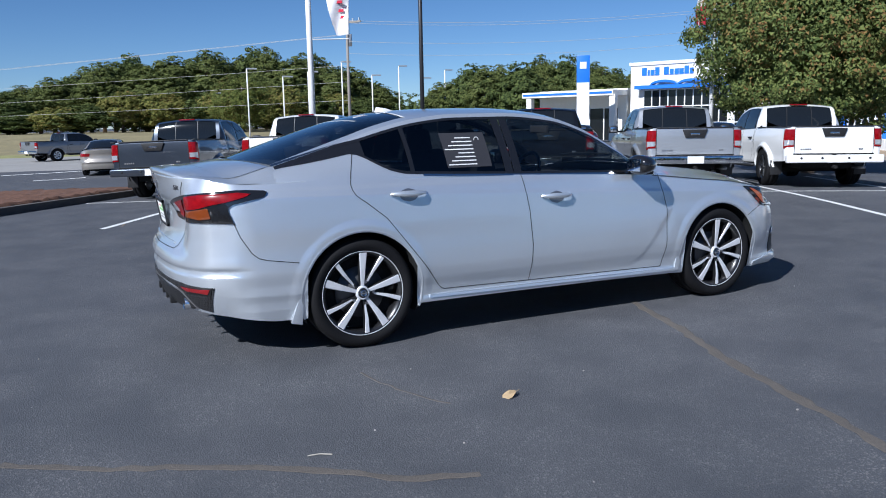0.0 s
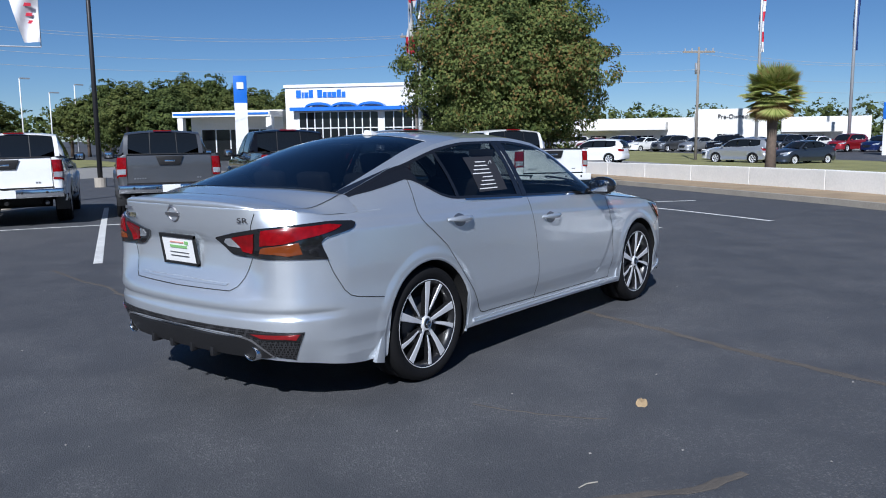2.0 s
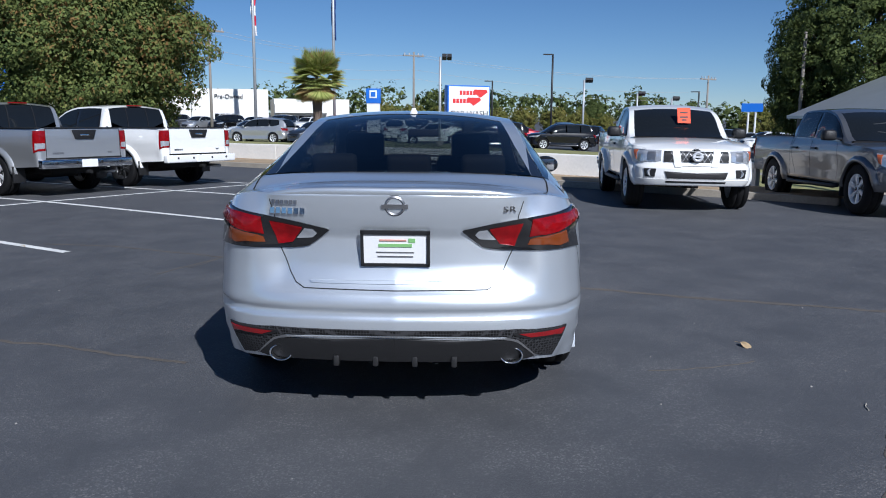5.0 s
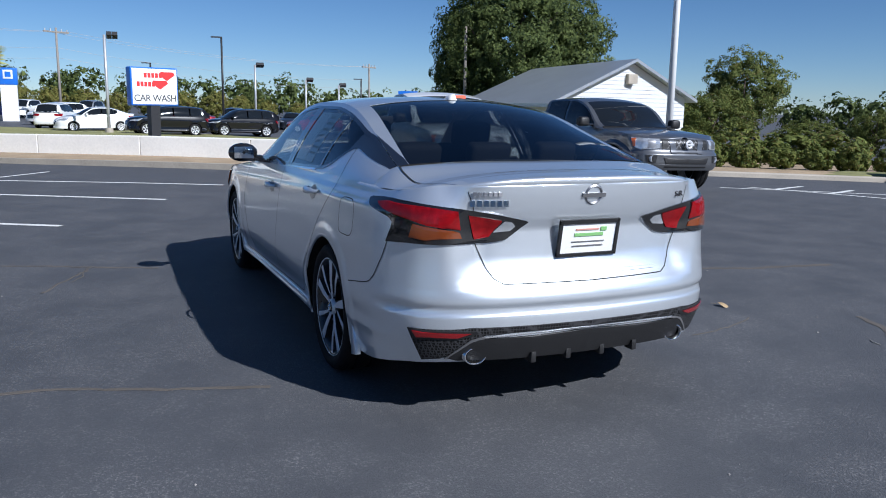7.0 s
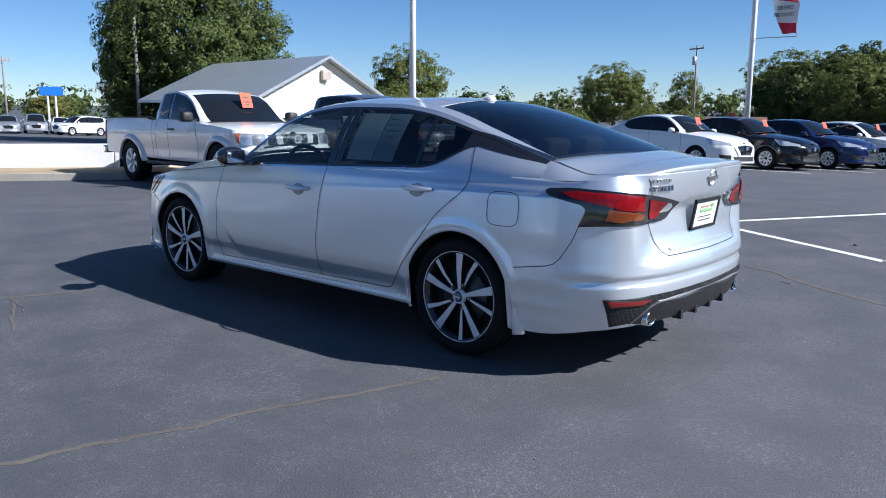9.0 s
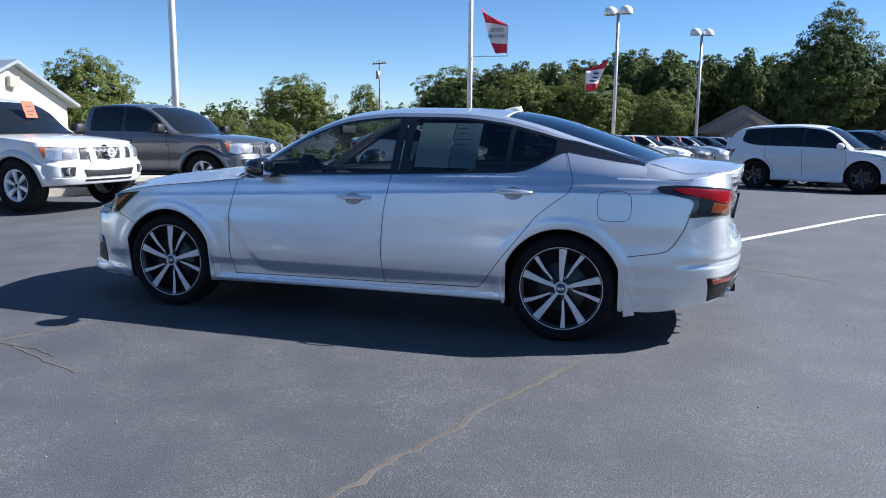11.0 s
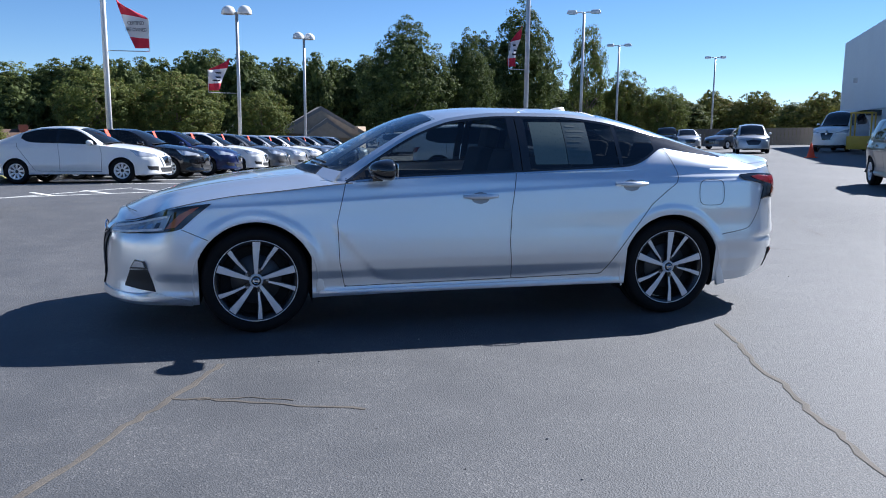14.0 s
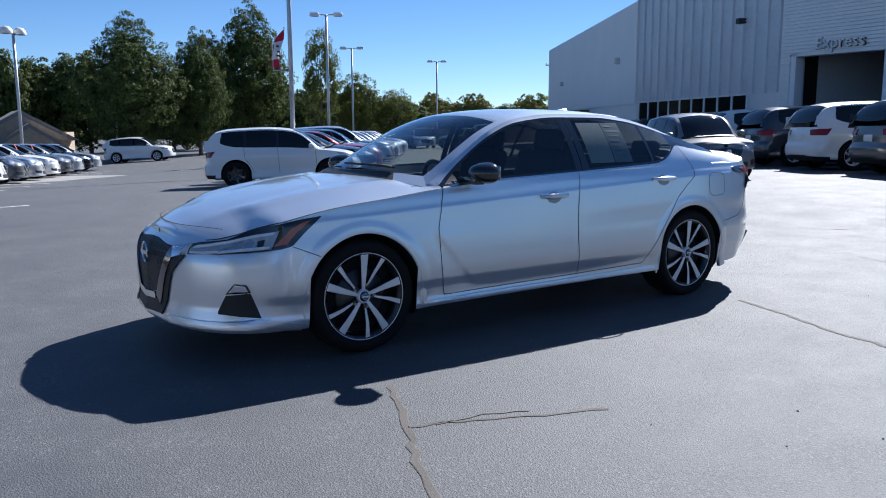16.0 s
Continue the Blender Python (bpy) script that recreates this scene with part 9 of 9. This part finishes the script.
# tan house among the trees
th = thing("house", "tan house with grey gable roofs below dark trees", "house")
hx, hy = -5.8, -84
wall_box("wall", (hx - 4, hy), (hx + 4, hy - 2), -8, -3, 1.0, M_TAN, th)
for q, (w, zt_, yo) in enumerate(((5.2, 3.2, 0), (3.0, 1.9, 1.6))):
    so = Soup().add([(hx - w - q * 0.5, hy + yo, -0.2 + 0.4 * (1 - q)), (hx + w - q * 0.5, hy + yo - 0.6, -0.2 + 0.4 * (1 - q)), (hx - q * 0.5, hy + yo - 0.3, zt_), (hx - w - q * 0.5, hy - 8, 0), (hx + w - q * 0.5, hy - 8, 0), (hx - q * 0.5, hy - 8, zt_)], [(0, 1, 2), (5, 4, 3), (0, 2, 5, 3), (1, 4, 5, 2), (0, 3, 4, 1)])
    part("gable", so.mesh("gable"), M_SHINGLE, th)
    c, e = hx - q * 0.5, -0.2 + 0.4 * (1 - q)
    part("gable_wall", Soup().add([(c - w * 0.86, hy + yo + 0.08, e), (c + w * 0.86, hy + yo - 0.44, e), (c, hy + yo - 0.18, zt_ - 0.45), (c - w * 0.86, hy + yo - 0.3, e), (c + w * 0.86, hy + yo - 0.8, e), (c, hy + yo - 0.5, zt_ - 0.45)], [(0, 1, 2), (5, 4, 3), (0, 2, 5, 3), (1, 4, 5, 2), (0, 3, 4, 1)]).mesh("gable_wall"), M_TAN, th)
lh = thing("house", "low brown-roofed house behind russet shrubs", "house", at=pose(13.6, -38.0, gz(13.6, -38.0), 0, 0, 24) @ Matrix.Diagonal((1, 1, 0.88, 1)))
part("wall", Soup().box((0, 0, 0.55), (4.6, 3.4, 1.3)).mesh("wall"), M_TAN, lh)
part("roof", bevelled(Soup().prism([(-2.05, 1.15), (2.05, 1.15), (0, 2.05)], 5.4, Matrix(((0, 0, 1, -2.7), (1, 0, 0, 0), (0, 1, 0, 0), (0, 0, 0, 1)))).mesh("roof"), 0.02), M_BROWNROOF, lh)
part("chimney", Soup().box((-0.9, 0.2, 2.0), (0.4, 0.4, 0.6)).mesh("chimney"), M_REDBRICK, lh)
for x in (-1.3, 0.9):
    win = part("window", Soup().box((x, 1.71, 0.65), (0.8, 0.05, 0.55)).mesh("window"), M_WINDOW, lh)
    part("window_frame", Soup().box((x, 1.735, 0.65), (0.05, 0.03, 0.6)).mesh("window_frame"), M_WPANEL, win)
cone = thing("traffic_cone", "orange safety cone standing on asphalt", "cone", at=on_ground(-24.5, -27.5))
part("body", Soup().lathe([(0.19, 0.03), (0.03, 0.70), (0.0, 0.71)], 16, axis="z").mesh("body", True), M_ORANGE, cone)
part("base", Soup().box((0, 0, 0.015), (0.42, 0.42, 0.03)).mesh("base"), M_ORANGE, cone)
van = suv("white delivery van near the service building", 1.25, 1.08, 1.45, 0.36, "van", "van")
van.matrix_basis = on_ground(-33.5, -36.5, 35)
repaint(van, P_WHITE)
lift_truck = thing("lift_truck", "yellow lift truck near the service building", "machine", at=on_ground(-31.0, -31.8, 40))
for c, s in (((0, 0, 0.6), (2.2, 1.2, 0.7)), ((0, 0, 2.2), (1.4, 1.1, 0.08)), ((0.6, 0.5, 1.5), (0.08, 0.08, 1.4)), ((0.6, -0.5, 1.5), (0.08, 0.08, 1.4)), ((-0.6, 0.5, 1.5), (0.08, 0.08, 1.4)), ((-0.6, -0.5, 1.5), (0.08, 0.08, 1.4))):
    part("frame_bar", bevelled(Soup().box(c, s).mesh("frame_bar"), 0.02), mat("yellow_steel", (0.55, 0.36, 0.03), 0.5) if "yellow_steel" not in bpy.data.materials else bpy.data.materials["yellow_steel"], lift_truck)

# board fence at the end of the lot
fence = thing("fence_1", "weathered tan board fence along the end of the lot", "fence", kind="structure")
fa, fb = Vector((-37.0, -60.5)), Vector((-52.0, -52.0))
fd = (fb - fa).normalized()
board = Soup().box((0, 0, 0.75), (0.30, 0.03, 1.5)).mesh("board")
M_BOARD = mat("weathered_board", (0.24, 0.20, 0.16), 0.9, vary=0.2, scale=3, bump=0.3)
for k in range(54):
    p = fa + fd * (0.32 * k)
    part("board", board, M_BOARD, fence, m=pose(p.x, p.y, gz(p.x, p.y), 0, 0, math.degrees(math.atan2(fd.y, fd.x))))


# ---- trees and bushes ----
def leaf_cloud(seed, clumps, leaves, rx, rz, leaf, spread, hollow=0.45, squash=1.0, top=1.0):
    """A crown of many small leaves gathered in clumps, with gaps between; centre at the origin."""
    g = np.random.default_rng(seed)
    d = g.normal(size=(clumps, 3))
    d /= np.linalg.norm(d, axis=1)[:, None]
    rad = hollow + (1 - hollow) * g.random(clumps) ** 0.6
    c = d * rad[:, None] * np.array([rx, rx, rz]) * g.uniform(0.86, 1.06, (clumps, 1))
    c[:, :2] *= (1 - (1 - top) * np.clip(c[:, 2:3] / rz, 0, 1))
    idx = g.integers(0, clumps, leaves)
    size = spread * g.uniform(0.9, 1.9, clumps)
    o = g.normal(size=(leaves, 3))
    o /= np.linalg.norm(o, axis=1)[:, None]
    o = np.where((o * d[idx]).sum(1)[:, None] < -0.25, -o, o)
    reach = 0.55 + 0.5 * g.random((leaves, 1)) ** 0.6
    p = c[idx] + o * reach * size[idx][:, None] * np.array([1, 1, 0.75])
    a = o + 0.45 * d[idx] + g.normal(size=(leaves, 3)) * 0.5 + np.array([0, 0, 0.2])
    a /= np.linalg.norm(a, axis=1)[:, None]
    b = np.cross(a, g.normal(size=(leaves, 3)))
    b /= np.linalg.norm(b, axis=1)[:, None]
    e = np.cross(a, b)
    s = leaf * g.uniform(0.6, 1.3, (leaves, 1)) * np.where(rad[idx] < 0.72, 1.7, 1.0)[:, None]
    quad = np.stack([p - b * s * 0.95 - e * s * 0.32, p + b * s * 0.95 - e * s * 0.32, p + e * s * 0.8], 1).reshape(-1, 3)
    f = np.arange(leaves * 3).reshape(-1, 3)
    return quad, f


def cloud_mesh(name, quad, f):
    me = bpy.data.meshes.new(name)
    me.from_pydata(quad.tolist(), [], f.tolist())
    return me


def limbs(seed, h0, h1, r, spread, n=7):
    g = random.Random(seed)
    so = Soup().tube([(0, 0, -0.2), (0.05, 0.02, h0 * 0.6), (0.0, 0.05, h0), (0.1, 0, h1)], [r * 1.25, r, r * 0.8, r * 0.3], 10)
    for k in range(n):
        a = 2 * math.pi * k / n + g.uniform(-0.3, 0.3)
        z = h0 + (h1 - h0) * g.uniform(0.0, 0.55)
        L = spread * g.uniform(0.6, 1.0)
        so.tube([(0, 0, z), (L * 0.45 * math.cos(a), L * 0.45 * math.sin(a), z + L * 0.35), (L * math.cos(a), L * math.sin(a), z + L * g.uniform(0.5, 0.9))], [r * 0.5, r * 0.32, r * 0.1], 7)
    return so.mesh("trunk", True)


def bank(x, y):
    """Rise of the grass field towards the northern woods."""
    dx, dy = x + 3.0, y + 5.3
    az, r = math.degrees(math.atan2(dy, dx)), math.hypot(dx, dy)
    return 1.3 * float(smooth01((r - 60) / 34) * smooth01((az - 64.5) / 4) * smooth01((125 - az) / 8))


rows = []
for az in np.linspace(64, 126, 63):
    c, s = math.cos(radians(az)), math.sin(radians(az))
    rows.append([(-3.0 + r * c, -5.3 + r * s, gz(-3.0 + r * c, -5.3 + r * s) + bank(-3.0 + r * c, -5.3 + r * s) - 0.04 + (0.08 if bank(-3.0 + r * c, -5.3 + r * s) > 0.02 else 0)) for r in np.linspace(60, 150, 46)])
tagged(part("grass_bank", grid_mesh("grass_bank", rows), M_DRYFIELD), "dry grass field rising gently towards the woods", "grass", kind="structure")


def tree(x, y, label, crown_me, trunk_me, cz, m_leaf, scale=1.0, turn=0.0, name="tree", sz=None):
    root = thing(name, label, "tree", at=pose(x, y, gz(x, y) + bank(x, y), 0, 0, turn) @ Matrix.Diagonal((scale, scale, sz or scale, 1)))
    part("trunk", trunk_me, M_BARK, root)
    part("crown", crown_me, m_leaf, root, m=Matrix.Translation((0, 0, cz)))
    return root


pear = cloud_mesh("crown", *leaf_cloud(3, 1250, 150000, 3.0, 2.78, 0.050, 0.25, 0.25, 1, 0.85))
tree(14.4, 9.0, "dense rounded pear tree turning russet in places", pear, limbs(1, 1.1, 5.0, 0.15, 2.2, 9), 3.55, M_LEAF_PEAR)
oak = cloud_mesh("crown", *leaf_cloud(7, 850, 64000, 6.2, 6.3, 0.105, 0.46, 0.4, 1, 0.75))
oak_t = limbs(2, 2.0, 10.0, 0.38, 5.0, 11)
broad = cloud_mesh("crown", *leaf_cloud(11, 300, 8600, 3.3, 3.0, 0.155, 0.32, 0.40))
bushy = cloud_mesh("crown", *leaf_cloud(14, 460, 24000, 3.3, 3.0, 0.072, 0.27, 0.40))
broad2 = cloud_mesh("crown", *leaf_cloud(12, 320, 9600, 3.4, 4.3, 0.165, 0.40, 0.35, 1, 0.55))
thin = cloud_mesh("crown", *leaf_cloud(13, 170, 9000, 3.0, 4.0, 0.085, 0.36, 0.3, 1, 0.6))
broad_n = cloud_mesh("crown", *leaf_cloud(11, 520, 24000, 3.3, 3.0, 0.075, 0.26, 0.40))
tall_n = cloud_mesh("crown", *leaf_cloud(19, 800, 34000, 3.4, 4.3, 0.075, 0.27, 0.3, 1, 0.5))
bt = limbs(3, 1.4, 5.0, 0.18, 2.4)
pine = cloud_mesh("crown", *leaf_cloud(15, 230, 9000, 3.0, 4.2, 0.145, 0.36, 0.3, 1, 0.5))
pt = limbs(4, 5.0, 10.0, 0.2, 2.0)
tree(42.0, -24.5, "large dark broadleaf tree behind a house", oak, oak_t, 6.6, M_LEAF_OAK, 1.0, sz=1.0)
tree(43.5, -21.2, "dense dark tree beside the large broadleaf tree", oak, oak_t, 6.4, M_LEAF_OAK, 0.40, 110, sz=0.80)
tree(41.5, -43.5, "spreading green tree beyond the hedge", bushy, bt, 4.4, M_LEAF_MID, 1.0)
for x, y, s, sz, t, me, cz, m, lab in (
        (-10.7, -58.5, 1.2, 1.2, 0, tall_n, 4.6, M_LEAF_OAK, "tall dense tree at the end of the lot"), (-16.2, -60.5, 0.78, 1.12, 60, tall_n, 4.6, M_LEAF_MID, "slim leafy tree at the end of the lot"),
        (-23.5, -68.2, 1.25, 1.52, 120, tall_n, 4.6, M_LEAF_OAK, "tall dense tree at the end of the lot"), (-19.0, -66.0, 0.9, 1.2, 200, tall_n, 4.4, M_LEAF_OAK, "tall dense tree at the end of the lot"),
        (-26.6, -59.5, 0.66, 1.32, 20, thin, 4.6, M_LEAF_MID, "thin pale tree at the end of the lot"), (-31.5, -62.5, 0.72, 0.98, 80, broad_n, 4.0, M_LEAF_MID, "round tree at the end of the lot"), (-34.8, -61.0, 0.66, 0.80, 10, broad_n, 3.6, M_LEAF_MID, "low tree at the end of the lot")):
    tree(x, y, lab, me, bt, cz, m, s, t, sz=sz)
for x, y, s, sz, t, me, cz, m, lab in (
        (54.3, -99.6, 1.75, 1.5, 0, broad_n, 3.6, M_LEAF_MID, "broad green tree beyond the houses"), (46.0, -104.7, 1.0, 1.25, 70, thin, 3.8, M_LEAF_MID, "thin green tree beyond the houses"), (36.2, -118.0, 2.2, 1.85, 140, broad_n, 3.6, M_LEAF_MID, "broad green tree beyond the lot"),
        (24.5, -104.0, 1.8, 1.5, 30, broad_n, 3.6, M_LEAF_MID, "broad green tree beyond the lot"), (14.5, -68.5, 1.2, 1.1, 20, broad_n, 3.6, M_LEAF_MID, "round green tree beside the lot"), (8.2, -69.5, 1.35, 1.1, 200, broad_n, 3.6, M_LEAF_MID, "round green tree beside the lot"),
        (0.9, -56.0, 0.72, 0.72, 70, broad_n, 3.8, M_LEAF_PEAR, "light green rounded tree beside the lot"), (14.9, -33.0, 0.42, 0.36, 0, broad_n, 3.4, M_LEAF_RED, "russet shrub beside the lot"), (13.4, -34.2, 0.36, 0.33, 60, broad_n, 3.4, M_LEAF_RED, "russet shrub beside the lot")):
    tree(x, y, lab, me, bt, cz, m, s, t, sz=sz)
for x, y, s, sz, t, me, m in ((33.5, -26.8, 0.62, 0.62, 20, bushy, M_LEAF_MID), (31.5, -31.5, 0.75, 0.6, 130, bushy, M_LEAF_MID), (28.0, -35.5, 0.6, 0.33, 60, bushy, M_LEAF_MID), (28.5, -41.5, 0.48, 0.46, 100, bushy, M_LEAF_MID), (25.2, -41.5, 0.52, 0.40, 250, bushy, M_LEAF_OAK)):
    tree(x, y, "bushy green tree beyond the hedge", me, bt, 3.0, m, s, t, sz=sz)
g = random.Random(9)


def grove(eye, az0, az1, n, dist, tops, kinds, label, wide=1.0, jitter=8.0):
    """Trees side by side along a bearing range, their tops following a line of heights."""
    top = curve_of(tops)
    for k in range(n):
        az = az0 + (az1 - az0) * (k + g.uniform(-0.3, 0.3)) / (n - 1)
        d = dist + g.uniform(-jitter, jitter)
        x, y = eye[0] + d * math.cos(radians(az)), eye[1] + d * math.sin(radians(az))
        h = (float(top(az)) - eye[2]) * d / dist + eye[2] - gz(x, y) - bank(x, y)
        h *= g.uniform(0.86, 1.02) if wide > 0.8 else g.uniform(0.60, 1.05)
        me, tr, cz, unit, m = kinds[k % len(kinds)]
        tree(x, y, label, me, tr, cz, m, wide * g.uniform(0.9, 1.2), g.uniform(0, 360), sz=h / unit)


PINE = (pine, pt, 6.6, 10.0, M_LEAF_PINE)
LEAFY = (broad2, bt, 4.6, 8.2, M_LEAF_MID)
DARK = (broad2, bt, 4.6, 8.2, M_LEAF_OAK)
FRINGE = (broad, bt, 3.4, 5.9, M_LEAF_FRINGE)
LOW = (broad, bt, 3.4, 5.9, M_LEAF_MID)
north = [(67.0, 5.2), (69.5, 8.0), (73.3, 10.6), (79.0, 11.0), (81.8, 10.3), (83.4, 9.2), (84.5, 9.9), (86.2, 9.6), (87.3, 8.6), (89.3, 7.4), (91, 6.3), (95, 5.6), (98, 4.4), (104, 3.8)]
grove((-3.0, -5.3, 1.34), 68.5, 104, 38, 112, north, [PINE, DARK, PINE, PINE], "tall pine or leafy tree at the edge of woods", 1.15, 6)
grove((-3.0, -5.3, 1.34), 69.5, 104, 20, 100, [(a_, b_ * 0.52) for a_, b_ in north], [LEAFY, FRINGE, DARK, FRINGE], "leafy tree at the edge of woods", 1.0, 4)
grove((-3.0, -5.3, 1.34), 50.5, 64.0, 13, 92, [(50, 6.8), (55, 7.9), (60, 7.8), (64, 6.0)], [PINE, LEAFY, PINE], "tall pine behind a showroom", 0.85, 6)
for k in range(9):
    x, y = 72 + 4.3 * k + g.uniform(-1.5, 1.5), 92 - 2.0 * k + g.uniform(-4, 4)
    tree(x, y, "tall pine behind a showroom", pine, pt, 6.4, M_LEAF_PINE, g.uniform(0.7, 0.95), g.uniform(0, 360))
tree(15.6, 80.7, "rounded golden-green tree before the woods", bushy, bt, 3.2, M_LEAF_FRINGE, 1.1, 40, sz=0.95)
south = (-0.4, 6.0, 1.29)
grove(south, -73.5, -104, 26, 112, [(-104, 9.2), (-95, 10.2), (-88, 10.2), (-81.4, 9.9), (-77, 8.0), (-73, 6.5)], [DARK, LEAFY, DARK, PINE], "dark woodland tree behind the lot", 1.1, 6)
grove((3.5, 4.9, 1.3), -117.5, -131, 14, 95, [(-131, 5.0), (-126.6, 4.7), (-121.8, 5.2), (-118, 4.4)], [LOW, PINE, LOW], "green tree beyond the service building", 0.75, 5)
grove(south, -104, -117, 12, 100, [(-117, 4.6), (-104, 8.0)], [DARK, LEAFY], "dark woodland tree behind the lot", 0.9, 6)
for k in range(10):
    x, y = 96 + g.uniform(-3, 3), 9 - 3.5 * k
    tree(x, y, "clipped row tree beyond the car wash", broad, bt, 2.6, M_LEAF_OAK, g.uniform(0.45, 0.62), g.uniform(0, 360))
for k in (0, 3, 4, 5, 6, 7, 8, 9, 10, 11):
    x, y = 105 + g.uniform(-6, 10), -18 - 7 * k
    tree(x, y, "green tree beyond the car wash", broad if k % 2 else broad2, bt, 3.2, M_LEAF_MID, g.uniform(0.6, 0.95), g.uniform(0, 360))

# far woods all round
quads, faces_, off = [], [], 0
gg = np.random.default_rng(4)
for k in range(150):
    a = 2 * math.pi * k / 150 + gg.uniform(-0.012, 0.012)
    r = gg.uniform(215, 260)
    q, f = leaf_cloud(100 + k, 80, 700, 6.5, gg.uniform(4.0, 7.0), 0.50, 0.95, 0.3)
    x, y = r * math.cos(a), r * math.sin(a)
    q = q + np.array([x, y, gz(x, y) + 5.0])
    quads.append(q)
    faces_.append(f + off)
    off += len(q)
woods = part("far_woods", cloud_mesh("far_woods", np.concatenate(quads), np.concatenate(faces_)), M_LEAF_OAK)
tagged(woods, "band of dark green woods on the horizon", "woods", kind="stuff")

# clipped bushes along the verge
bush = cloud_mesh("bush", *leaf_cloud(21, 70, 2600, 0.44, 0.36, 0.045, 0.07, 0.7))
for k in range(13):
    x, y = 13.6 - 0.52 * k, -13.9 - 0.86 * k
    b = part("bush", bush, M_LEAF_MID, m=pose(x, y, gz(x, y) + 0.45, 0, 0, 40 * k) @ Matrix.Diagonal((1, 1, 0.95 + 0.1 * (k % 3), 1)))
    tagged(b, "small clipped round evergreen bush on sandy verge", "bush", "clipped bushes")
for k in range(4):
    x, y = 17.5 - 0.6 * k, -17.5 - 1.9 * k
    b = part("shrub", bush, M_LEAF_OAK if k % 3 else M_LEAF_MID, m=pose(x, y, gz(x, y) + 0.65, 0, 0, 70 * k) @ Matrix.Diagonal((2.4, 2.4, 1.7, 1)))
    tagged(b, "loose evergreen shrub behind clipped bushes", "shrub")


def palm(x, y, h, R):
    """A fan palm: fibrous trunk, green crown and a skirt of dry fronds."""
    root = thing("palm_tree", "stout fan palm with a skirt of dry fronds", "palm tree", at=pose(x, y, gz(x, y)))
    g_ = random.Random(3)
    part("trunk", Soup().tube([(0, 0, -0.1), (0.05, 0, h * 0.5), (0, 0, h)], [0.24, 0.19, 0.28], 12).mesh("trunk", True), M_BARK, root)

    def frond(az, el, L):
        so_v, so_f = [], []
        d = Vector((math.cos(az) * math.cos(el), math.sin(az) * math.cos(el), math.sin(el)))
        side = Vector((-math.sin(az), math.cos(az), 0))
        up = side.cross(d)
        c = d * L * 0.5
        for i in range(21):
            t = -1.3 + 2.6 * i / 20
            tip = c + (d * math.cos(t) + side * math.sin(t)) * L * 0.55 - Vector((0, 0, L * (0.10 * (1 - math.cos(t) + 0.2) + 0.10 * math.cos(el) ** 2)))
            w = (side * math.cos(t) - d * math.sin(t)) * 0.038
            o = len(so_v)
            m_ = c.lerp(tip, 0.5) + up * 0.03
            so_v += [c, m_ - w, tip, m_ + w]
            so_f.append((o, o + 1, o + 2, o + 3))
        o = len(so_v)
        so_v += [side * 0.02, c + side * 0.012, c - side * 0.012, -side * 0.02]
        so_f.append((o, o + 1, o + 2, o + 3))
        return so_v, so_f

    for n, (els, m_, cnt, L) in enumerate((((-0.75, 1.35), M_PALM, 110, R), ((-1.35, -0.55), M_PALMDRY, 36, R * 0.85))):
        so = Soup()
        for k in range(cnt):
            so.add(*frond(2.399 * k, g_.uniform(*els), L * g_.uniform(0.7, 1.15)))
        part("green_crown" if n == 0 else "dry_skirt", so.mesh("fronds"), m_, root, m=Matrix.Translation((0, 0, h)))


palm(29.7, 5.96, 3.35, 1.3)
